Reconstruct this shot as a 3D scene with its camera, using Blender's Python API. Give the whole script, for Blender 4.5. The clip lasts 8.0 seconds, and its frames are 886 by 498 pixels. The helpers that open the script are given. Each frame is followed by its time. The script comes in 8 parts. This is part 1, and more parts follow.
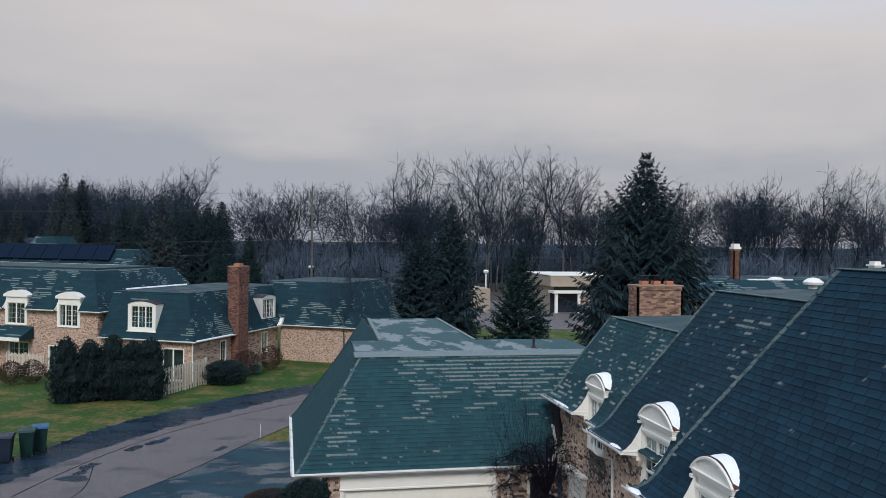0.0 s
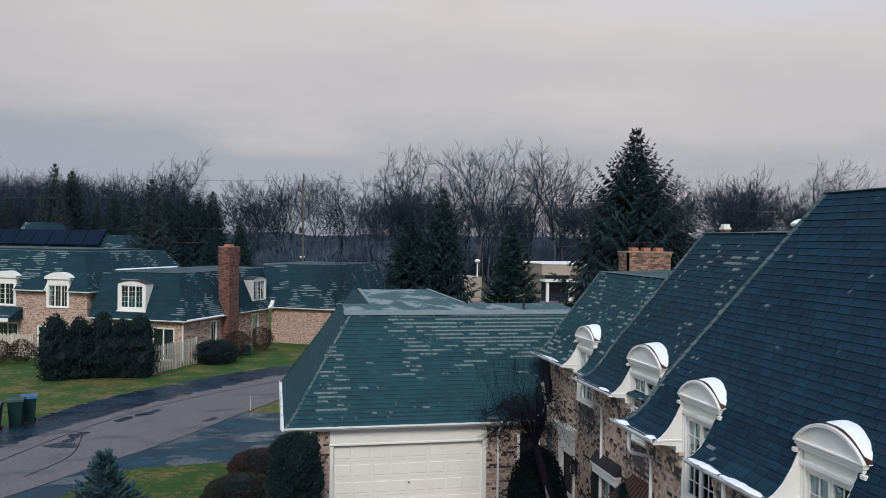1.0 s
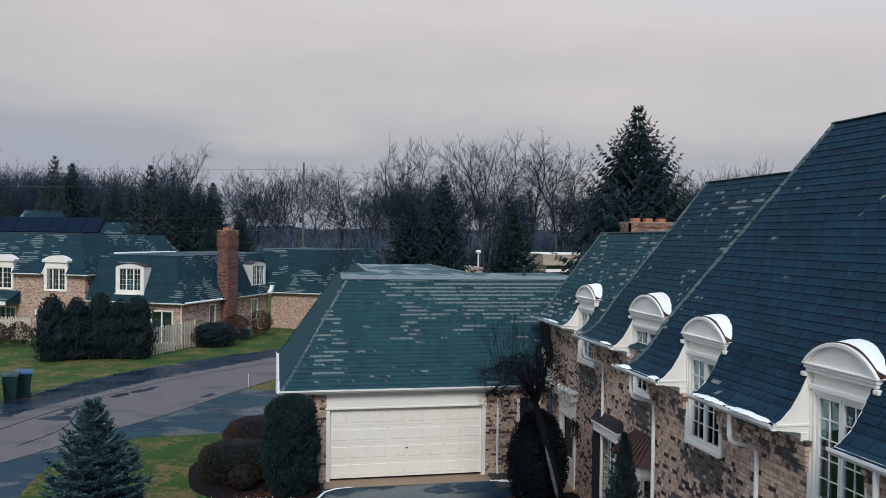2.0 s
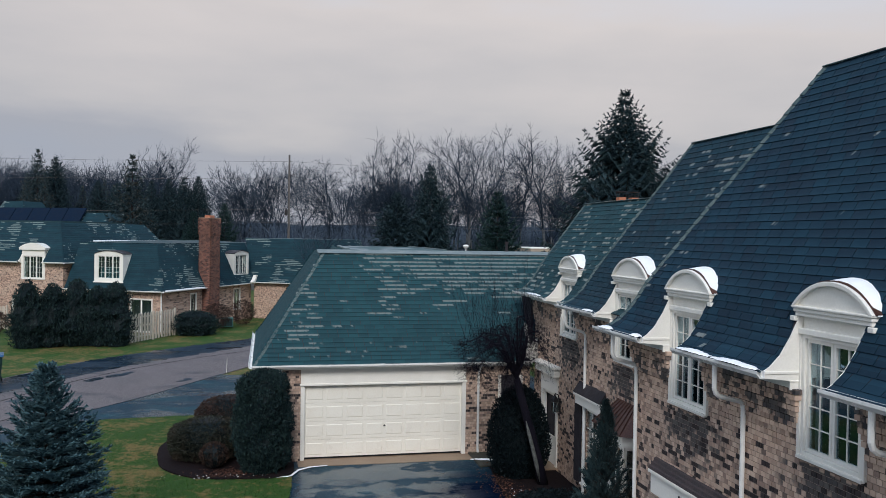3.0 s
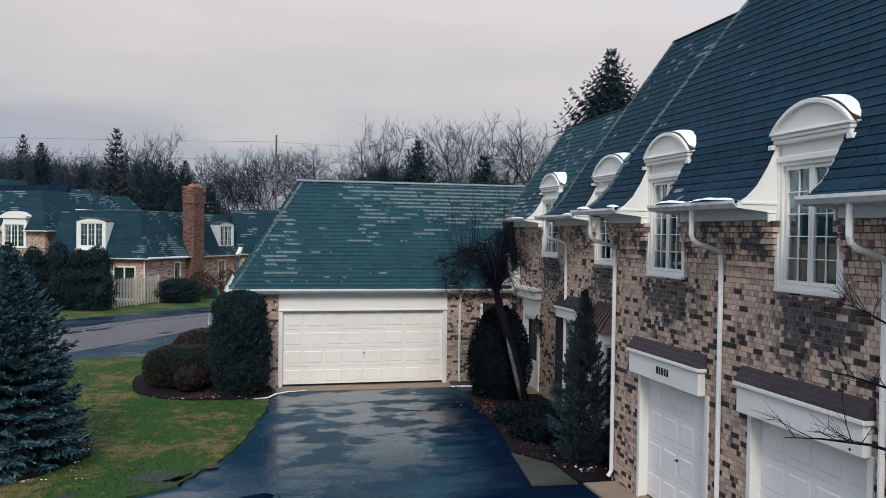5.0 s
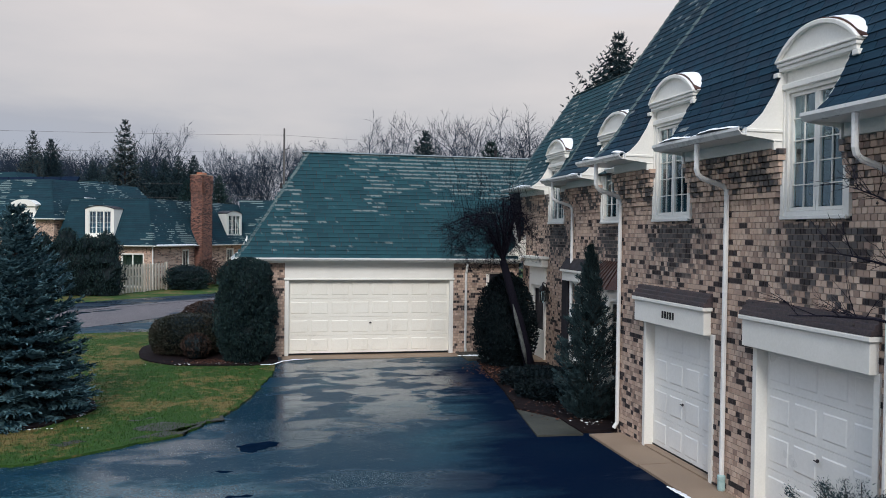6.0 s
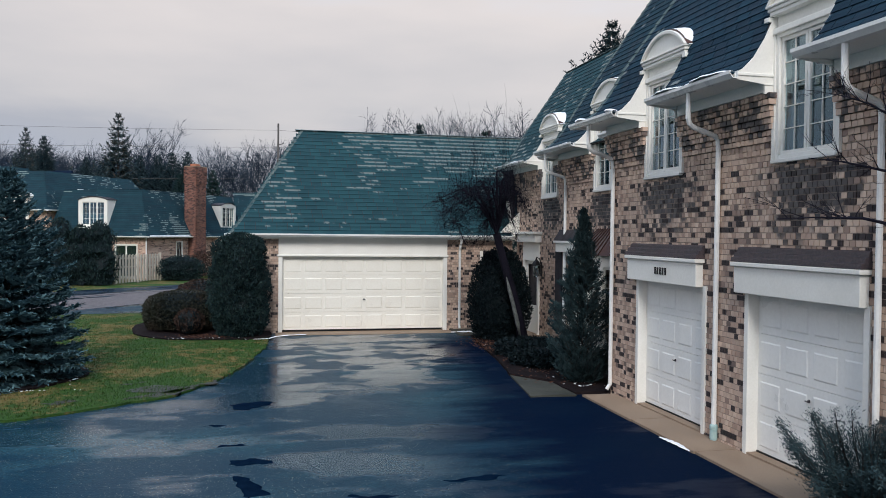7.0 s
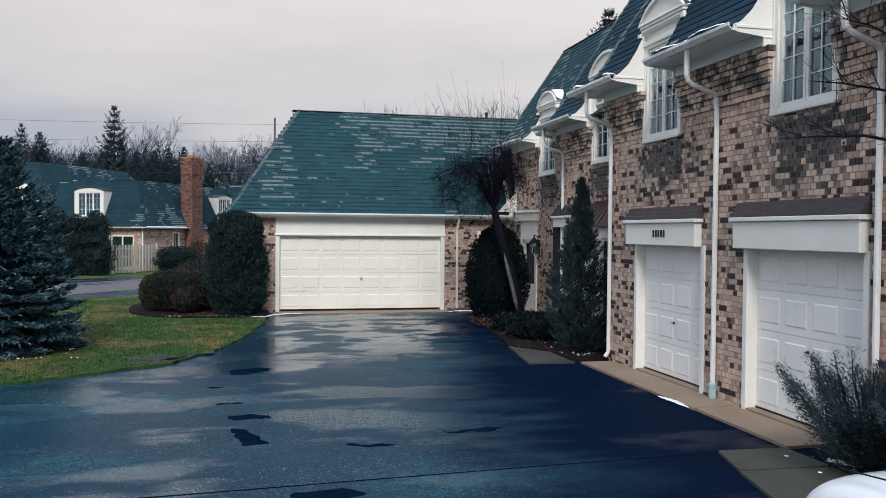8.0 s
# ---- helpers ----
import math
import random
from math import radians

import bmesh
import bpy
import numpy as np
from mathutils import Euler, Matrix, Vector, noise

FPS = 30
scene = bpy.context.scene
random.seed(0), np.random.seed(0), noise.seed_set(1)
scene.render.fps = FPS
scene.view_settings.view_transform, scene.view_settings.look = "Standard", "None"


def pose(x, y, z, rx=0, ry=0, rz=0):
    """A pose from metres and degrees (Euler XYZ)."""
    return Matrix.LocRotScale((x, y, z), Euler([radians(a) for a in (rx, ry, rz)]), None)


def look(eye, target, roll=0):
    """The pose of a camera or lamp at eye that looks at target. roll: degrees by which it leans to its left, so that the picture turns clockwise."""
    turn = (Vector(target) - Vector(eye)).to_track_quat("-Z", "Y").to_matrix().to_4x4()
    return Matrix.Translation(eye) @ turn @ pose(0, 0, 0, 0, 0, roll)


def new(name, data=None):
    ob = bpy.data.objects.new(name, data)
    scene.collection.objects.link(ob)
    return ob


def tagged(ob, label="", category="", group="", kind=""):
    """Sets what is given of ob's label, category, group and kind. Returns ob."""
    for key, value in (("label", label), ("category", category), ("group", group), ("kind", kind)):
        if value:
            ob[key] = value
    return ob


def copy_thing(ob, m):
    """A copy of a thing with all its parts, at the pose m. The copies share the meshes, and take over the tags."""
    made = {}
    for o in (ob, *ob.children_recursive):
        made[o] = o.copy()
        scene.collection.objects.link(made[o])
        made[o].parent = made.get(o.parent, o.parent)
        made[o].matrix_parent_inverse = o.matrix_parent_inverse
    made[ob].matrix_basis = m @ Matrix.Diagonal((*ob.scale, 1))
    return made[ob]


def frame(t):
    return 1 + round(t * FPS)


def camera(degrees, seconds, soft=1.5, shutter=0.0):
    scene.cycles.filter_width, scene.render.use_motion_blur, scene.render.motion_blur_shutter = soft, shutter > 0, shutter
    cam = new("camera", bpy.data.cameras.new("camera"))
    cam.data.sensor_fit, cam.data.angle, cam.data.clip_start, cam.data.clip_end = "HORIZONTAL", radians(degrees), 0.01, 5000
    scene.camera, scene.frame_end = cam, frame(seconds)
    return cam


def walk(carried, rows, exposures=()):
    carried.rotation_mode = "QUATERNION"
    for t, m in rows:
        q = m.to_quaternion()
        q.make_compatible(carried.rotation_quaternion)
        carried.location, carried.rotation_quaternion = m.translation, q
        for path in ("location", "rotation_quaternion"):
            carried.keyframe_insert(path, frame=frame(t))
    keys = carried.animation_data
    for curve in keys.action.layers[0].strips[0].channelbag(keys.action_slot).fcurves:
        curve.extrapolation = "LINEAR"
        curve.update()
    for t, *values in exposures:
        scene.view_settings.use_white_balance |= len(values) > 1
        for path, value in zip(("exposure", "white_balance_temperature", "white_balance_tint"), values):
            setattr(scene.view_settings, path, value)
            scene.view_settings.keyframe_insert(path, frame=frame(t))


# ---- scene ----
cam = camera(57.4, 8.0, soft=0.6)
PATH = [
    (0, (0.021, -0.287, 10.153), (0.406, 1.675, 10.134), 0.8),
    (0.5, (0.075, -0.301, 9.471), (0.472, 1.659, 9.449), 0.8),
    (1, (0.099, -0.317, 8.814), (0.504, 1.642, 8.789), 0.8),
    (1.5, (0.126, -0.219, 8.164), (0.522, 1.741, 8.134), 0.7),
    (3, (0.759, 0.775, 6.787), (1.187, 2.729, 6.756), 0.9),
    (3.5, (0.866, 0.878, 6.26), (1.304, 2.829, 6.226), 0.9),
    (4, (0.978, 0.973, 5.712), (1.426, 2.922, 5.677), 0.9),
    (4.5, (1.083, 1.032, 5.147), (1.541, 2.978, 5.109), 0.8),
    (6, (1.238, 1.036, 3.705), (1.669, 2.988, 3.665), 0.7),
    (6.5, (1.259, 0.997, 3.33), (1.698, 2.948, 3.291), 0.7),
    (7, (1.265, 1.001, 2.988), (1.709, 2.95, 2.949), 0.6),
    (7.5, (1.257, 1.02, 2.678), (1.706, 2.969, 2.638), 0.6),
    (8, (1.256, 1.03, 2.413), (1.708, 2.978, 2.37), 0.5),
]
walk(cam, [(t, look(eye, target, roll)) for t, eye, target, roll in PATH],
     exposures=[(0, 0.13, 6130, 10), (3.5, 0.20, 6130, 10), (4.5, 0.27, 6130, 10), (6.5, 0.35, 6130, 10), (8, 0.42, 6130, 10)])

# ---- world: overcast winter sky ----
world = bpy.data.worlds.new("world")
scene.world = world
world.use_nodes = True
wn, wl = world.node_tree.nodes, world.node_tree.links
wn.clear()
w_out = wn.new("ShaderNodeOutputWorld")
w_bg = wn.new("ShaderNodeBackground")
w_sky = wn.new("ShaderNodeTexSky")
w_sky.sky_type, w_sky.sun_disc = "NISHITA", False
w_sky.sun_elevation, w_sky.sun_rotation = radians(32), radians(20)
w_tc = wn.new("ShaderNodeTexCoord")
w_sep = wn.new("ShaderNodeSeparateXYZ")
wl.new(w_tc.outputs["Generated"], w_sep.inputs[0])
w_ramp = wn.new("ShaderNodeValToRGB")
w_ramp.color_ramp.elements[0].position, w_ramp.color_ramp.elements[0].color = 0.0, (0.315, 0.335, 0.385, 1)
w_ramp.color_ramp.elements[1].position, w_ramp.color_ramp.elements[1].color = 1.0, (0.56, 0.73, 0.97, 1)
for p, c in ((0.09, (0.34, 0.34, 0.365, 1)), (0.16, (0.465, 0.437, 0.425, 1)), (0.27, (0.57, 0.515, 0.482, 1)), (0.5, (0.54, 0.61, 0.72, 1))):
    w_ramp.color_ramp.elements.new(p).color = c
w_map = wn.new("ShaderNodeMapping")
w_map.inputs["Scale"].default_value = (1.6, 1.6, 6.0)
wl.new(w_tc.outputs["Generated"], w_map.inputs[0])
w_noise = wn.new("ShaderNodeTexNoise")
w_noise.inputs["Scale"].default_value, w_noise.inputs["Detail"].default_value = 2.1, 7
wl.new(w_map.outputs[0], w_noise.inputs["Vector"])
w_off = wn.new("ShaderNodeMath")
w_off.operation = "MULTIPLY_ADD"
w_off.inputs[1].default_value = 0.26
wl.new(w_noise.outputs["Fac"], w_off.inputs[0])
w_sub = wn.new("ShaderNodeMath")
w_sub.operation = "SUBTRACT"
w_sub.inputs[1].default_value = 0.14
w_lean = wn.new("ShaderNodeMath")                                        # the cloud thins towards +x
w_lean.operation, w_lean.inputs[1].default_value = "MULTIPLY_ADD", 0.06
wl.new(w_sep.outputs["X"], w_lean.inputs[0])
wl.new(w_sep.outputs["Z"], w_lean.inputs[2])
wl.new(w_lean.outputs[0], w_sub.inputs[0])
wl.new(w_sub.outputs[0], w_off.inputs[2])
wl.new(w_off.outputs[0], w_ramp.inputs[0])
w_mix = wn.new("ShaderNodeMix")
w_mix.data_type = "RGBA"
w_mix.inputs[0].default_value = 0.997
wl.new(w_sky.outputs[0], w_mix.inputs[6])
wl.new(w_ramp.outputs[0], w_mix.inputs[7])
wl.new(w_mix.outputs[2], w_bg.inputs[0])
w_bg.inputs[1].default_value = 1.0
wl.new(w_bg.outputs[0], w_out.inputs[0])
sun = new("sun", bpy.data.lights.new("sun", "SUN"))
sun.data.energy, sun.data.angle, sun.data.color = 1.9, radians(20), (1.0, 0.93, 0.85)
sun.matrix_basis = look((-14, -42, 46), (0, 15, 0))
# ---- materials ----
def node_kit(name):
    m = bpy.data.materials.new(name)
    m.use_nodes = True
    nt = m.node_tree
    return m, nt.nodes, nt.links, nt.nodes["Principled BSDF"]


def feed(links, sock, value):
    if isinstance(value, bpy.types.NodeSocket):
        links.new(value, sock)
    else:
        sock.default_value = value


def math_node(nodes, links, op, a, b=0.0, c=0.0, clamp=False):
    n = nodes.new("ShaderNodeMath")
    n.operation, n.use_clamp = op, clamp
    for i, v in enumerate((a, b, c)):
        feed(links, n.inputs[i], v)
    return n.outputs[0]


def noise_node(nodes, links, scale, detail=4.0, vec=None, rough=0.55):
    n = nodes.new("ShaderNodeTexNoise")
    n.inputs["Scale"].default_value, n.inputs["Detail"].default_value, n.inputs["Roughness"].default_value = scale, detail, rough
    if vec is None:
        vec = nodes.new("ShaderNodeNewGeometry").outputs["Position"]
    links.new(vec, n.inputs["Vector"])
    return n.outputs["Fac"]


def scaled(nodes, links, s, vec=None):
    n = nodes.new("ShaderNodeMapping")
    n.inputs["Scale"].default_value = s
    links.new(vec or nodes.new("ShaderNodeNewGeometry").outputs["Position"], n.inputs["Vector"])
    return n.outputs[0]


def span(nodes, links, value, a, b, c=0.0, d=1.0):
    n = nodes.new("ShaderNodeMapRange")
    n.interpolation_type = "SMOOTHSTEP"
    feed(links, n.inputs[0], value)
    for i, v in enumerate((a, b, c, d)):
        n.inputs[i + 1].default_value = v
    return n.outputs[0]


def mixed(nodes, links, fac, a, b):
    n = nodes.new("ShaderNodeMix")
    n.data_type = "RGBA"
    feed(links, n.inputs[0], fac)
    for s, v in ((6, a), (7, b)):
        if isinstance(v, bpy.types.NodeSocket):
            links.new(v, n.inputs[s])
        else:
            n.inputs[s].default_value = (*v, 1)
    return n.outputs[2]


def bumped(nodes, links, bsdf, height, strength=0.3, dist=0.01):
    n = nodes.new("ShaderNodeBump")
    n.inputs["Strength"].default_value, n.inputs["Distance"].default_value = strength, dist
    links.new(height, n.inputs["Height"])
    links.new(n.outputs[0], bsdf.inputs["Normal"])


def plain(name, c1, c2, scale=3.0, fine=40.0, rough=0.6, metal=0.0, bump=0.15, vary=0.15, island=0.0, spec=0.5):
    """Two-scale noise between two colours, with a fine bump."""
    m, N, L, B = node_kit(name)
    big = noise_node(N, L, scale)
    small = noise_node(N, L, fine, 2.0)
    f = math_node(N, L, "MULTIPLY_ADD", small, 0.5, math_node(N, L, "MULTIPLY", big, 0.6))
    f = span(N, L, f, 0.35, 0.75)
    if island:
        r = N.new("ShaderNodeNewGeometry").outputs["Random Per Island"]
        f = math_node(N, L, "MULTIPLY_ADD", math_node(N, L, "SUBTRACT", r, 0.5), island, f, True)
    L.new(mixed(N, L, f, c1, c2), B.inputs["Base Color"])
    L.new(span(N, L, big, 0.3, 0.7, max(0.02, rough - vary), min(1, rough + vary)), B.inputs["Roughness"])
    B.inputs["Metallic"].default_value, B.inputs["Specular IOR Level"].default_value = metal, spec
    if bump:
        bumped(N, L, B, small, bump, 0.004)
    return m


STAINS = ((9.57, 3.93), (13.1, 3.93), (17.7, 3.95), (22.2, 4.0))


def brick_material(name, single):
    m, N, L, B = node_kit(name)
    geo = N.new("ShaderNodeNewGeometry")
    rnd = N.new("ShaderNodeObjectInfo").outputs["Random"] if single else geo.outputs["Random Per Island"]
    ramp = N.new("ShaderNodeValToRGB")
    ramp.color_ramp.interpolation = "CONSTANT"
    e = ramp.color_ramp.elements
    e[0].position, e[0].color = 0.0, (0.560, 0.412, 0.322, 1)
    e[1].position, e[1].color = 0.2, (0.620, 0.464, 0.358, 1)
    for p, c in ((0.36, (0.480, 0.341, 0.263, 1)), (0.50, (0.670, 0.512, 0.400, 1)), (0.62, (0.410, 0.289, 0.224, 1)), (0.74, (0.570, 0.425, 0.329, 1)),
                 (0.89, (0.320, 0.225, 0.181, 1)), (0.96, (0.170, 0.126, 0.108, 1))):
        e.new(p).color = c
    L.new(rnd, ramp.inputs[0])
    pos = geo.outputs["Position"]
    blot = noise_node(N, L, 9.0, 5.0, pos)
    col = mixed(N, L, span(N, L, blot, 0.3, 0.75, 0.0, 0.25), ramp.outputs[0], (0.27, 0.20, 0.175))
    sep = N.new("ShaderNodeSeparateXYZ")
    L.new(pos, sep.inputs[0])
    rag = noise_node(N, L, 2.2, 6.0, pos)
    total = None
    for yc, top in STAINS:
        dy = math_node(N, L, "ABSOLUTE", math_node(N, L, "SUBTRACT", sep.outputs["Y"], yc))
        a = span(N, L, math_node(N, L, "ADD", dy, math_node(N, L, "MULTIPLY", rag, 0.9)), 0.70, 1.65, 1.0, 0.0)
        b = span(N, L, math_node(N, L, "SUBTRACT", top, sep.outputs["Z"]), 0.0, 0.12)
        c = span(N, L, math_node(N, L, "ADD", math_node(N, L, "SUBTRACT", top, sep.outputs["Z"]), math_node(N, L, "MULTIPLY", rag, 1.1)), 0.6, 1.95, 1.0, 0.0)
        k = math_node(N, L, "MULTIPLY", math_node(N, L, "MULTIPLY", a, b), c)
        total = k if total is None else math_node(N, L, "MAXIMUM", total, k)
    # darker, broken band along the corbelled top courses
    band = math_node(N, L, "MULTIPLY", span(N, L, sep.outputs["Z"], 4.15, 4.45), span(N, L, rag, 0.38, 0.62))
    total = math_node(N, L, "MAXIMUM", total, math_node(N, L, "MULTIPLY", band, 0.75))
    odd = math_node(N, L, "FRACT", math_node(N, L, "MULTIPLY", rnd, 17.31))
    darkened_one = span(N, L, math_node(N, L, "SUBTRACT", math_node(N, L, "MULTIPLY", total, 1.3), odd), -0.10, 0.30)
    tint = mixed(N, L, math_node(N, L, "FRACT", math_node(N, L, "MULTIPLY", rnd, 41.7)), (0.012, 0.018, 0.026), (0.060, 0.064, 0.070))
    col = mixed(N, L, math_node(N, L, "MULTIPLY", darkened_one, 0.9), col, tint)
    L.new(col, B.inputs["Base Color"])
    L.new(span(N, L, total, 0, 1, 0.85, 0.55), B.inputs["Roughness"])
    bumped(N, L, B, noise_node(N, L, 60.0, 3.0, pos), 0.35, 0.004)
    return m


def shingle_material(name, single=False, streak=0.55, base=((0.004, 0.017, 0.030), (0.016, 0.050, 0.074)), frost=(0.22, 0.25, 0.25), rise=0.126, foot=5.97, worn_area=False, clump=0.5, along=2.2):
    """Teal-green asphalt shingles; pale worn streaks that run along the courses."""
    m, N, L, B = node_kit(name)
    geo = N.new("ShaderNodeNewGeometry")
    pos = geo.outputs["Position"]
    rnd = N.new("ShaderNodeObjectInfo").outputs["Random"] if single else geo.outputs["Random Per Island"]
    sep = N.new("ShaderNodeSeparateXYZ")
    L.new(pos, sep.inputs[0])
    u = math_node(N, L, "ADD", sep.outputs["X"], sep.outputs["Y"])
    level = math_node(N, L, "DIVIDE", math_node(N, L, "SUBTRACT", sep.outputs["Z"], foot - 40 * rise), rise)
    course = math_node(N, L, "FLOOR", level)
    comb = N.new("ShaderNodeCombineXYZ")
    L.new(math_node(N, L, "MULTIPLY", u, along), comb.inputs[0])
    L.new(math_node(N, L, "MULTIPLY", course, 3.37), comb.inputs[1])
    line = noise_node(N, L, 1.0, 4.0, comb.outputs[0], 0.55)
    part_z = math_node(N, L, "FRACT", level)
    ragged = noise_node(N, L, 16.0, 3.0, pos)
    band = span(N, L, math_node(N, L, "MULTIPLY_ADD", math_node(N, L, "SUBTRACT", ragged, 0.5), 0.7, part_z), 0.48, 0.60)
    patch = noise_node(N, L, 0.42, 2.0, pos)
    f = math_node(N, L, "MULTIPLY_ADD", patch, clump, math_node(N, L, "MULTIPLY", line, 1.2))
    if worn_area:
        mask = math_node(N, L, "MULTIPLY", span(N, L, sep.outputs["Z"], 3.9, 5.6), span(N, L, sep.outputs["X"], 3.3, 4.6))
        low = math_node(N, L, "MULTIPLY", span(N, L, sep.outputs["X"], 1.1, 1.6), span(N, L, sep.outputs["X"], 2.0, 2.6, 1.0, 0.0))
        f = math_node(N, L, "MULTIPLY_ADD", math_node(N, L, "MAXIMUM", mask, math_node(N, L, "MULTIPLY", low, 0.65)), 0.22, f)
    f = math_node(N, L, "MULTIPLY", span(N, L, f, 0.78 + 0.5 * clump - 0.2 * streak, 0.83 + 0.5 * clump - 0.2 * streak), band)
    grain = noise_node(N, L, 130.0, 2.0, pos)
    tone = math_node(N, L, "MULTIPLY_ADD", grain, 0.45, math_node(N, L, "MULTIPLY", rnd, 0.50))
    # tabs bleached towards their lower edge, and weather marks that run over many tabs
    tone = math_node(N, L, "MULTIPLY_ADD", span(N, L, part_z, 0.55, 0.0), 0.25, tone)
    tone = math_node(N, L, "MULTIPLY_ADD", math_node(N, L, "SUBTRACT", noise_node(N, L, 1.3, 5.0, pos), 0.5), 0.7, tone, True)
    col = mixed(N, L, tone, *base)
    # the shadow line at each course's butt edge, painted dark
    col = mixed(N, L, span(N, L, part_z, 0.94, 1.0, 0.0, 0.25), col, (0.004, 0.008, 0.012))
    col = mixed(N, L, math_node(N, L, "MULTIPLY", f, 0.8), col, frost)
    L.new(col, B.inputs["Base Color"])
    L.new(math_node(N, L, "MULTIPLY_ADD", rnd, 0.2, 0.72), B.inputs["Roughness"])
    B.inputs["Specular IOR Level"].default_value = 0.2
    bumped(N, L, B, grain, 0.5, 0.004)
    return m


def asphalt_material(name, dry, wet, wetness, seed, rough, gain, sheen=0.16, film=False):
    m, N, L, B = node_kit(name)
    pos = N.new("ShaderNodeNewGeometry").outputs["Position"]
    streaks = noise_node(N, L, 0.9, 6.0, scaled(N, L, (0.35, 1.0, 1.0), pos), 0.62)
    pools = noise_node(N, L, 0.33 + seed * 0.01, 3.0, scaled(N, L, (0.8, 1.3, 1.0), pos))
    agg = N.new("ShaderNodeTexVoronoi")
    agg.inputs["Scale"].default_value = 58.0
    L.new(pos, agg.inputs["Vector"])
    stone = N.new("ShaderNodeSeparateColor")
    L.new(agg.outputs["Color"], stone.inputs[0])
    w = math_node(N, L, "MULTIPLY_ADD", streaks, 0.5, math_node(N, L, "MULTIPLY", pools, 0.9))
    damp = span(N, L, w, 0.62 - wetness * 0.2, 0.80 - wetness * 0.2)
    pool = span(N, L, w, 0.80 - wetness * 0.1, 0.86 - wetness * 0.1)
    mid = noise_node(N, L, 9.0, 4.0, pos)
    col = mixed(N, L, span(N, L, stone.outputs[0], 0.2, 0.95), tuple(c * 0.5 for c in dry), tuple(c * 1.5 for c in dry))
    col = mixed(N, L, math_node(N, L, "MULTIPLY", damp, 0.8), col, wet)
    # pale stones showing through where the surface has worn
    speck = math_node(N, L, "MULTIPLY", span(N, L, stone.outputs[1], 0.80, 0.84), span(N, L, math_node(N, L, "ADD", mid, streaks), 0.86, 1.12))
    speck = math_node(N, L, "MULTIPLY", speck, span(N, L, agg.outputs["Distance"], 0.25, 0.5, 1.0, 0.0))
    col = mixed(N, L, speck, col, (0.30, 0.31, 0.26))
    L.new(col, B.inputs["Base Color"])
    r = math_node(N, L, "MULTIPLY_ADD", damp, -gain, rough)
    r = math_node(N, L, "SUBTRACT", r, math_node(N, L, "MULTIPLY", pool, 0.12))
    r = math_node(N, L, "MULTIPLY_ADD", math_node(N, L, "SUBTRACT", mid, 0.5), 0.15, r)
    gloss = math_node(N, L, "MULTIPLY_ADD", pool, 0.20, sheen)
    if film:
        # standing wet towards the garage, broken into streaks
        sep = N.new("ShaderNodeSeparateXYZ")
        L.new(pos, sep.inputs[0])
        zone = math_node(N, L, "MULTIPLY", span(N, L, sep.outputs["Y"], 14.5, 19.5), span(N, L, sep.outputs["X"], 5.2, 6.8, 1.0, 0.0))
        broken = noise_node(N, L, 1.1, 5.0, scaled(N, L, (0.55, 0.75, 1.0), pos), 0.6)
        zone = math_node(N, L, "MULTIPLY", math_node(N, L, "MULTIPLY", zone, span(N, L, sep.outputs["Y"], 24.4, 25.4, 1.0, 0.0)), span(N, L, broken, 0.46, 0.55))
        # thin films of water that lie about on the open part of the drive
        lying = noise_node(N, L, 0.5, 4.0, scaled(N, L, (0.55, 1.0, 1.0), pos), 0.5)
        lying = math_node(N, L, "MULTIPLY", span(N, L, lying, 0.53, 0.60), span(N, L, sep.outputs["X"], 2.4, 4.2, 1.0, 0.0))
        zone = math_node(N, L, "MAXIMUM", zone, math_node(N, L, "MULTIPLY", lying, 0.75))
        r = math_node(N, L, "MULTIPLY_ADD", zone, -0.34, r)
        # wet side along the house: the house's dark reflection put into the colour
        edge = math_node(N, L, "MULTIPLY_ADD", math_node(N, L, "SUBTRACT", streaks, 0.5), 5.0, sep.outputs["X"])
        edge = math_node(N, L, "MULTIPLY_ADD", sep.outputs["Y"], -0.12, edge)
        house_reflection = math_node(N, L, "MULTIPLY", span(N, L, edge, 1.7, 4.0), span(N, L, sep.outputs["Y"], 22, 25, 1.0, 0.0))
        col = mixed(N, L, math_node(N, L, "MULTIPLY", house_reflection, 0.93), col, (0.002, 0.006, 0.021))
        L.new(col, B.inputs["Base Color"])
        gloss = math_node(N, L, "MULTIPLY", gloss, math_node(N, L, "MULTIPLY_ADD", house_reflection, -0.85, 1.0))
        r = math_node(N, L, "MULTIPLY_ADD", house_reflection, 0.22, r)
        gloss = math_node(N, L, "MULTIPLY_ADD", zone, 0.36, gloss)
    L.new(math_node(N, L, "MAXIMUM", r, 0.05), B.inputs["Roughness"])
    L.new(gloss, B.inputs["Specular IOR Level"])
    # blue tint in the reflections stands for a cool cast of light
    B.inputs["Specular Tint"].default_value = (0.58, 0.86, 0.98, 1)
    inv = math_node(N, L, "MULTIPLY_ADD", pool, -0.8, 1.0)
    bumped(N, L, B, math_node(N, L, "MULTIPLY", math_node(N, L, "ADD", agg.outputs["Distance"], math_node(N, L, "MULTIPLY", mid, 1.2)), inv), 0.28, 0.006)
    return m


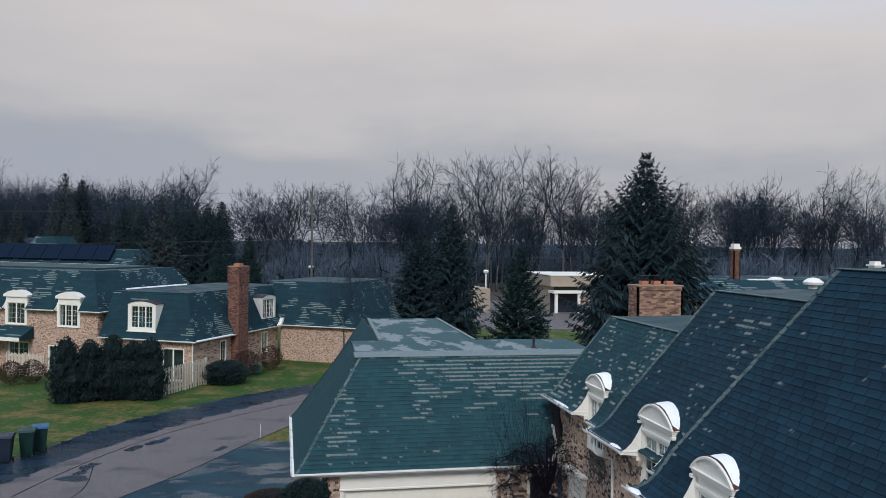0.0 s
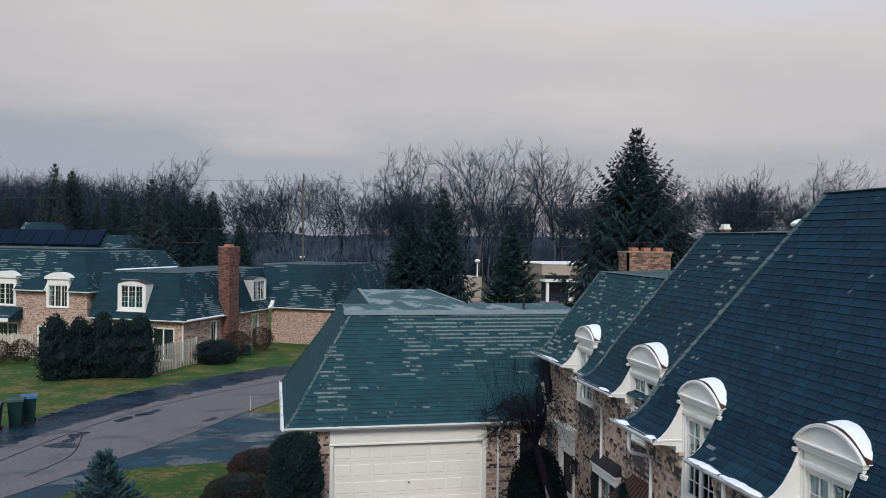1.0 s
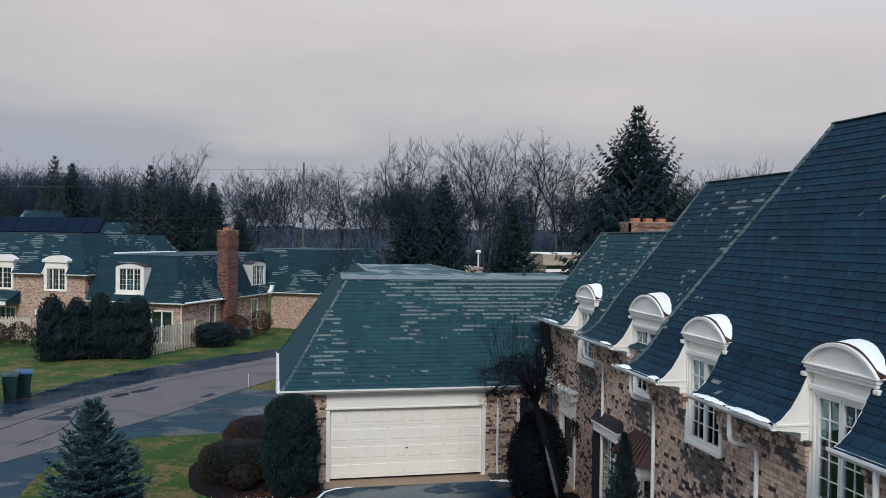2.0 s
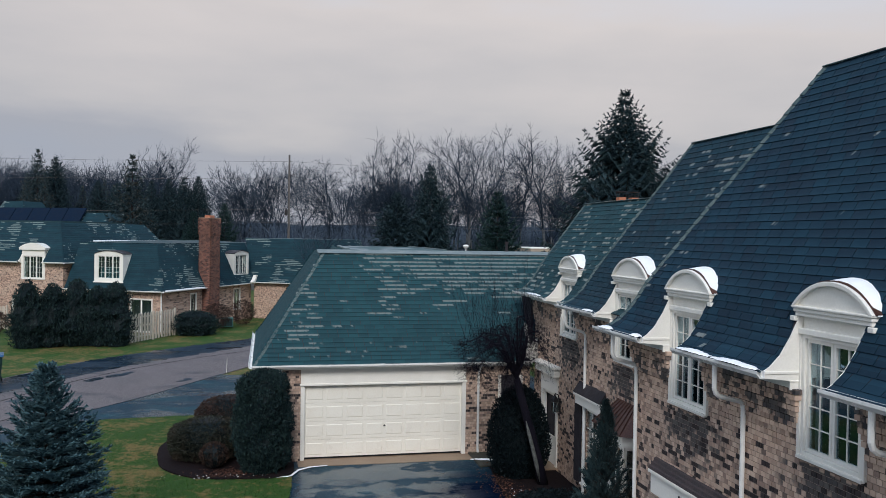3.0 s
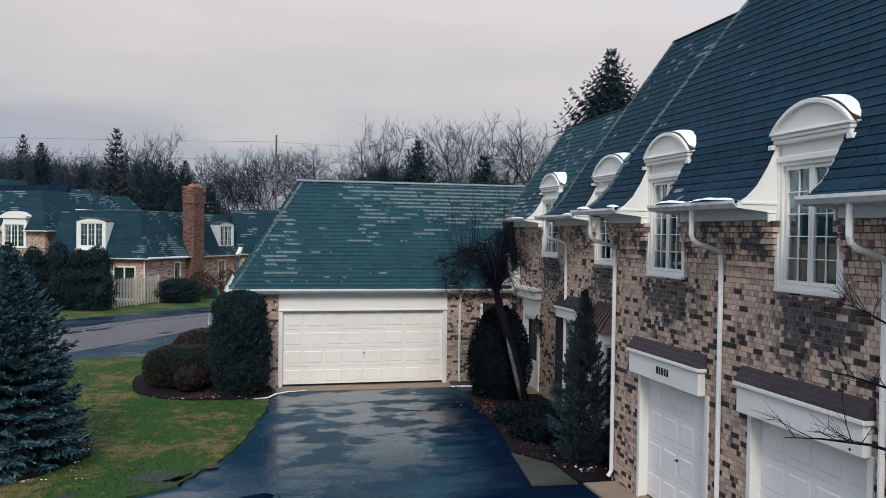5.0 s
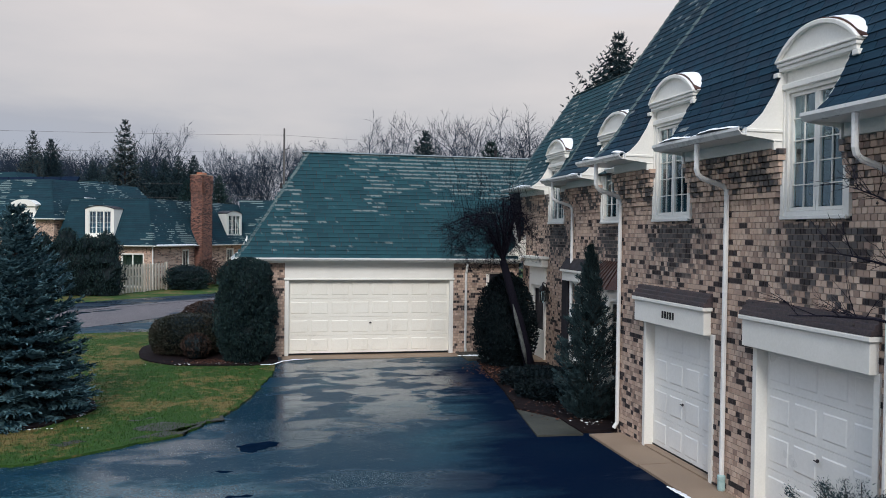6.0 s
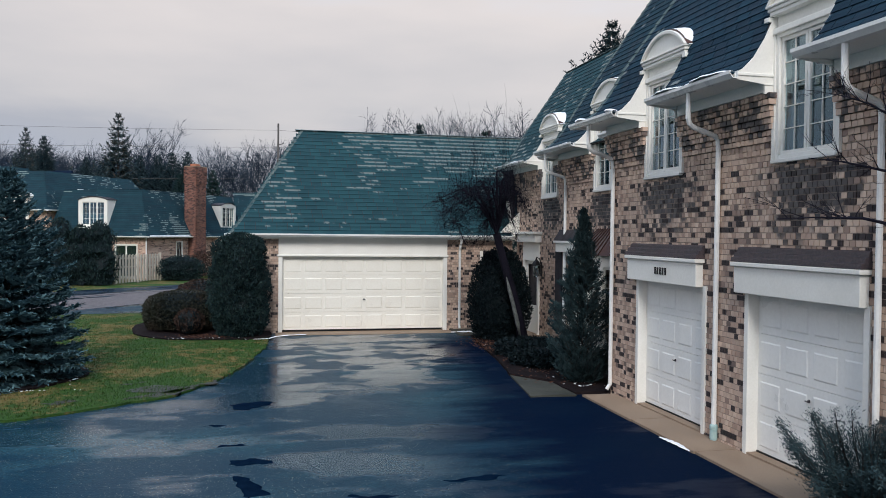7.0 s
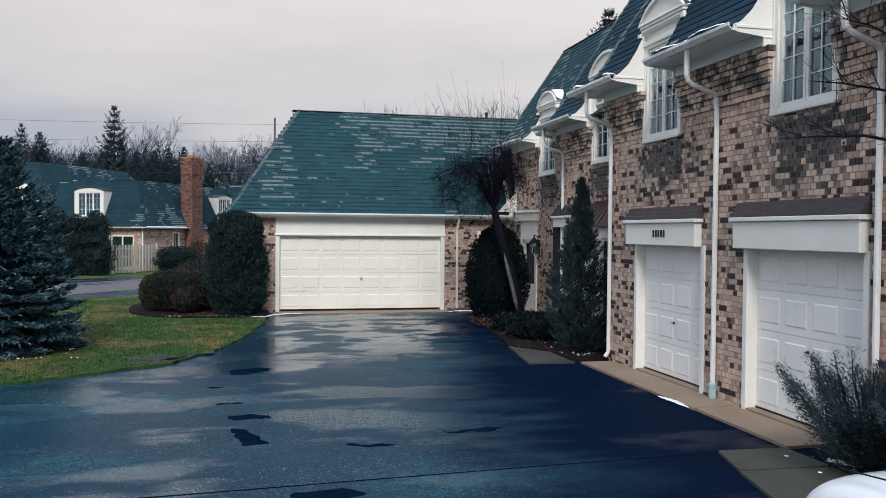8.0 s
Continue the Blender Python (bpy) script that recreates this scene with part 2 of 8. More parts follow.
def grass_material(name, blades=False):
    m, N, L, B = node_kit(name)
    geo = N.new("ShaderNodeNewGeometry")
    pos = geo.outputs["Position"]
    big = noise_node(N, L, 0.5, 4.0, pos)
    mid = noise_node(N, L, 3.5, 5.0, pos)
    fine = geo.outputs["Random Per Island"] if blades else noise_node(N, L, 45.0, 3.0, pos)
    col = mixed(N, L, span(N, L, fine, 0.2, 0.8), (0.013, 0.042, 0.008), (0.048, 0.108, 0.018))
    speck = noise_node(N, L, 11.0, 4.0, pos)
    dry = math_node(N, L, "MULTIPLY_ADD", mid, 0.5, math_node(N, L, "MULTIPLY", big, 0.65))
    dry = span(N, L, math_node(N, L, "MULTIPLY_ADD", speck, 0.35, dry), 0.72, 0.88)
    straw = mixed(N, L, fine, (0.09, 0.062, 0.022), (0.27, 0.19, 0.075))
    col = mixed(N, L, math_node(N, L, "MULTIPLY", dry, 0.85), col, straw)
    L.new(col, B.inputs["Base Color"])
    B.inputs["Roughness"].default_value = 0.85
    B.inputs["Specular IOR Level"].default_value = 0.2
    if not blades:
        bumped(N, L, B, fine, 0.8, 0.03)
    return m


def leaf_material(name, c1, c2, rough=0.6, tips=None):
    m, N, L, B = node_kit(name)
    geo = N.new("ShaderNodeNewGeometry")
    col = mixed(N, L, geo.outputs["Random Per Island"], c1, c2)
    pos = geo.outputs["Position"]
    if tips:
        col = mixed(N, L, span(N, L, noise_node(N, L, 1.6, 3.0, pos), 0.5, 0.7, 0, 0.7), col, tips)
    L.new(col, B.inputs["Base Color"])
    B.inputs["Roughness"].default_value = rough
    B.inputs["Specular IOR Level"].default_value = 0.12
    return m


def glass_material():
    m, N, L, B = node_kit("window_glass")
    B.inputs["Base Color"].default_value = (0.66, 0.84, 0.92, 1)
    B.inputs["Roughness"].default_value = 0.02
    B.inputs["Transmission Weight"].default_value = 1.0
    # reflections tinted blue in place of a bluer sky
    B.inputs["Specular Tint"].default_value = (0.60, 0.86, 1.0, 1)
    B.inputs["IOR"].default_value = 1.85
    return m


def far_brick_material():
    """Brickwork of houses too far off for single bricks."""
    m, N, L, B = node_kit("far_brickwork")
    geo = N.new("ShaderNodeNewGeometry")
    sep = N.new("ShaderNodeSeparateXYZ")
    L.new(geo.outputs["Position"], sep.inputs[0])
    comb = N.new("ShaderNodeCombineXYZ")
    L.new(math_node(N, L, "ADD", sep.outputs["X"], math_node(N, L, "MULTIPLY", sep.outputs["Y"], -0.9)), comb.inputs[0])
    L.new(sep.outputs["Z"], comb.inputs[1])
    b = N.new("ShaderNodeTexBrick")
    b.inputs["Scale"].default_value = 1.0
    b.inputs["Brick Width"].default_value, b.inputs["Row Height"].default_value, b.inputs["Mortar Size"].default_value = 0.24, 0.08, 0.008
    b.inputs["Color1"].default_value, b.inputs["Color2"].default_value = (0.60, 0.415, 0.315, 1), (0.25, 0.155, 0.120, 1)
    b.inputs["Mortar"].default_value = (0.50, 0.41, 0.33, 1)
    b.inputs["Bias"].default_value = -0.1
    L.new(comb.outputs[0], b.inputs["Vector"])
    sp = N.new("ShaderNodeTexNoise")
    sp.inputs["Scale"].default_value, sp.inputs["Detail"].default_value = 7.0, 3.0
    L.new(scaled(N, L, (1, 1, 3.0), comb.outputs[0]), sp.inputs["Vector"])
    col = mixed(N, L, span(N, L, sp.outputs["Fac"], 0.56, 0.60, 0.0, 0.75), b.outputs["Color"], (0.05, 0.04, 0.042))
    L.new(col, B.inputs["Base Color"])
    B.inputs["Roughness"].default_value = 0.85
    return m


def deck_material():
    """Low roof of teal felt from which the coating has flaked in long pale patches."""
    m, N, L, B = node_kit("flaking_roof_deck")
    pos = N.new("ShaderNodeNewGeometry").outputs["Position"]
    flake = noise_node(N, L, 1.0, 6.0, scaled(N, L, (1.1, 0.45, 1.0), pos), 0.62)
    felt = mixed(N, L, noise_node(N, L, 14.0, 3.0, pos), (0.014, 0.058, 0.068), (0.030, 0.090, 0.100))
    pale = mixed(N, L, noise_node(N, L, 5.0, 3.0, pos), (0.15, 0.185, 0.195), (0.24, 0.275, 0.285))
    L.new(mixed(N, L, span(N, L, flake, 0.50, 0.55), felt, pale), B.inputs["Base Color"])
    B.inputs["Roughness"].default_value, B.inputs["Specular IOR Level"].default_value = 0.6, 0.2
    bumped(N, L, B, flake, 0.2, 0.004)
    return m


def chimney_brick_material(name, c1, c2, mortar):
    m, N, L, B = node_kit(name)
    L.new(mixed(N, L, N.new("ShaderNodeNewGeometry").outputs["Random Per Island"], c1, c2), B.inputs["Base Color"])
    B.inputs["Roughness"].default_value = 0.85
    bumped(N, L, B, noise_node(N, L, 50.0, 3.0), 0.3, 0.004)
    return m


DARK_BRICK = plain("charcoal_brick", (0.014, 0.012, 0.015), (0.055, 0.040, 0.040), 6, 40, 0.7, bump=0.3, island=0.6)
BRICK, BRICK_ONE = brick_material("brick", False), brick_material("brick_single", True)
NAVY_TEAL = ((0.001, 0.011, 0.026), (0.012, 0.044, 0.072))
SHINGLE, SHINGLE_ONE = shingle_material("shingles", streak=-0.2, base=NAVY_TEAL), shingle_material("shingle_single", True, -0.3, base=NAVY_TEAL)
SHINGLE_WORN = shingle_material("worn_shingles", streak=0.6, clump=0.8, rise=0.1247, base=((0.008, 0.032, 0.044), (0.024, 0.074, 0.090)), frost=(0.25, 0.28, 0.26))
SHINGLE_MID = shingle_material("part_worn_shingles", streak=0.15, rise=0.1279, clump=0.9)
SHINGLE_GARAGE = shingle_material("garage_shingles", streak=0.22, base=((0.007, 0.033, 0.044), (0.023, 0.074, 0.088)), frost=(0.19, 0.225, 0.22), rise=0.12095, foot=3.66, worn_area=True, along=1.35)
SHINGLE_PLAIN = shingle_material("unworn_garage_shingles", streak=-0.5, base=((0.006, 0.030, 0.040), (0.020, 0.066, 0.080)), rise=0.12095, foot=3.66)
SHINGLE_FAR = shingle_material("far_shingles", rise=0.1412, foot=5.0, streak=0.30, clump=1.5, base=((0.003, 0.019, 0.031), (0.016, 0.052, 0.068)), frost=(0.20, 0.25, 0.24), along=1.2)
MORTAR = plain("mortar", (0.24, 0.190, 0.160), (0.35, 0.285, 0.245), 4, 60, 0.9)
WHITE = plain("white_paint", (0.80, 0.782, 0.722), (0.87, 0.852, 0.792), 2.0, 30, 0.45, bump=0.05)
WHITE_METAL = plain("white_aluminium", (0.76, 0.76, 0.74), (0.84, 0.84, 0.81), 3.0, 30, 0.35, bump=0.03)
# white of the near doors, with the bluer sky light put into it
DOOR_SKYLIT = plain("garage_door_skylit_white", (0.81, 0.805, 0.77), (0.87, 0.865, 0.83), 1.0, 20, 0.4, bump=0.03)
# white of the double door, creamier for the warm light on its front
DOOR_SUNLIT = plain("garage_door_sunlit_white", (0.82, 0.78, 0.69), (0.87, 0.84, 0.75), 1.0, 20, 0.4, bump=0.03)
SNOW = plain("snow", (0.86, 0.88, 0.92), (0.95, 0.96, 0.98), 6, 60, 0.6, bump=0.4)
COPPER = plain("aged_copper", (0.075, 0.034, 0.026), (0.13, 0.06, 0.042), 5, 40, 0.45, metal=0.5)
FLASHING = plain("grey_brown_flashing", (0.026, 0.025, 0.032), (0.085, 0.064, 0.066), 2.5, 30, 0.5, spec=0.35)
LEAD = plain("dark_flashing", (0.014, 0.014, 0.019), (0.046, 0.038, 0.042), 4, 40, 0.6, spec=0.3)
DECK = deck_material()
DECK_DARK = plain("wet_roof_deck", (0.010, 0.034, 0.042), (0.034, 0.070, 0.080), 0.8, 30, 0.6, bump=0.1, spec=0.2)
CONCRETE = plain("concrete", (0.21, 0.146, 0.098), (0.32, 0.236, 0.166), 1.2, 50, 0.75)
FLAG = plain("mossy_slab", (0.026, 0.028, 0.022), (0.060, 0.060, 0.046), 1.5, 50, 0.75)
MULCH = plain("dark_mulch", (0.006, 0.005, 0.007), (0.022, 0.016, 0.016), 8, 55, 0.9, bump=1.0, spec=0.05)
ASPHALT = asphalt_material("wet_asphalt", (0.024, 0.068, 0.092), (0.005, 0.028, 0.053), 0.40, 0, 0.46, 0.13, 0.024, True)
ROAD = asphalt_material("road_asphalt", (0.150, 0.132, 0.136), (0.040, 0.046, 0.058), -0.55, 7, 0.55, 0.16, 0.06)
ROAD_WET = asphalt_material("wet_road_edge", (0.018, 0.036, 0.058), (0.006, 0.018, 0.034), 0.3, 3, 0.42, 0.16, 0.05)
GRASS = grass_material("winter_grass")
FOREST = plain("leaf_litter", (0.025, 0.022, 0.016), (0.06, 0.05, 0.032), 0.3, 12, 0.95)
# dark wood of doors and shutter; also shade in gaps and behind windows
DARK_WOOD_AND_SHADE = plain("dark_wood_and_shade", (0.010, 0.009, 0.014), (0.020, 0.017, 0.024), 2, 30, 0.7)
GLASS = glass_material()
CURTAIN = plain("curtain", (0.20, 0.21, 0.22), (0.30, 0.31, 0.31), 3, 40, 0.9)
BLACK = plain("black_iron", (0.008, 0.008, 0.010), (0.02, 0.02, 0.022), 6, 50, 0.45, metal=0.4)
BARK = plain("bark", (0.028, 0.024, 0.024), (0.065, 0.055, 0.052), 4, 40, 0.9, bump=0.5, spec=0.1)
TWIG = plain("twigs", (0.004, 0.004, 0.009), (0.012, 0.011, 0.018), 2, 30, 0.9, bump=0.0, spec=0.1)
PALE_BARK = plain("pale_far_bark", (0.07, 0.068, 0.068), (0.14, 0.13, 0.125), 0.2, 3, 0.95, bump=0.0)
# far woods: blue distance haze mixed into the colour
DEEP = plain("hazy_deep_woods", (0.030, 0.048, 0.078), (0.100, 0.130, 0.170), 0.12, 2.5, 1.0, bump=0.0, spec=0.0)
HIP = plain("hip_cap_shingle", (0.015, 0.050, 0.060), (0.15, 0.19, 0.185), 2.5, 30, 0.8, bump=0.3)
# bark of far trees, blued for the haze
FAR_BARK = plain("hazy_far_bark", (0.014, 0.023, 0.038), (0.048, 0.066, 0.092), 0.2, 3, 0.95, bump=0.0, spec=0.0)
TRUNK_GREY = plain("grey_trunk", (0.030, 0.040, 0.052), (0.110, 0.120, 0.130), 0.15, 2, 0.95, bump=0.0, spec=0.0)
SPRUCE = leaf_material("spruce_needles", (0.008, 0.021, 0.032), (0.040, 0.072, 0.080))
SPRUCE_CONES = leaf_material("spruce_with_cones", (0.010, 0.028, 0.040), (0.066, 0.102, 0.108), tips=(0.120, 0.096, 0.066))
BLUE_SPRUCE = leaf_material("blue_spruce_needles", (0.006, 0.026, 0.040), (0.100, 0.185, 0.205))
ARBOR = leaf_material("arborvitae_leaves", (0.004, 0.013, 0.019), (0.028, 0.052, 0.048))
SPRUCE_TEAL = leaf_material("teal_spruce_needles", (0.006, 0.022, 0.026), (0.040, 0.082, 0.078))
JUNIPER = leaf_material("juniper_leaves", (0.006, 0.021, 0.030), (0.060, 0.098, 0.104))
# leaves of the dark yews; also the shade inside other shrubs
YEW_AND_SHADE = leaf_material("yew_leaves_and_shade", (0.0015, 0.004, 0.007), (0.008, 0.016, 0.018))
HEDGE = leaf_material("hedge_leaves", (0.010, 0.015, 0.013), (0.046, 0.048, 0.034), tips=(0.062, 0.044, 0.034))
HEDGE_RED = leaf_material("russet_hedge_leaves", (0.018, 0.014, 0.013), (0.064, 0.040, 0.031), tips=(0.085, 0.042, 0.032))
FAR_BRICK = far_brick_material()
CHIM_TAN = chimney_brick_material("tan_chimney_brick", (0.44, 0.27, 0.19), (0.09, 0.052, 0.045), 0)
CHIM_RED = chimney_brick_material("red_chimney_brick", (0.27, 0.125, 0.090), (0.055, 0.032, 0.030), 0)
CLAY = plain("clay_pot", (0.36, 0.13, 0.07), (0.45, 0.18, 0.10), 5, 40, 0.8)
FENCE_PAINT = plain("cream_fence", (0.46, 0.41, 0.34), (0.58, 0.52, 0.44), 3, 30, 0.7)
STONE_TAN = plain("tan_panel", (0.30, 0.25, 0.195), (0.38, 0.32, 0.25), 1, 10, 0.8)
BIN_GREEN = plain("green_plastic", (0.004, 0.026, 0.024), (0.007, 0.036, 0.032), 4, 40, 0.45)
BIN_BLUE = plain("blue_plastic", (0.008, 0.06, 0.15), (0.014, 0.08, 0.19), 4, 40, 0.4)
PANEL_DARK = plain("dark_roof_panel", (0.003, 0.010, 0.026), (0.007, 0.018, 0.040), 2, 20, 0.85, spec=0.1)
# matt dark water: the roof it would mirror is put into its colour
PUDDLE = plain("puddle_water", (0.002, 0.007, 0.018), (0.004, 0.012, 0.028), 1.0, 8.0, 0.28, bump=0.2, vary=0.12, spec=0.0)
LICHEN = plain("lichened_bark", (0.03, 0.034, 0.034), (0.15, 0.165, 0.16), 9, 50, 0.9, bump=0.5)
MUD = plain("wet_mud", (0.008, 0.010, 0.009), (0.040, 0.040, 0.032), 5, 40, 0.7, bump=1.0)
# room shade, with the teal of sky mirrored in the panes put in
ROOM_SHADE = plain("teal_room_shade", (0.008, 0.028, 0.038), (0.020, 0.052, 0.064), 2, 20, 0.8)
TAR = plain("tar_seam", (0.004, 0.006, 0.010), (0.010, 0.014, 0.020), 4, 40, 0.9, spec=0.0)
BOOT = plain("faded_drain_plastic", (0.30, 0.46, 0.46), (0.42, 0.56, 0.54), 6, 40, 0.6)
BIN_DARK = plain("navy_plastic", (0.008, 0.014, 0.03), (0.012, 0.02, 0.04), 4, 40, 0.45)
# ---- mesh building kit ----
class Kit:
    """Collects points and faces of one mesh."""

    def __init__(self):
        self.v, self.f = [], []

    def add(self, pts, faces, m=None):
        k = len(self.v)
        self.v += [tuple(m @ Vector(p)) for p in pts] if m is not None else [tuple(p) for p in pts]
        self.f += [[k + i for i in q] for q in faces]
        return self

    def box(self, x0, x1, y0, y1, z0, z1, m=None):
        p = [(x, y, z) for z in (z0, z1) for y in (y0, y1) for x in (x0, x1)]
        return self.add(p, [(0, 2, 3, 1), (4, 5, 7, 6), (0, 1, 5, 4), (2, 6, 7, 3), (0, 4, 6, 2), (1, 3, 7, 5)], m)

    def prism(self, outline, place, a, b, m=None):
        """An outline of 2D points, swept from a to b; place(p, q, s) gives the 3D point."""
        n = len(outline)
        pts = [place(p, q, s) for s in (a, b) for p, q in outline]
        faces = [tuple(range(n - 1, -1, -1)), tuple(range(n, 2 * n))] + [(i, (i + 1) % n, n + (i + 1) % n, n + i) for i in range(n)]
        return self.add(pts, faces, m)

    def tube(self, path, radii, sides=8, m=None, cap=True):
        pts, faces = [], []
        path = [Vector(p) for p in path]
        for i, p in enumerate(path):
            d = (path[min(i + 1, len(path) - 1)] - path[max(i - 1, 0)]).normalized()
            a = d.orthogonal().normalized() if i == 0 else (a - d * a.dot(d)).normalized()
            b = d.cross(a)
            r = radii[i] if isinstance(radii, (list, tuple)) else radii
            pts += [p + a * (r * math.cos(2 * math.pi * k / sides)) + b * (r * math.sin(2 * math.pi * k / sides)) for k in range(sides)]
        for i in range(len(path) - 1):
            faces += [(i * sides + k, i * sides + (k + 1) % sides, (i + 1) * sides + (k + 1) % sides, (i + 1) * sides + k) for k in range(sides)]
        if cap:
            faces += [tuple(range(sides - 1, -1, -1)), tuple(range((len(path) - 1) * sides, len(path) * sides))]
        return self.add(pts, faces, m)

    def lathe(self, profile, sides=16, m=None):
        """Rings of (radius, height) about z."""
        pts = [(r * math.cos(2 * math.pi * k / sides), r * math.sin(2 * math.pi * k / sides), z) for r, z in profile for k in range(sides)]
        faces = [(i * sides + k, i * sides + (k + 1) % sides, (i + 1) * sides + (k + 1) % sides, (i + 1) * sides + k)
                 for i in range(len(profile) - 1) for k in range(sides)]
        faces += [tuple(range(sides - 1, -1, -1)), tuple(range((len(profile) - 1) * sides, len(profile) * sides))]
        return self.add(pts, faces, m)

    def welded(self):
        """Joins points that coincide, so that the boards make one piece."""
        seen, back = {}, []
        for p in self.v:
            back.append(seen.setdefault(tuple(round(c, 4) for c in p), len(seen)))
        faces = [list(dict.fromkeys(back[i] for i in f)) for f in self.f]
        self.v, self.f = list(seen), [f for f in faces if len(f) > 2]
        return self

    def mesh(self, name):
        me = bpy.data.meshes.new(name)
        me.from_pydata(self.v, [], self.f)
        me.validate()
        me.update()
        return me


def thing(name, at, label, category, group="", kind=""):
    ob = new(name)
    ob.empty_display_size = 0.2
    ob.matrix_basis = Matrix.Translation(at)
    return tagged(ob, label, category, group, kind)


def put_under(ob, parent):
    top = Matrix.Identity(4)
    p = parent
    while p is not None:
        top = p.matrix_basis @ top if p.parent is None else p.matrix_parent_inverse @ p.matrix_basis @ top
        p = p.parent
    ob.parent = parent
    ob.matrix_parent_inverse = top.inverted()
    return ob


def part(name, kit, material, parent, label="", bevel=0.0, smooth=False, kind=""):
    """Links a kit, whose points are in the world, as one mesh under a thing or a part."""
    me = kit.mesh(name) if isinstance(kit, Kit) else kit
    if material and not me.materials:
        me.materials.append(material)
    ob = new(name, me)
    if parent:
        put_under(ob, parent)
    if smooth:
        me.shade_smooth()
    if bevel:
        mod = ob.modifiers.new("bevel", "BEVEL")
        mod.width, mod.segments, mod.limit_method, mod.angle_limit = bevel, 2, "ANGLE", radians(40)
    return tagged(ob, label, kind=kind)


def fall(y):
    """The ground's height: level by the houses, then falling gently to the road."""
    return -0.5 * min(max((y - 27) / 29, 0), 1)


def sheet(name, outline, lift, material, thick=0.05, label="", kind="structure", category="", rag=0.0):
    """A flat area of ground that follows the fall of the land."""
    pts = []
    n = len(outline)
    for i in range(n):
        a, b = Vector(outline[i]), Vector(outline[(i + 1) % n])
        steps = max(1, int((b - a).length / 0.12)) if rag else 1
        for k in range(steps):
            p = a.lerp(b, k / steps)
            if rag:
                p += Vector((noise.noise((p.x * 2, p.y * 2, 1.0)), noise.noise((p.x * 2, p.y * 2, 7.0)))) * rag
                p += Vector((noise.noise((p.x * 7, p.y * 7, 2.0)), noise.noise((p.x * 7, p.y * 7, 5.0)))) * (rag * 0.6)
            pts.append(p)
    bm = bmesh.new()
    bm.faces.new([bm.verts.new((p.x, p.y, 0)) for p in pts])
    for y in (27.0, 56.0):
        bmesh.ops.bisect_plane(bm, geom=bm.verts[:] + bm.edges[:] + bm.faces[:], plane_co=(0, y, 0), plane_no=(0, 1, 0))
    bmesh.ops.triangulate(bm, faces=bm.faces[:])
    bmesh.ops.recalc_face_normals(bm, faces=bm.faces[:])
    if bm.faces and sum(f.normal.z for f in bm.faces) < 0:
        bmesh.ops.reverse_faces(bm, faces=bm.faces[:])
    r = bmesh.ops.extrude_face_region(bm, geom=bm.faces[:])
    top = [g for g in r["geom"] if isinstance(g, bmesh.types.BMVert)]
    tops = set(top)
    for v in bm.verts:
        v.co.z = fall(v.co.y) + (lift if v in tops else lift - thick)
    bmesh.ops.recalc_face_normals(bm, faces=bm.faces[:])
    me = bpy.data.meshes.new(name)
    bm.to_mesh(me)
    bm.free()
    me.materials.append(material)
    return tagged(new(name, me), label, category, kind=kind)


def smooth_line(pts, closed=False, steps=6):
    """A rounded line through points in the plane."""
    out, n = [], len(pts)
    for i in range(n if closed else n - 1):
        p = [Vector(pts[(i + j) % n] if closed else pts[min(max(i + j, 0), n - 1)]) for j in (-1, 0, 1, 2)]
        for k in range(steps):
            t = k / steps
            out.append(0.5 * ((2 * p[1]) + (p[2] - p[0]) * t + (2 * p[0] - 5 * p[1] + 4 * p[2] - p[3]) * t * t + (3 * p[1] - p[0] - 3 * p[2] + p[3]) * t ** 3))
    if not closed:
        out.append(Vector(pts[-1]))
    return [tuple(p) for p in out]


def wall_kit(u0, u1, z0, z1, holes, thick, m):
    """A wall in the local xz plane, from y = 0 inwards, with openings (u0, u1, z0, z1)."""
    us = sorted({u0, u1, *[h for q in holes for h in q[:2]]})
    zs = sorted({z0, z1, *[h for q in holes for h in q[2:]]})
    us, zs = [u for u in us if u0 <= u <= u1], [z for z in zs if z0 <= z <= z1]
    nu, nz = len(us), len(zs)

    def solid(i, j):
        if not (0 <= i < nu - 1 and 0 <= j < nz - 1):
            return False
        a, c = (us[i] + us[i + 1]) / 2, (zs[j] + zs[j + 1]) / 2
        return not any(q[0] < a < q[1] and q[2] < c < q[3] for q in holes)

    pts = [(u, y, z) for y in (0, thick) for z in zs for u in us]
    at = lambda i, j, s: s * nu * nz + j * nu + i
    faces = []
    for i in range(nu - 1):
        for j in range(nz - 1):
            if not solid(i, j):
                continue
            faces.append((at(i, j, 0), at(i + 1, j, 0), at(i + 1, j + 1, 0), at(i, j + 1, 0)))
            faces.append((at(i, j, 1), at(i, j + 1, 1), at(i + 1, j + 1, 1), at(i + 1, j, 1)))
            for di, dj, p, q in ((-1, 0, (i, j), (i, j + 1)), (1, 0, (i + 1, j + 1), (i + 1, j)), (0, -1, (i + 1, j), (i, j)), (0, 1, (i, j + 1), (i + 1, j + 1))):
                if not solid(i + di, j + dj):
                    faces.append((at(*p, 0), at(*q, 0), at(*q, 1), at(*p, 1)))
    used = sorted({v for f in faces for v in f})
    where = {v: n for n, v in enumerate(used)}
    return Kit().add([pts[v] for v in used], [tuple(where[v] for v in f) for f in faces], m)


BW, BH, JOINT = 0.088, 0.067, 0.011


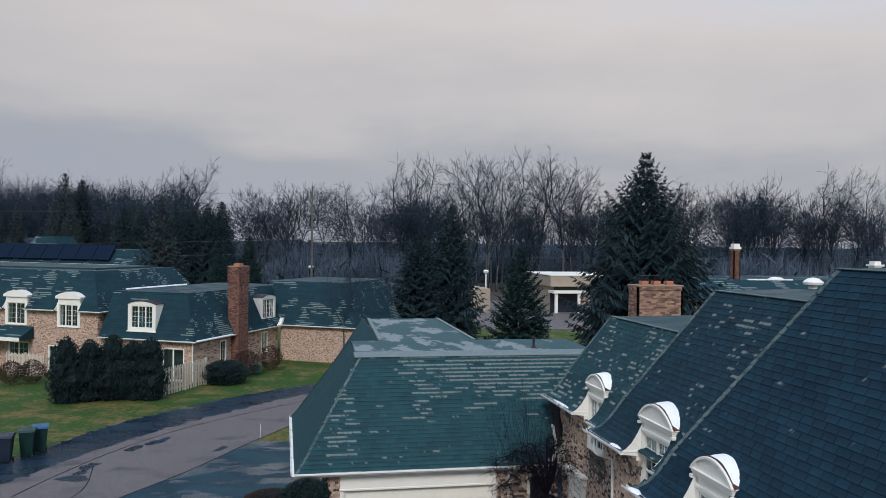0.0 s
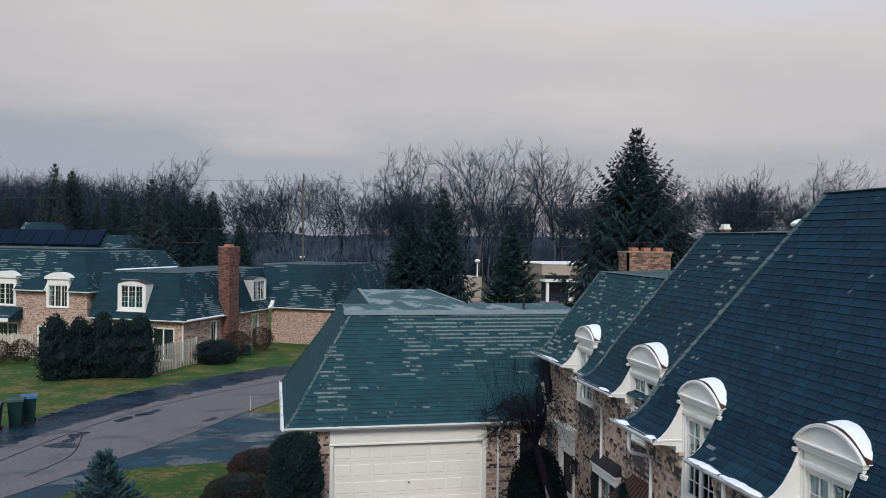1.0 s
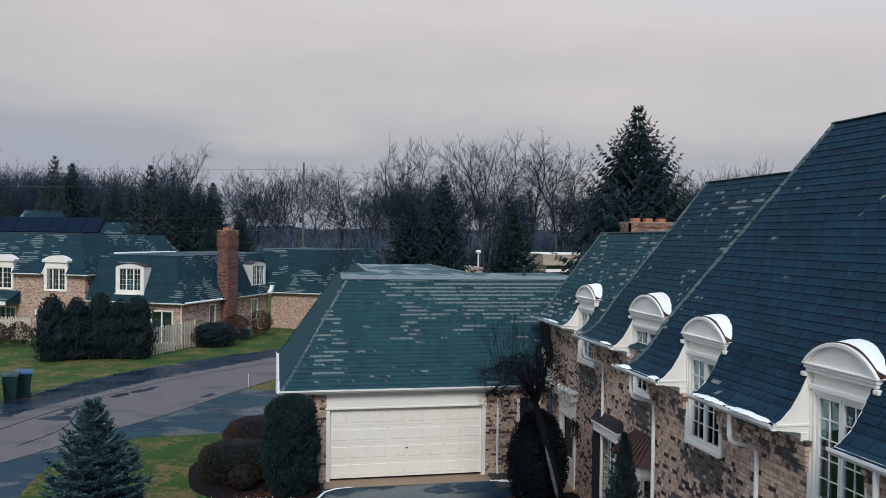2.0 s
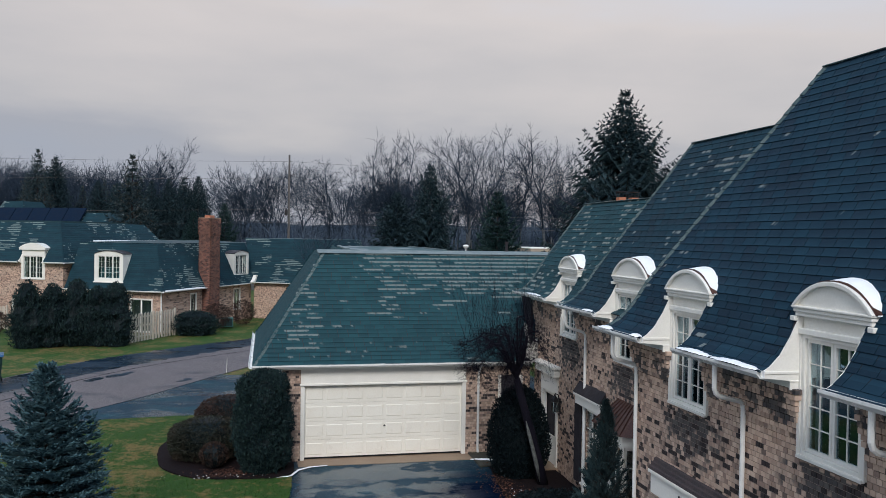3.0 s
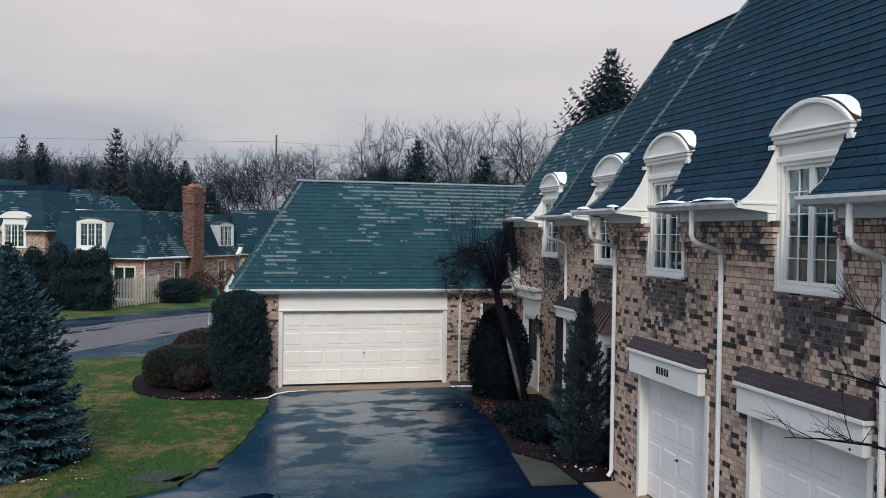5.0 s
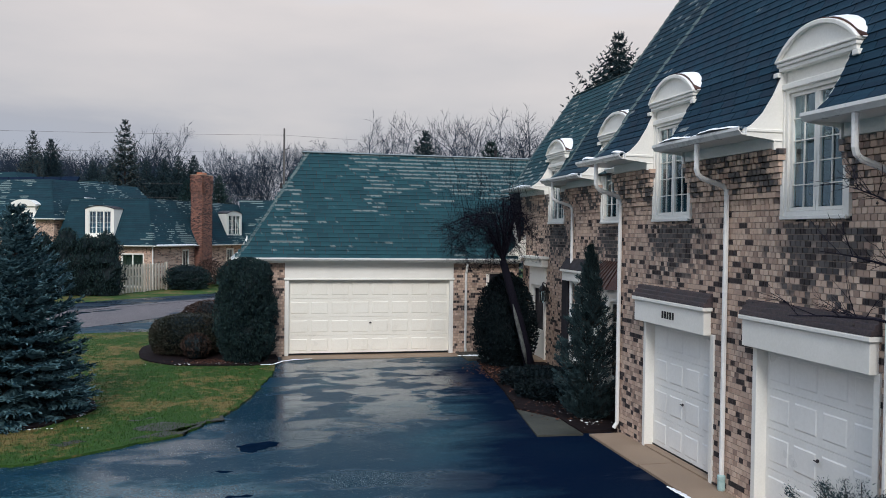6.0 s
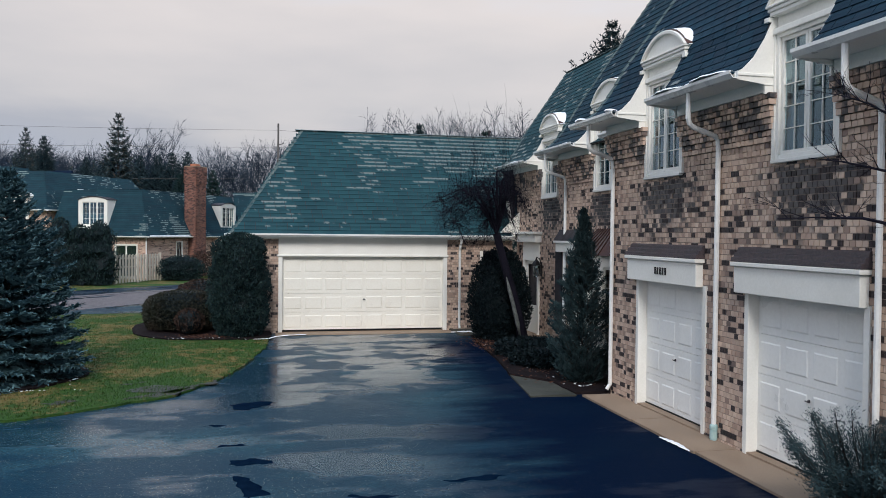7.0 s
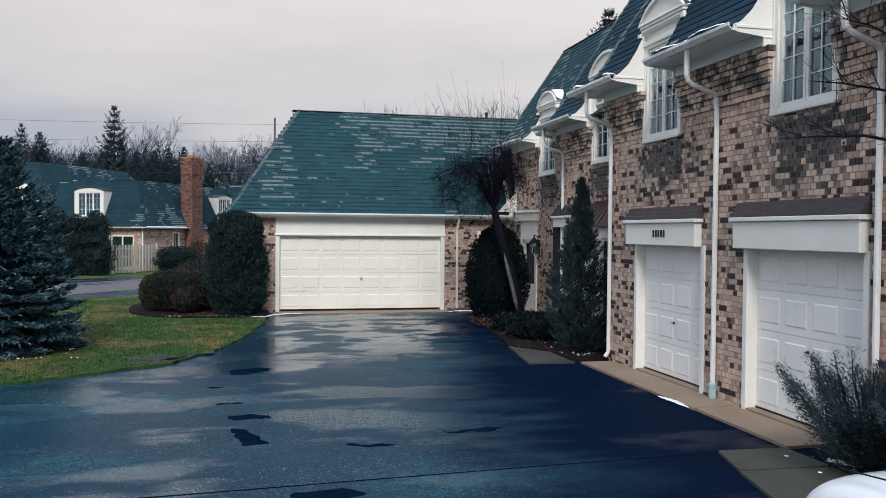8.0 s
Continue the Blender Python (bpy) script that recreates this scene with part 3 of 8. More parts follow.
def brick_spots(u0, u1, z0, z1, holes):
    """Running bond: (u, z, width) of each brick, cut at the openings."""
    out, row, z = [], 0, z0
    while z + BH <= z1 + 0.01:
        u = u0 - (BW + JOINT) * (0.5 if row % 2 else 0.0)
        while u < u1:
            cuts = [(max(u, u0), min(u + BW, u1))]
            for h in holes:
                if h[2] < z + BH - 0.02 and h[3] > z + 0.02:
                    nxt = []
                    for a, b in cuts:
                        if h[1] <= a or h[0] >= b:
                            nxt.append((a, b))
                        else:
                            nxt += [(a, h[0]), (h[1], b)]
                    cuts = [(a, b) for a, b in nxt if b - a > 0.001]
            out += [(a, z, b - a) for a, b in cuts if b - a > 0.035]
            u += BW + JOINT
        z += BH + JOINT
        row += 1
    return out


def split_dark(spots, seed):
    """Picks the charcoal bricks, singly or in pairs, some of them as headers; returns (light, dark)."""
    rng = random.Random(seed)
    light, dark, run = [], [], 0
    for s in spots:
        if run == 0 and rng.random() < 0.125:
            run = rng.choice((1, 1, 2, 2))
        if run:
            run -= 1
            if s[2] > 0.085 and rng.random() < 0.5:
                h = (s[2] - JOINT) / 2
                dark += [(s[0], s[1], h), (s[0] + h + JOINT, s[1], h)]
            else:
                dark.append(s)
        else:
            light.append(s)
    return light, dark


def brick_kit(spots, m, proud=0.009, jitter=0.003):
    k = Kit()
    for u, z, w in spots:
        j = random.uniform(-jitter, jitter)
        k.box(u, u + w, -proud + j, 0.02, z, z + BH, m)
    return k


class Slope:
    """One mansard face. The eave runs from a to b (plan points) with the building on its left hand, so that it faces outwards to the right.
    profile: (run inwards, height). At each end the face shrinks by k0, k1 metres a metre of run. gaps: (from, to, height) along the eave, left open below that height."""

    def __init__(self, a, b, profile, k0, k1, gaps=()):
        self.a, self.b = Vector(a), Vector(b)
        self.u = (self.b - self.a).normalized()
        self.inward = Vector((-self.u.y, self.u.x))
        self.length, self.profile, self.k0, self.k1, self.gaps = (self.b - self.a).length, profile, k0, k1, gaps

    def at(self, u, run, z, lift=0.0, tilt=0.0):
        n = (-self.inward * math.cos(tilt)).to_3d() + Vector((0, 0, math.sin(tilt)))
        p = self.a + self.u * u + self.inward * run
        return Vector((p.x, p.y, z)) + n * lift

    def sheet_kit(self, thick=0.06):
        """The boarding under the shingles."""
        k = Kit()
        us = sorted({0.0, self.length, *[g for q in self.gaps for g in q[:2]]})
        for (r0, z0), (r1, z1) in zip(self.profile, self.profile[1:]):
            for s0, s1 in zip(us, us[1:]):
                if any(g[0] <= s0 + 1e-4 and s1 <= g[1] + 1e-4 and z1 <= g[2] + 0.02 for g in self.gaps):
                    continue
                q = []
                for d in (0, thick):
                    for r, z, e in ((r0, z0, 0), (r1, z1, 1)):
                        for s in (s0, s1):
                            uu = min(max(s, self.k0 * r), self.length - self.k1 * r)
                            q.append(self.at(uu, r + d * 0.9, z - d * 0.5))
                if (q[1] - q[0]).length + (q[3] - q[2]).length < 0.01:
                    continue
                k.add(q, [(0, 1, 3, 2), (4, 6, 7, 5), (0, 4, 5, 1), (2, 3, 7, 6), (0, 2, 6, 4), (1, 5, 7, 3)])
        return k.welded()

    def tabs(self, expose=0.143, width=0.305):
        """The shingle tabs: (u0, u1, run, z, tilt, length) of each."""
        out, row = [], 0
        for (r0, z0), (r1, z1) in zip(self.profile, self.profile[1:]):
            seg = math.hypot(r1 - r0, z1 - z0)
            tilt = math.atan2(r1 - r0, z1 - z0)
            n = max(1, round(seg / expose))
            for i in range(n):
                t = i / n
                r, z = r0 + (r1 - r0) * t, z0 + (z1 - z0) * t
                lo, hi = self.k0 * r, self.length - self.k1 * r
                u = lo - width * (0.5 * (row % 2) + 0.12 * math.sin(row * 2.3) + 0.2)
                while u < hi:
                    a, b = max(u, lo), min(u + width - (0.014 if row else 0.0), hi)
                    u += width
                    pieces = [(a, b)]
                    for g in self.gaps:
                        if z < g[2]:
                            pieces = [q for p in pieces for q in ((p[0], min(p[1], g[0])), (max(p[0], g[1]), p[1]))]
                    out += [(p, q, r, z, tilt, seg / n) for p, q in pieces if q - p > 0.03]
                row += 1
        return out

    def tab_points(self, tab, wob):
        a, b, r, z, tilt, e = tab
        up = (math.sin(tilt), math.cos(tilt))
        lift0, lift1 = 0.013 + wob, 0.003
        pts = []
        for lift, s in ((lift0, -0.008), (lift1, e + 0.01)):
            rr, zz = r + up[0] * s, z + up[1] * s
            pts += [self.at(a, rr, zz, lift, tilt), self.at(b, rr, zz, lift, tilt)]
        rr, zz = r - up[0] * 0.008, z - up[1] * 0.008
        pts += [self.at(a, rr, zz, 0.0, tilt), self.at(b, rr, zz, 0.0, tilt)]
        return pts

    def tab_kit(self, tabs):
        k = Kit()
        for t in tabs:
            k.add(self.tab_points(t, random.uniform(0, 0.006)), [(0, 1, 3, 2), (4, 5, 1, 0), (0, 2, 4), (1, 5, 3)])
        return k


def hip_caps(slope, end, step=0.2, width=0.095):
    """Cap shingles up the hip at an end (0 or 1) of a slope."""
    caps = []
    line = []
    for r, z in slope.profile:
        u = slope.k0 * r if end == 0 else slope.length - slope.k1 * r
        line.append(slope.at(u, r, z))
    side = slope.u if end == 0 else -slope.u
    for p, q in zip(line, line[1:]):
        n = max(1, round((q - p).length / step))
        d = (q - p).normalized()
        s3 = Vector((side.x, side.y, 0))
        out = s3.cross(d)
        out = out if out.z > 0 else -out
        inn = slope.inward.to_3d()
        for i in range(n):
            a, b = p + d * ((q - p).length * i / n), p + d * ((q - p).length * (i + 1) / n + 0.03)
            left = s3 * width
            right = inn * width
            lo, hi = 0.045, 0.02
            pts = [a + left + out * lo * 0.4, a + out * lo, a + right + out * lo * 0.4, b + left + out * hi * 0.2, b + out * hi, b + right + out * hi * 0.2,
                   a + left - out * 0.02, a - out * 0.01, a + right - out * 0.02]
            caps.append(Kit().add(pts, [(0, 1, 4, 3), (1, 2, 5, 4), (6, 7, 1, 0), (7, 8, 2, 1)]))
    return caps


def gutter_kit(m, u0, u1, z):
    """A K-style gutter along local x, hung outside y = 0 (outwards is -y)."""
    prof = [(0.0, 0.0), (0.0, -0.095), (-0.075, -0.095), (-0.10, -0.065), (-0.125, -0.04), (-0.125, 0.0), (-0.112, 0.0), (-0.112, -0.036), (-0.07, -0.084), (-0.012, -0.084), (-0.012, 0.0)]
    return Kit().prism(prof, lambda p, q, s: (s, p, z + q), u0, u1, m)


def downspout_kit(m, u, z_top, z_bot, out=0.47, u2=None, kick=True):
    """A rectangular downspout: from the gutter back to the wall, then down it."""
    u2 = u if u2 is None else u2
    drop = 0.36 if out > 0.4 else 0.10
    p = [(u, -out, z_top), (u, -out, z_top - drop), (u + (u2 - u) * 0.10, -out + 0.03, z_top - drop - 0.07), (u + (u2 - u) * 0.25, -out + 0.10, z_top - drop - 0.12),
         (u + (u2 - u) * 0.8, -0.12, z_top - drop - 0.22), (u + (u2 - u) * 0.95, -0.065, z_top - drop - 0.27), (u2, -0.052, z_top - drop - 0.36), (u2, -0.052, z_bot + 0.12)]
    if kick:
        p.append((u2, -0.12, z_bot + 0.02))
    return Kit().tube(p, 0.038, 8, m)
# ---- ground ----
ground_kit = Kit()
xs, ys = (-3000, -60, 0, 60, 3000), (-200, 27, 56, 120, 4000)
ground_kit.add([(x, y, fall(y) - 0.04) for y in ys for x in xs],
               [(j * 5 + i, j * 5 + i + 1, j * 5 + i + 6, j * 5 + i + 5) for j in range(4) for i in range(4)])
tagged(part("ground", ground_kit, GRASS, None, "winter lawn and open ground with dry patches"), kind="structure", category="ground")
FAR_EDGE = [(-40, 20), (-22, 30), (-14.6, 37.0), (-12.62, 39.8), (-11.1, 43.27), (-9.25, 47.51), (-6.71, 51.12), (-3.65, 54.99), (0.02, 58.38), (2.05, 59.74), (6.0, 62.5), (14, 68), (32, 79)]
SEAM = [(0.68, 46.4), (-1.38, 42.45), (-4.1, 36.82), (-6.16, 33.35), (-8.4, 29.4), (-12, 24), (-16, 18), (-20, 8)]
sheet("road", smooth_line(FAR_EDGE) + [(34, 70), (14, 58), (5, 51)] + smooth_line(SEAM) + [(-40, 5)], 0.0, ROAD, 0.10, "damp grey asphalt lane with darker wet patches", category="road")
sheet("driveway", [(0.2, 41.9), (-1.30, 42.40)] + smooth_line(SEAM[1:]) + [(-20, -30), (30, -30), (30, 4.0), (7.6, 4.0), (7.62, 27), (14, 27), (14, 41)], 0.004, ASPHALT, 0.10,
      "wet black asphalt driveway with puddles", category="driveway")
LAWN = [(-2.55, 14.6), (-1.46, 15.24), (-0.23, 16.17), (0.68, 18.16), (1.37, 21.51), (1.53, 23.4), (1.52, 25.6), (1.4, 30.0), (0.2, 32.0), (-2.2, 32.2), (-4.9, 31.9), (-6.0, 31.0), (-6.9, 28.0), (-6.9, 24), (-7.6, 20), (-7.2, 16.4), (-5.0, 14.9)]
sheet("lawn", smooth_line(LAWN, True, 5), 0.045, GRASS, 0.14, "short winter lawn with brown patches beside the driveway", category="lawn", rag=0.10)
BED_L = [(-2.25, 25.6), (-1.9, 24.6), (-1.04, 23.75), (0.2, 23.5), (1.45, 23.62), (1.6, 25.3), (1.4, 29.3), (-0.6, 29.6), (-2.0, 28.3), (-2.4, 27.2)]
sheet("mulch_bed", smooth_line(BED_L, True, 5), 0.085, MULCH, 0.1, "dark bark mulch bed at the garage corner", category="flower bed", rag=0.06)
BED_S = [(-5.6, 17.3), (-4.4, 16.5), (-3.1, 16.75), (-2.2, 17.9), (-2.15, 18.9), (-2.8, 19.9), (-4.2, 20.4), (-5.5, 19.4)]
sheet("mulch_ring", smooth_line(BED_S, True, 5), 0.085, MULCH, 0.1, "dark mulch ring round the blue spruce", category="flower bed", rag=0.05)
BED_R = [(7.25, 23.6), (6.95, 21.0), (6.6, 18.2), (6.42, 17.2), (7.0, 16.4), (7.0, 15.1), (7.65, 15.1), (8.66, 15.1), (8.66, 20.4), (9.06, 20.4), (9.06, 23.6)]
sheet("mulch_strip", BED_R, 0.06, MULCH, 0.1, "dark leaf-strewn mulch strip along the house wall", category="flower bed", rag=0.03)
BED_N = [(7.02, 8.2), (7.1, 7.0), (6.9, 4.0), (7.66, 4.0), (7.66, 8.35), (7.3, 8.7)]
sheet("mulch_corner", BED_N, 0.06, MULCH, 0.1, "dark mulch with snow remains beside the garage", category="flower bed", rag=0.03)
for at in ([(6.12, 15.0), (7.0, 14.95), (7.0, 16.2), (6.5, 17.0), (6.42, 17.15)],):
    sheet("paving_slab", at, 0.035, FLAG, 0.08, "mossy grey concrete slab at the bed's end", category="paving")
sheet("paving_slab", [(6.22, 8.96), (7.03, 8.93), (7.05, 8.2), (6.02, 8.25)], 0.035, FLAG, 0.08, "mossy grey concrete slab beside the garage apron", category="paving")
sheet("paving_slab", [(6.0, 8.22), (7.04, 8.17), (7.0, 6.9), (5.7, 6.9)], 0.035, FLAG, 0.08, "mossy grey concrete slab beside the garage apron", category="paving")
for y0, y1 in ((8.95, 10.95), (10.97, 12.9), (12.92, 14.92)):
    sheet("apron_slab", [(7.08, y0), (7.86, y0), (7.86, y1), (7.10, y1)], 0.04, CONCRETE, 0.1, "tan concrete apron slab before the garage doors", category="paving")
sheet("garage_apron", [(1.75, 24.55), (7.75, 24.55), (7.75, 25.35), (1.75, 25.35)], 0.02, CONCRETE, 0.1, "tan concrete apron at the double garage", category="paving")
sheet("doorstep_pad", [(7.0, 23.7), (9.0, 23.7), (9.0, 25.2), (7.0, 25.2)], 0.05, FLAG, 0.1, "wet grey concrete pad by the side entry", category="paving")
for blob in ([(0.72, 12.5), (0.95, 12.72), (1.15, 12.62), (1.02, 12.42)], [(0.78, 11.75), (1.05, 11.95), (1.45, 11.78), (1.62, 11.6), (1.3, 11.42), (0.85, 11.5)],
             [(0.92, 11.3), (1.25, 11.25), (1.42, 10.5), (1.48, 10.1), (1.2, 9.98), (1.1, 10.5)], [(0.35, 13.75), (0.6, 13.85), (0.85, 13.72), (0.6, 13.65)],
             [(0.7, 15.0), (1.0, 15.5), (1.6, 15.62), (1.5, 15.2), (1.1, 14.6)],
             [(1.5, 8.25), (1.65, 8.6), (2.1, 8.65), (2.4, 8.4), (2.1, 8.05)], [(2.2, 10.0), (2.45, 10.22), (2.85, 10.1), (2.6, 9.92)], [(3.4, 10.4), (3.8, 10.62), (4.4, 10.5), (3.9, 10.3)]):
    mx, my = sum(p[0] for p in blob) / len(blob), sum(p[1] for p in blob) / len(blob)
    blob = [(mx + (x - mx) * 0.8, my + (y - my) * 0.6) for x, y in blob]
    sheet("puddle", smooth_line(blob, True, 5), 0.006, PUDDLE, 0.004, "shallow puddle on the wet asphalt", category="puddle", rag=0.16)
for blob in ([(-1.05, 16.55), (-0.6, 17.05), (-0.05, 16.85), (-0.30, 16.35)], [(-1.4, 17.35), (-1.1, 17.55), (-0.8, 17.4), (-1.1, 17.2)], [(-2.3, 15.7), (-2.0, 15.92), (-1.7, 15.8), (-2.0, 15.6)],
             [(-1.0, 15.9), (-0.5, 16.35), (0.05, 16.9), (0.42, 17.5), (0.30, 17.0), (-0.05, 16.5), (-0.5, 16.02)]):
    sheet("mud_patch", smooth_line(blob, True, 5), 0.050, MUD, 0.02, "bare wet mud at the lawn's edge", category="mud", rag=0.24)


WET_IN = [(-20, 28), (-14.5, 31.5), (-11.39, 35.92), (-10.0, 38.99), (-8.27, 42.48), (-6.07, 46.31), (-3.31, 50.11), (0.03, 54.5), (1.94, 56.21), (5.5, 59.0), (10.0, 62.2)]
sheet("wet_verge", smooth_line(FAR_EDGE[1:-2]) + smooth_line(WET_IN)[::-1], 0.003, ROAD_WET, 0.05, "dark wet strip of asphalt along the lane's far edge", category="road", rag=0.28)
for blob in ([(-9.39, 36.46), (-8.88, 36.82), (-8.13, 36.53), (-8.1, 35.91), (-9.02, 36.05)], [(-8.92, 37.28), (-8.53, 37.79), (-8.39, 37.2), (-8.8, 36.99)], [(-8.81, 38.02), (-8.55, 38.97), (-8.1, 38.9), (-8.25, 38.13), (-8.5, 37.69)],
             [(-7.46, 41.29), (-7.03, 42.29), (-6.71, 42.0), (-7.07, 41.0)], [(-6.81, 42.63), (-6.25, 43.43), (-5.71, 44.01), (-5.87, 42.74), (-6.48, 42.21)], [(-3.33, 40.55), (-2.86, 41.43), (-2.64, 41.03), (-3.05, 40.4)]):
    sheet("puddle", smooth_line(blob, True, 4), 0.006, ROAD_WET, 0.004, "shallow dark puddle on the grey lane", category="puddle", rag=0.16)


def seam_strip(pts, w):
    """A thin line of tar along the asphalt."""
    line = smooth_line(pts, False, 5)
    left, right = [], []
    for i, p in enumerate(line):
        a, b = Vector(line[max(i - 1, 0)]), Vector(line[min(i + 1, len(line) - 1)])
        n = Vector((-(b - a).y, (b - a).x)).normalized() * (w * (0.6 + 0.4 * noise.noise((i * 0.7, 2.0, 0.0))))
        left.append((p[0] + n.x, p[1] + n.y))
        right.append((p[0] - n.x, p[1] - n.y))
    sheet("tar_seam", left + right[::-1], 0.009, TAR, 0.004, "dark tar seam in the asphalt", category="seam")


seam_strip([(-2.0, 8.55), (0.6, 8.66), (2.6, 8.78), (4.6, 8.9), (6.2, 8.97)], 0.014)
seam_strip(SEAM[1:6], 0.035)
seam_strip([(-10.38, 34.02), (-9.49, 37.01), (-7.98, 41.03), (-5.9, 44.99), (-3.21, 48.55), (0.03, 52.05), (1.86, 53.83)], 0.04)
seam_strip([(-8.8, 31.5), (-7.9, 34.5), (-8.3, 38.4)], 0.03)
sheet("forest_floor", [(-400, 95), (-60, 92), (-20, 96), (0, 108), (60, 160), (400, 170), (900, 900), (-900, 900)], 0.0, FOREST, 0.1, "brown leaf litter under the woods", category="forest floor")
sheet("far_lot", [(24, 96), (60, 90), (66, 142), (30, 142)], 0.01, ROAD, 0.1, "distant grey parking lot", category="parking lot")
# ---- the row of three townhouses and the garages ----
RZ = -90          # the row faces -x: local x runs towards -y, local y into the house
FLARE = [(0.0, 5.06), (0.12, 5.13), (0.27, 5.28), (0.42, 5.52), (0.53, 5.75), (0.62, 5.97)]


def face(x, y=0.0):
    return pose(x, y, 0, 0, 0, RZ)


def window_part(parent, m, w, h, cols, rows, sashes=2, frame_mat=None, sill=True, curtain=0.0):
    """A white window in an opening w by h, its lower left corner at local (0, 0, 0); y into the wall."""
    fm = frame_mat or WHITE
    k = Kit()
    t = 0.06
    for q in ((0, t, 0, h), (w - t, w, 0, h), (t, w - t, 0, t), (t, w - t, h - t, h)):
        k.box(q[0], q[1], -0.035, 0.09, q[2], q[3], m)
    win = part("window", k.welded(), fm, parent, bevel=0.006)
    if sill:
        part("sill", Kit().box(-0.035, w + 0.035, -0.075, 0.0, -0.045, 0.004, m), fm, win, bevel=0.008)
    sw = (w - 2 * t) / sashes
    for s in range(sashes):
        a, b, c, d = t + s * sw + 0.004, t + (s + 1) * sw - 0.004, t + 0.004, h - t - 0.004
        e = 0.045
        k = Kit()
        for q in ((a, a + e, c, d), (b - e, b, c, d), (a + e, b - e, c, c + e), (a + e, b - e, d - e, d)):
            k.box(q[0], q[1], 0.0, 0.05, q[2], q[3], m)
        g = 0.014
        for i in range(1, cols):
            x = a + e + (b - a - 2 * e) * i / cols
            k.box(x - g / 2, x + g / 2, 0.012, 0.030, c + e, d - e, m)
        for i in range(1, rows):
            z = c + e + (d - c - 2 * e) * i / rows
            k.box(a + e, b - e, 0.014, 0.028, z - g / 2, z + g / 2, m)
        part("sash", k, fm, win)
        pane = part("pane", Kit().box(a + e, b - e, 0.032, 0.038, c + e, d - e, m), GLASS, win)
        pane.visible_shadow = False
    if curtain:
        n = 26
        for side in (0, 1):
            k = Kit()
            x0 = t if side == 0 else w - t - curtain
            pts = [(x0 + curtain * i / n, 0.16 + 0.02 * math.sin(i * 1.9), z) for z in (0.05, h - 0.05) for i in range(n + 1)]
            k.add(pts, [(i, i + 1, n + 2 + i, n + 1 + i) for i in range(n)], m)
            part("curtain", k, CURTAIN, win, "pale drawn-back curtain", smooth=True)
    return win


def arch(w, rise, n=14):
    """The segment of a circle over a chord from 0 to w."""
    r = (w * w / 4 + rise * rise) / (2 * rise)
    a = math.asin(min(1, w / 2 / r))
    return [(w / 2 + r * math.sin(-a + 2 * a * i / n), rise - r + r * math.cos(-a + 2 * a * i / n)) for i in range(n + 1)]


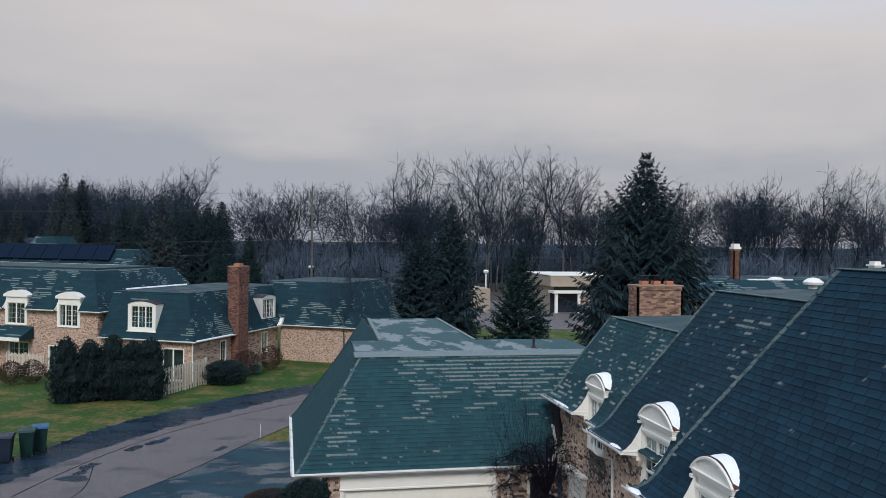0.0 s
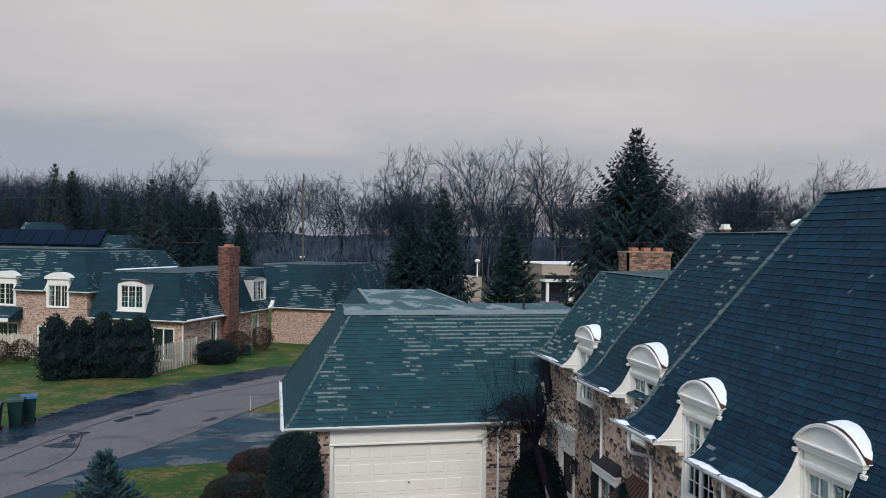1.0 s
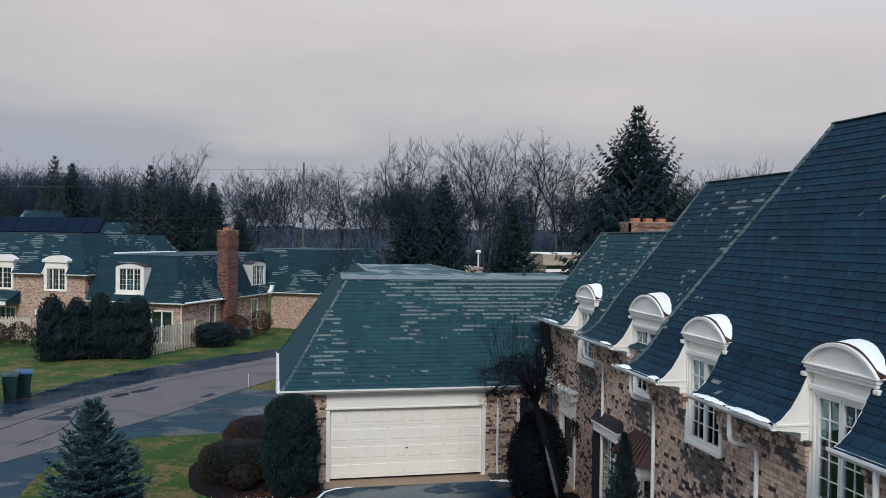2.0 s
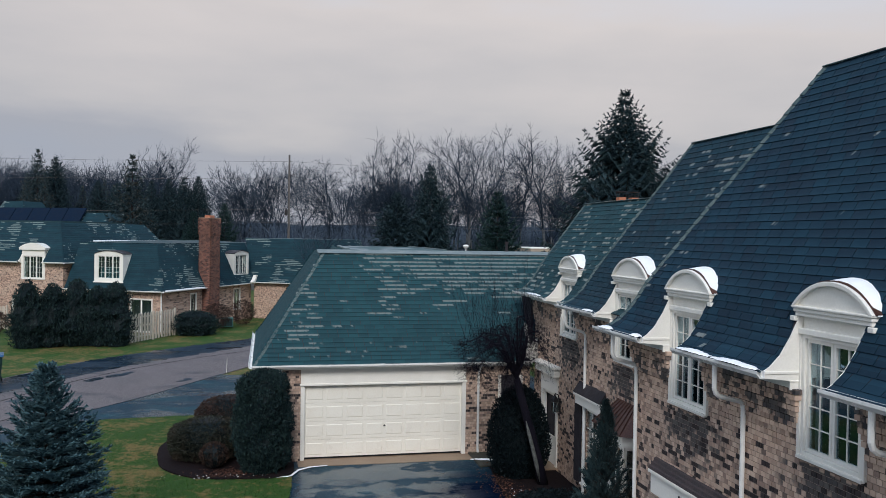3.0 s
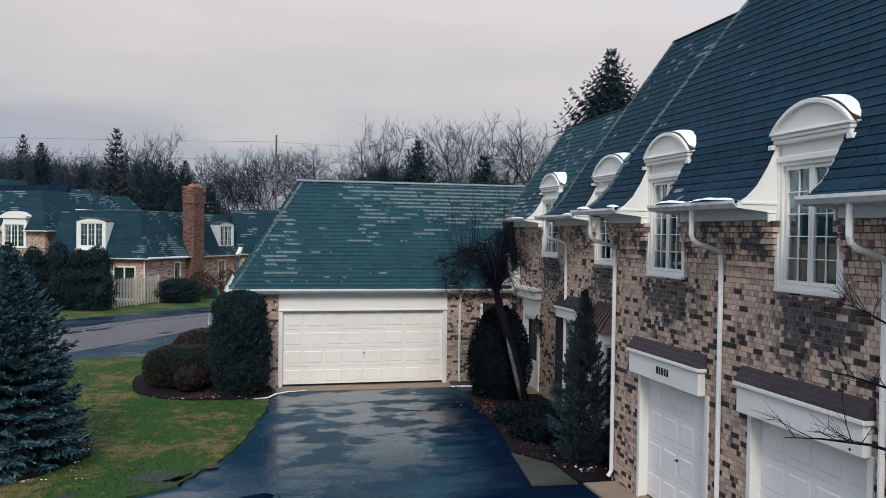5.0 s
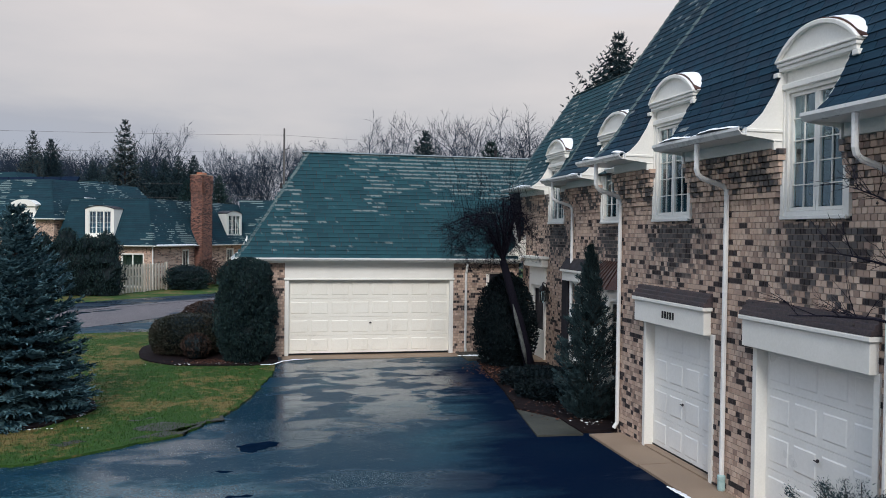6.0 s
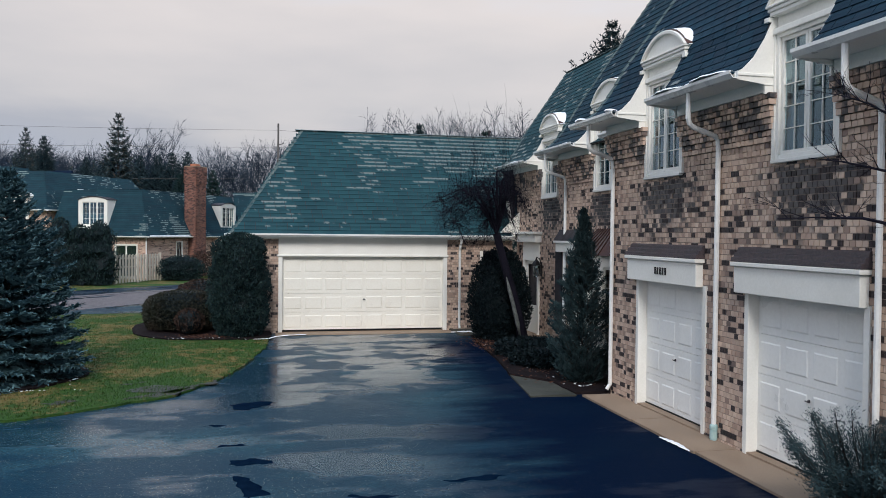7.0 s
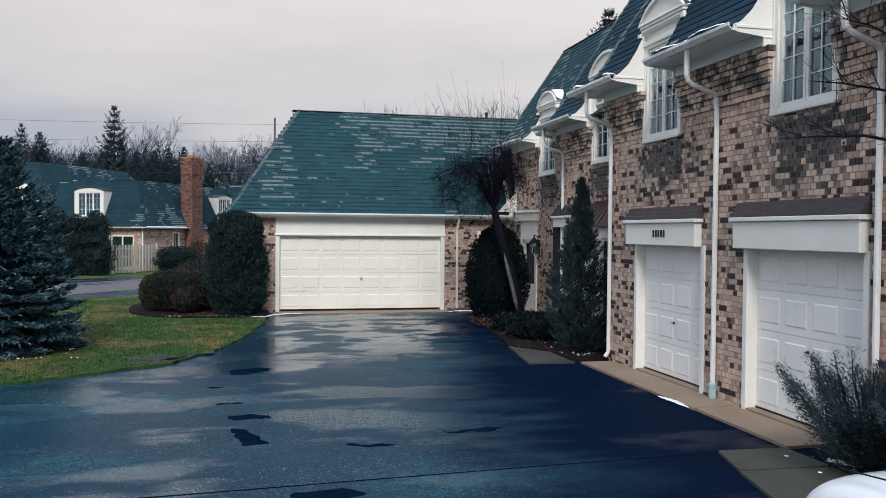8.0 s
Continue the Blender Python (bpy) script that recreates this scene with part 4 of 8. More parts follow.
def wall_dormer(parent, m, w, z_sill, eave_run, snow=0.6, cols=2, rows=5):
    """A dormer whose window rises out of the wall: m puts its lower left corner, at ground level, in the wall's plane."""
    z_head, z_band, wa = 5.58, 5.81, w + 0.13                      # wa: the barrel reaches past the window on one side
    rise = 0.27 * wa / 1.2
    k = Kit()
    k.box(0, w, 0.0, 0.10, z_head, z_band + 0.02, m)                       # panel over the window
    k.box(-0.02, 0.10, 0.06, 0.5, 5.0, z_band, m).box(w - 0.10, w + 0.02, 0.06, 0.5, 5.0, z_band, m)
    d = part("dormer", k, WHITE, parent, "white dormer with an arched copper-edged top", bevel=0.006)
    k = Kit().box(-0.05, w + 0.05, -0.07, 0.10, z_head - 0.01, z_head + 0.07, m)
    part("head_moulding", k, WHITE, d, bevel=0.012)
    k = Kit().box(-0.05, wa + 0.02, -0.09, 0.16, z_band, z_band + 0.055, m).box(-0.07, wa + 0.04, -0.11, 0.18, z_band + 0.055, z_band + 0.105, m)
    k.box(-0.09, wa + 0.06, -0.13, 0.20, z_band + 0.105, z_band + 0.14, m)
    part("cornice", k, WHITE, d, bevel=0.012)
    zb = z_band + 0.14
    top = [(x - 0.02, z) for x, z in arch(wa + 0.02, rise)]
    part("tympanum", Kit().prism([(x, zb + z) for x, z in top], lambda p, q, s: (p, s, q), -0.08, 0.12, m), WHITE, d)
    outer, inner = arch(wa + 0.16, rise + 0.06), arch(wa + 0.04, rise)
    ring = [(x - 0.09, zb - 0.01 + z) for x, z in outer] + [(x - 0.03, zb - 0.01 + z) for x, z in reversed(inner)]
    part("arch_moulding", Kit().prism(ring, lambda p, q, s: (p, s, q), -0.13, 0.05, m), WHITE, d, bevel=0.01)
    cap = [(x - 0.10, zb + 0.004 + z) for x, z in arch(wa + 0.18, rise + 0.062)]
    cap += [(x - 0.092, zb - 0.006 + z) for x, z in reversed(arch(wa + 0.164, rise + 0.06))]
    part("barrel_roof", Kit().prism(cap, lambda p, q, s: (p, s, q), -0.085, 0.62, m), COPPER, d, "brown copper barrel roof")
    for x in (-0.12, wa - 0.02):                                         # small brackets at the cornice ends
        part("bracket", Kit().box(x, x + 0.10, -0.12, 0.04, z_band - 0.07, z_band - 0.005, m), WHITE, d, bevel=0.01)
    if snow:
        n, mrows = 14, 7
        pts = []
        ar = arch(wa + 0.19, rise + 0.07, n)
        for j in range(mrows + 1):
            y = -0.06 + 0.67 * j / mrows
            for i, (x, z) in enumerate(ar):
                f = i / n
                t = min(1, max(0, (f - (0.34 - 0.24 * j / mrows)) * 4)) * min(1, (1 - f) * 7 + 0.15) * min(1, 0.25 + j * 0.4)
                pts.append((x - 0.105, y + 0.012 * math.sin(i * 0.9), zb + 0.003 + z + t * (0.030 + 0.005 * math.sin(i * 0.7 + j * 0.6)) * snow - 0.02 * (1 - t) ** 3))
        k = Kit().add(pts, [(j * (n + 1) + i, j * (n + 1) + i + 1, (j + 1) * (n + 1) + i + 1, (j + 1) * (n + 1) + i) for j in range(mrows) for i in range(n)], m)
        part("snow_cap", k, SNOW, d, "thick white snow on the barrel roof", smooth=True)
    # the white cheeks that follow the flare of the roof
    prof = [(-eave_run + r, z) for r, z in FLARE]
    out = prof + [(0.25, prof[-1][1] + 0.1), (0.25, 4.82), (-0.17, 4.82), (-0.17, 4.94), (-eave_run + 0.0, 4.99)]
    for x in (-0.035, w + 0.005):
        part("cheek", Kit().prism(out, lambda p, q, s: (s, p, q), x, x + 0.03, m), WHITE, d, "white flared cheek board")
        part("cheek_moulding", Kit().box(x - 0.015, x + 0.045, -eave_run + 0.03, -0.04, 5.035, 5.075, m).box(x - 0.01, x + 0.04, -0.185, -0.04, 4.925, 4.95, m), WHITE, d, bevel=0.008)
    m2 = m @ Matrix.Translation((0.03, 0.0, z_sill))
    window_part(d, m2, w - 0.06, z_head - z_sill, cols, rows, 2, curtain=0.13)
    for x0, x1 in ((-0.03, 0.03), (w - 0.03, w + 0.03)):
        part("casing", Kit().box(x0, x1, -0.05, 0.10, z_sill - 0.02, z_head, m), WHITE, d, bevel=0.006)
    return d


def garage_door(parent, m, w, h, cols, rows, depth, paint, handle=True):
    """A white panelled sectional door, set back in its opening; local (0, 0, 0) is its lower left corner."""
    sec = h / rows
    d = part("garage_door", Kit().box(0.0, w, depth + 0.03, depth + 0.045, 0.0, h, m), paint, parent, "white panelled garage door")
    for r in range(rows):
        part("door_section", Kit().box(0.0, w, depth, depth + 0.028, r * sec + 0.0025, (r + 1) * sec - 0.0025, m), paint, d)
    pw = w / cols
    for r in range(rows):
        for c in range(cols):
            a, b, lo, hi = c * pw + 0.055, (c + 1) * pw - 0.055, r * sec + 0.10, (r + 1) * sec - 0.10
            k = Kit()
            y0, y1, e = depth - 0.0005, depth - 0.009, 0.020
            k.add([(a, y0, lo), (b, y0, lo), (b, y0, hi), (a, y0, hi), (a + e, y1, lo + e), (b - e, y1, lo + e), (b - e, y1, hi - e), (a + e, y1, hi - e)],
                  [(0, 1, 5, 4), (1, 2, 6, 5), (2, 3, 7, 6), (3, 0, 4, 7), (4, 5, 6, 7)], m)
            part("panel", k, paint, d)
    part("bottom_seal", Kit().box(0, w, depth - 0.01, depth + 0.05, 0.0, 0.03, m), BLACK, d, "black rubber seal")
    if handle:
        x, z = w * 0.5, h * 0.42
        k = Kit().lathe([(0.022, 0), (0.022, 0.010), (0.008, 0.014), (0.008, 0.03)], 10, m @ pose(x, depth - 0.016, z, 90))
        k.tube([(x - 0.04, depth - 0.045, z), (x + 0.04, depth - 0.048, z - 0.008)], 0.008, 6, m)
        part("handle", k, LEAD, d, "grey metal T handle")
    return d


def corbels(parent, spans, z0, steps, m, label=""):
    """Brick courses that step outwards under the eave."""
    k = Kit()
    for u0, u1 in spans:
        for i in range(steps):
            z = z0 + i * (BH + JOINT)
            for u, _, w in brick_spots(u0 - 0.012 * i, u1 + 0.012 * i, z, z + BH, ()):
                k.box(u, u + w, -0.016 - 0.030 * (i // 2) + random.uniform(-0.004, 0.004), 0.02, z, z + BH, m)
    part("corbelling", k, BRICK, parent, "stepped brick courses under the eave", kind="stuff")


def unit(wall_x, y0, y1, eave_run, top, dormers, openings, hip, name_label, worn, near_hip=0.0, singles=None, sh_singles=None, base=0.0, under=0.0):
    """One townhouse of the row. y0 is its near end, y1 its far end; dormers: (far side y, width, sill)."""
    house = thing("townhouse", (wall_x + 2, (y0 + y1) / 2, 0), name_label, "house", "row of brick townhouses")
    m = face(wall_x)
    holes = list(openings)
    for yf, w, sill in dormers:
        holes.append((-yf, -yf + w, sill, 5.3))
    holes = [tuple(h) for h in holes]
    u0, u1 = -y1, -y0
    wk = wall_kit(u0, u1, base - 0.1, 4.98, holes, 0.25, m)
    wall = part("wall", wk, MORTAR, house, "tan and charcoal brick wall with damp stains below the windows")
    spots = brick_spots(u0, u1, base + 0.0, 4.22, holes)
    spots, dark = split_dark(spots, int(wall_x * 100))
    ones = []
    if singles:
        ones = [s for s in spots if singles[0] < -s[0] < singles[1] and singles[2] < s[1] < singles[3] and abs(s[2] - BW) < 0.001][:300]
        chosen = set(ones)
        spots = [s for s in spots if s not in chosen]
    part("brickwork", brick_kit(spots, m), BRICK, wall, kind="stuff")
    part("dark_brickwork", brick_kit(dark, m, 0.010), DARK_BRICK, wall, "charcoal bricks scattered in the wall", kind="stuff")
    spans = []
    cuts = sorted((-yf, -yf + w) for yf, w, _ in dormers)
    c = u0
    for a, b in cuts:
        spans.append((c, a - 0.05))
        c = b + 0.05
    spans.append((c, u1))
    corbels(wall, spans, 4.22 - 2 * (BH + JOINT), 10, m)
    # frieze, soffit and gutter between the dormers
    ex = wall_x - eave_run
    for i, (a, b) in enumerate(spans):
        lo, hi = (a - (0.5 if i == 0 else 0) , b + 0.03)
        k = Kit().box(a, b + 0.03, -0.155, -0.002, 4.84, 5.0, m)
        part("frieze", k, WHITE, house, bevel=0.008)
        part("soffit", Kit().box(lo, hi, -eave_run + 0.03, 0.0, 4.998, 5.03, m), WHITE, house)
        part("gutter", gutter_kit(m @ Matrix.Translation((0, -eave_run + 0.02, 0)), lo - 0.02, hi + 0.06, 5.085), WHITE_METAL, house, "white aluminium gutter")
    # side and back walls, plain
    k = Kit().box(wall_x + 0.25, wall_x + 9, y0, y0 + 0.25, -0.1, 4.98).box(wall_x + 0.0, wall_x + 9, y1 - 0.25, y1 - 0.002, -0.1, 4.98).box(wall_x + 9, wall_x + 9.25, y0, y1, -0.1, 4.98)
    part("side_wall", k, FAR_BRICK, house)
    # roof: front slope with a hip at the far end
    run = top[0]
    prof = FLARE + [(run, top[1])]
    tip = y1 + hip[0]
    near = y0 - under
    gaps = [(tip - yf - 0.03, tip - yf + w + 0.03, 5.98) for yf, w, _ in dormers]
    s = Slope((ex, tip), (ex, near), prof, hip[1], 0.0, gaps)
    roof = part("roof", s.sheet_kit(), LEAD, house, "teal-green asphalt shingle mansard roof")
    tabs = s.tabs()
    chosen = []
    if sh_singles:
        chosen = [t for t in tabs if sh_singles[0] < tip - t[0] < sh_singles[1] and sh_singles[2] < t[3] < sh_singles[3] and abs(t[1] - t[0] - 0.291) < 0.002][:300]
        keep = set(chosen)
        tabs = [t for t in tabs if t not in keep]
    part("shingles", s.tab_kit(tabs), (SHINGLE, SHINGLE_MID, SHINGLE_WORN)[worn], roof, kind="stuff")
    for c in hip_caps(s, 0):
        part("hip_cap", c, HIP, roof)
    # far hip slope and low deck behind the break of the roof
    bx = wall_x + 9 + eave_run
    s2 = Slope((bx, tip), (ex, tip), prof, 1.0 / 1.0, hip[1] and 1.0, ())
    s2.profile = [(r * hip[1], z) for r, z in prof]
    s2.k0 = s2.k1 = 1.0 / hip[1]
    part("hip_slope", s2.sheet_kit(), SHINGLE, roof)
    yb = tip - run * hip[1]
    k = Kit().add([(ex + run - 0.05, near, top[1]), (ex + run - 0.05, yb, top[1]), (bx - run, yb, top[1]), (bx - run, near, top[1]),
                   (ex + run + 2.5, near, top[1] + 0.12), (ex + run + 2.5, yb - 1.0, top[1] + 0.12)],
                  [(0, 4, 5, 1), (1, 5, 2), (4, 3, 2, 5)])
    part("roof_deck", k, DECK_DARK, roof, "low wet roof deck above the mansard")
    part("ridge_cap", Kit().box(ex + run - 0.045, ex + run + 0.12, near, yb + 0.05, top[1] - 0.01, top[1] + 0.016), HIP, roof, bevel=0.010)
    for yf, w, sill in dormers:
        wall_dormer(house, m @ Matrix.Translation((-yf, 0, 0)), w, sill, eave_run, snow=1.0)
        # box behind the window; its dark colour stands in for the room's shade
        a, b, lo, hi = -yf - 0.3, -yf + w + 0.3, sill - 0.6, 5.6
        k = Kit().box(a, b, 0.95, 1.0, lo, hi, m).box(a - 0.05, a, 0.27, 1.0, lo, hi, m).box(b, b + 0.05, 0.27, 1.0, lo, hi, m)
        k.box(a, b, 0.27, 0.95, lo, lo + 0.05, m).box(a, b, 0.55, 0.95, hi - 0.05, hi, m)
        part("dark_room", k, ROOM_SHADE, house, "dark teal box standing in for the unlit room")
    return house, wall, roof, s, ones, chosen, m


DOORS_A = [(-14.06, -11.80, -0.2, 2.24), (-10.82, -8.50, -0.2, 2.24)]
house_a, wall_a, roof_a, slope_a, ones_a, tabs_a, m_a = unit(
    7.75, 4.2, 15.14, 0.60, (2.78, 9.75), [(13.76, 1.20, 3.98), (10.24, 1.20, 3.97)], DOORS_A, (0.31, 0.97),
    "brick townhouse with a teal mansard roof and two garage doors", 0,
    singles=(8.0, 13.9, 2.95, 4.2), sh_singles=(7.5, 14.0, 5.95, 7.6))
OPEN_B = [(-20.15, -19.05, 0.55, 2.55), (-18.6, -16.55, 0.45, 2.5)]
house_b, _, _, _, _, _, m_b = unit(
    8.75, 15.18, 20.2, 0.55, (2.2, 9.04), [(18.25, 1.52, 4.0)], OPEN_B, (0.35, 1.22),
    "brick townhouse with a teal mansard roof and a copper-roofed bay", 1, under=3.2)
OPEN_C = [(-24.4, -23.0, 0.0, 2.75)]
house_c, _, _, _, _, _, m_c = unit(
    9.14, 20.25, 25.15, 0.53, (1.65, 7.84), [(22.82, 1.2, 4.03)], OPEN_C, (0.43, 1.0),
    "brick townhouse with a teal mansard roof and a white front door", 2, under=3.2)

# garage doors of the nearest townhouse, with boxed heads and flashing above
for y_far, y_near, h0, h1 in ((14.06, 11.80, -0.16, -0.12), (10.82, 8.50, -0.11, -0.04)):
    w = y_far - y_near
    m = m_a @ Matrix.Translation((-y_far, 0, 0.0))
    d = garage_door(house_a, m @ Matrix.Translation((0.09, 0, 0.06)), w - 0.18, 2.16, 4, 4, 0.14, DOOR_SKYLIT)
    for x in (0.0, w - 0.09):
        part("door_jamb", Kit().box(x, x + 0.09, -0.03, 0.24, 0.02, 2.24, m), WHITE, house_a, bevel=0.006)
    head = part("door_head", Kit().box(h0, w + h1, -0.13, 0.0, 2.22, 2.58, m), WHITE, house_a, "white boxed board over the garage door", bevel=0.01)
    part("head_cap", Kit().box(h0 - 0.04, w + h1 + 0.04, -0.17, 0.0, 2.582, 2.64, m), WHITE, head, bevel=0.01)
    part("lintel", Kit().box(0.09, w - 0.09, 0.003, 0.24, 2.2, 2.236, m), WHITE, house_a)
    k = Kit().prism([(-0.16, 2.645), (-0.15, 2.70), (-0.11, 2.71), (-0.10, 2.765), (-0.06, 2.775), (-0.05, 2.83), (0.0, 2.85), (0.0, 2.645)], lambda p, q, s: (s, p, q), h0 - 0.04, w + h1 + 0.04, m)
    part("head_flashing", k, FLASHING, head, "dark brown metal flashing", bevel=0.004)
    part("threshold", Kit().box(0.0, w, -0.02, 0.30, -0.02, 0.065, m), CONCRETE, house_a)
# the number on the first door's head: plain bars
for i in range(5):
    u = -14.06 + 0.86 + i * 0.085
    part("number_bar", Kit().box(u, u + 0.042, -0.142, -0.129, 2.355, 2.470, m_a), BLACK, house_a, "small black bar of the house number")
for u, ut in ((-15.03, -14.92), (-11.49, -11.38), (-8.36, -8.26)):
    d = part("downspout", downspout_kit(m_a, ut, 5.0, 0.08, 0.60, u, kick=u != -11.49), WHITE_METAL, house_a, "white aluminium downspout", bevel=0.0)
    if u == -11.49:
        part("drain_boot", Kit().lathe([(0.050, 0.0), (0.055, 0.02), (0.055, 0.15), (0.060, 0.16), (0.060, 0.21), (0.042, 0.23)], 12, m_a @ pose(u, -0.052, 0.04)), BOOT, d, "pale blue-green plastic drain boot")
part("downspout", downspout_kit(m_b, -20.08, 5.0, 0.08, 0.55, -19.98), WHITE_METAL, house_b, "white aluminium downspout")

# window, shutter and copper-roofed bay of the middle house
m = m_b @ Matrix.Translation((-20.15, 0, 0.55))
window_part(house_b, m, 1.10, 2.0, 2, 4, 1)
part("shutter", Kit().box(-0.50, -0.06, -0.05, -0.012, -0.05, 2.05, m), DARK_WOOD_AND_SHADE, house_b, "dark painted shutter", bevel=0.01)
part("window_head", Kit().box(-0.25, 1.35, -0.14, 0.0, 2.0, 2.22, m).box(-0.29, 1.39, -0.19, 0.0, 2.22, 2.28, m), WHITE, house_b, bevel=0.01)
part("head_flashing", Kit().prism([(-0.19, 2.285), (-0.07, 2.46), (0.0, 2.56), (0.0, 2.285)], lambda p, q, s: (s, p, q), -0.29, 1.39, m), LEAD, house_b, "dark metal flashing")
bay = part("bay_window", Kit().prism([(-18.65, 0.0), (-18.25, -0.45), (-16.9, -0.45), (-16.5, 0.0)], lambda p, q, s: (p, q, s), 0.35, 0.62, m_b), WHITE, house_b, "white bay window", bevel=0.01)
part("bay_head", Kit().prism([(-18.65, 0.0), (-18.25, -0.45), (-16.9, -0.45), (-16.5, 0.0)], lambda p, q, s: (p, q, s), 2.34, 2.55, m_b), WHITE, bay, bevel=0.01)
mb = m_b @ Matrix.Translation((-18.25, -0.43, 0.62))
window_part(bay, mb, 1.35, 1.74, 2, 4, 2, sill=False)
for (ax, ay), (bx, by) in (((-18.65, 0.0), (-18.25, -0.45)), ((-16.9, -0.45), (-16.5, 0.0))):
    wd = math.hypot(bx - ax, by - ay)
    ms = m_b @ pose(ax, ay, 0.62, 0, 0, math.degrees(math.atan2(by - ay, bx - ax)))
    window_part(bay, ms, wd, 1.74, 1, 4, 1, sill=False)
pl = [(-18.78, 0.0), (-18.32, -0.55), (-16.83, -0.55), (-16.37, 0.0)]
tp = [(-18.2, 0.0), (-18.0, -0.02), (-17.15, -0.02), (-16.95, 0.0)]
k = Kit().add([(x, y, 2.55) for x, y in pl] + [(x, y, 3.12) for x, y in tp], [(0, 1, 5, 4), (1, 2, 6, 5), (2, 3, 7, 6), (0, 3, 2, 1), (4, 5, 6, 7)], m_b)
cr = part("bay_roof", k, COPPER, house_b, "brown standing-seam copper bay roof")
k = Kit()
for i in range(8):
    t = i / 7
    a, b = Vector((-18.32 + 1.49 * t, -0.55, 2.56)), Vector((-18.0 + 0.85 * t, -0.02, 3.13))
    k.tube([a, b], 0.014, 4, m_b)
for p, q in ((0, 0), (3, 3)):
    k.tube([(*pl[p], 2.56), (*tp[q], 3.13)], 0.014, 4, m_b)
part("seam", k, COPPER, cr)

# front door of the far house with sidelight, cornice and lantern
m = m_c @ Matrix.Translation((-24.4, 0, 0.0))
k = Kit()
for q in ((0, 0.14, 0, 2.75), (1.26, 1.4, 0, 2.75), (0.14, 1.26, 2.2, 2.75)):
    k.box(q[0], q[1], -0.05, 0.20, q[2], q[3], m)
dr = part("front_door", k, WHITE, house_c, "white front door with a glazed storm door", bevel=0.008)
part("leaf", Kit().box(0.14, 1.26, 0.10, 0.15, 0.05, 2.2, m), DARK_WOOD_AND_SHADE, dr, "dark door leaf")
k = Kit()
for q in ((0.14, 0.24, 0.05, 2.2), (1.16, 1.26, 0.05, 2.2), (0.24, 1.16, 0.05, 0.9), (0.24, 1.16, 2.1, 2.2)):
    k.box(q[0], q[1], 0.03, 0.07, q[2], q[3], m)
part("storm_door", k, WHITE, dr, bevel=0.005)
part("door_cornice", Kit().box(-0.12, 1.52, -0.20, 0.0, 2.75, 2.98, m).box(-0.18, 1.58, -0.28, 0.0, 2.98, 3.06, m), WHITE, dr, bevel=0.012)
part("step", Kit().box(-0.1, 1.5, -0.9, 0.0, -0.1, 0.10, m), CONCRETE, house_c)
lan = thing("wall_lantern", (8.93, 22.65, 1.9), "black iron wall lantern beside the front door", "lantern")
ml = pose(8.90, 22.65, 2.0)
part("cage", Kit().lathe([(0.05, -0.22), (0.09, -0.18), (0.11, 0.10), (0.12, 0.12)], 6, ml), GLASS, lan, "clear lantern glass")
k = Kit().lathe([(0.14, 0.12), (0.10, 0.20), (0.03, 0.27), (0.015, 0.33)], 6, ml)
for i in range(6):
    a = i * math.pi / 3
    k.tube([(0.09 * math.cos(a), 0.09 * math.sin(a), -0.18), (0.115 * math.cos(a), 0.115 * math.sin(a), 0.12)], 0.008, 4, ml)
part("cap", k, BLACK, lan)
part("bracket", Kit().tube([(0.14, 0, 0.10), (0.10, 0, 0.30), (0.0, 0, 0.34)], 0.015, 6, ml).box(0.13, 0.16, -0.05, 0.05, -0.2, 0.2, ml), BLACK, lan)

# ---- the double garage ----
gar = thing("garage", (4.6, 29, 0), "brick double garage with a teal mansard roof and a white door", "garage")
GM = pose(0, 25.2, 0)
GH = [(1.83, 6.91, -0.2, 2.92), (7.95, 8.75, 0.0, 2.45)]
gwall = part("wall", wall_kit(1.28, 9.0, -0.1, 2.98, GH, 0.25, GM), MORTAR, gar, "tan and charcoal brick garage wall")
g_light, g_dark = split_dark(brick_spots(1.28, 9.0, 0.0, 2.9, GH), 3)
part("brickwork", brick_kit(g_light, GM), BRICK, gwall, kind="stuff")
part("dark_brickwork", brick_kit(g_dark, GM, 0.010), DARK_BRICK, gwall, kind="stuff")
part("side_wall", Kit().box(1.28, 1.53, 25.46, 33, -0.1, 2.98).box(1.28, 11, 32.9, 33.15, -0.1, 2.98), FAR_BRICK, gar)
part("door_frame", Kit().box(1.83, 1.95, -0.03, 0.2, 0.02, 2.30, GM).box(6.79, 6.91, -0.03, 0.2, 0.02, 2.30, GM).box(1.83, 6.91, -0.035, 0.2, 2.30, 2.92, GM)
     .box(1.80, 6.94, -0.06, 0.0, 2.26, 2.32, GM), WHITE, gar, "white board over the garage door", bevel=0.008)
garage_door(gar, GM @ Matrix.Translation((1.95, 0, 0.05)), 4.84, 2.21, 8, 4, 0.10, DOOR_SUNLIT)
part("entry", Kit().box(7.95, 8.05, -0.02, 0.15, 0, 2.45, GM).box(8.65, 8.75, -0.02, 0.15, 0, 2.45, GM), WHITE, gar)
part("entry_door", Kit().box(8.05, 8.65, 0.06, 0.10, 0, 2.45, GM), DARK_WOOD_AND_SHADE, gar, "dark side door in shadow")
part("downspout", downspout_kit(GM, 7.3, 2.86, 0.05, 0.24, 7.3), WHITE_METAL, gar, "white aluminium downspout")
part("downspout", downspout_kit(GM, 1.22, 2.86, 0.05, 0.24, 1.22), WHITE_METAL, gar, "white aluminium downspout")
GP = [(0.0, 2.92), (0.25, 3.26), (0.5, 3.66), (2.12, 6.2)]
ge = 24.93
gs = Slope((0.42, ge), (8.98, ge), GP, 1.0, 0.0)
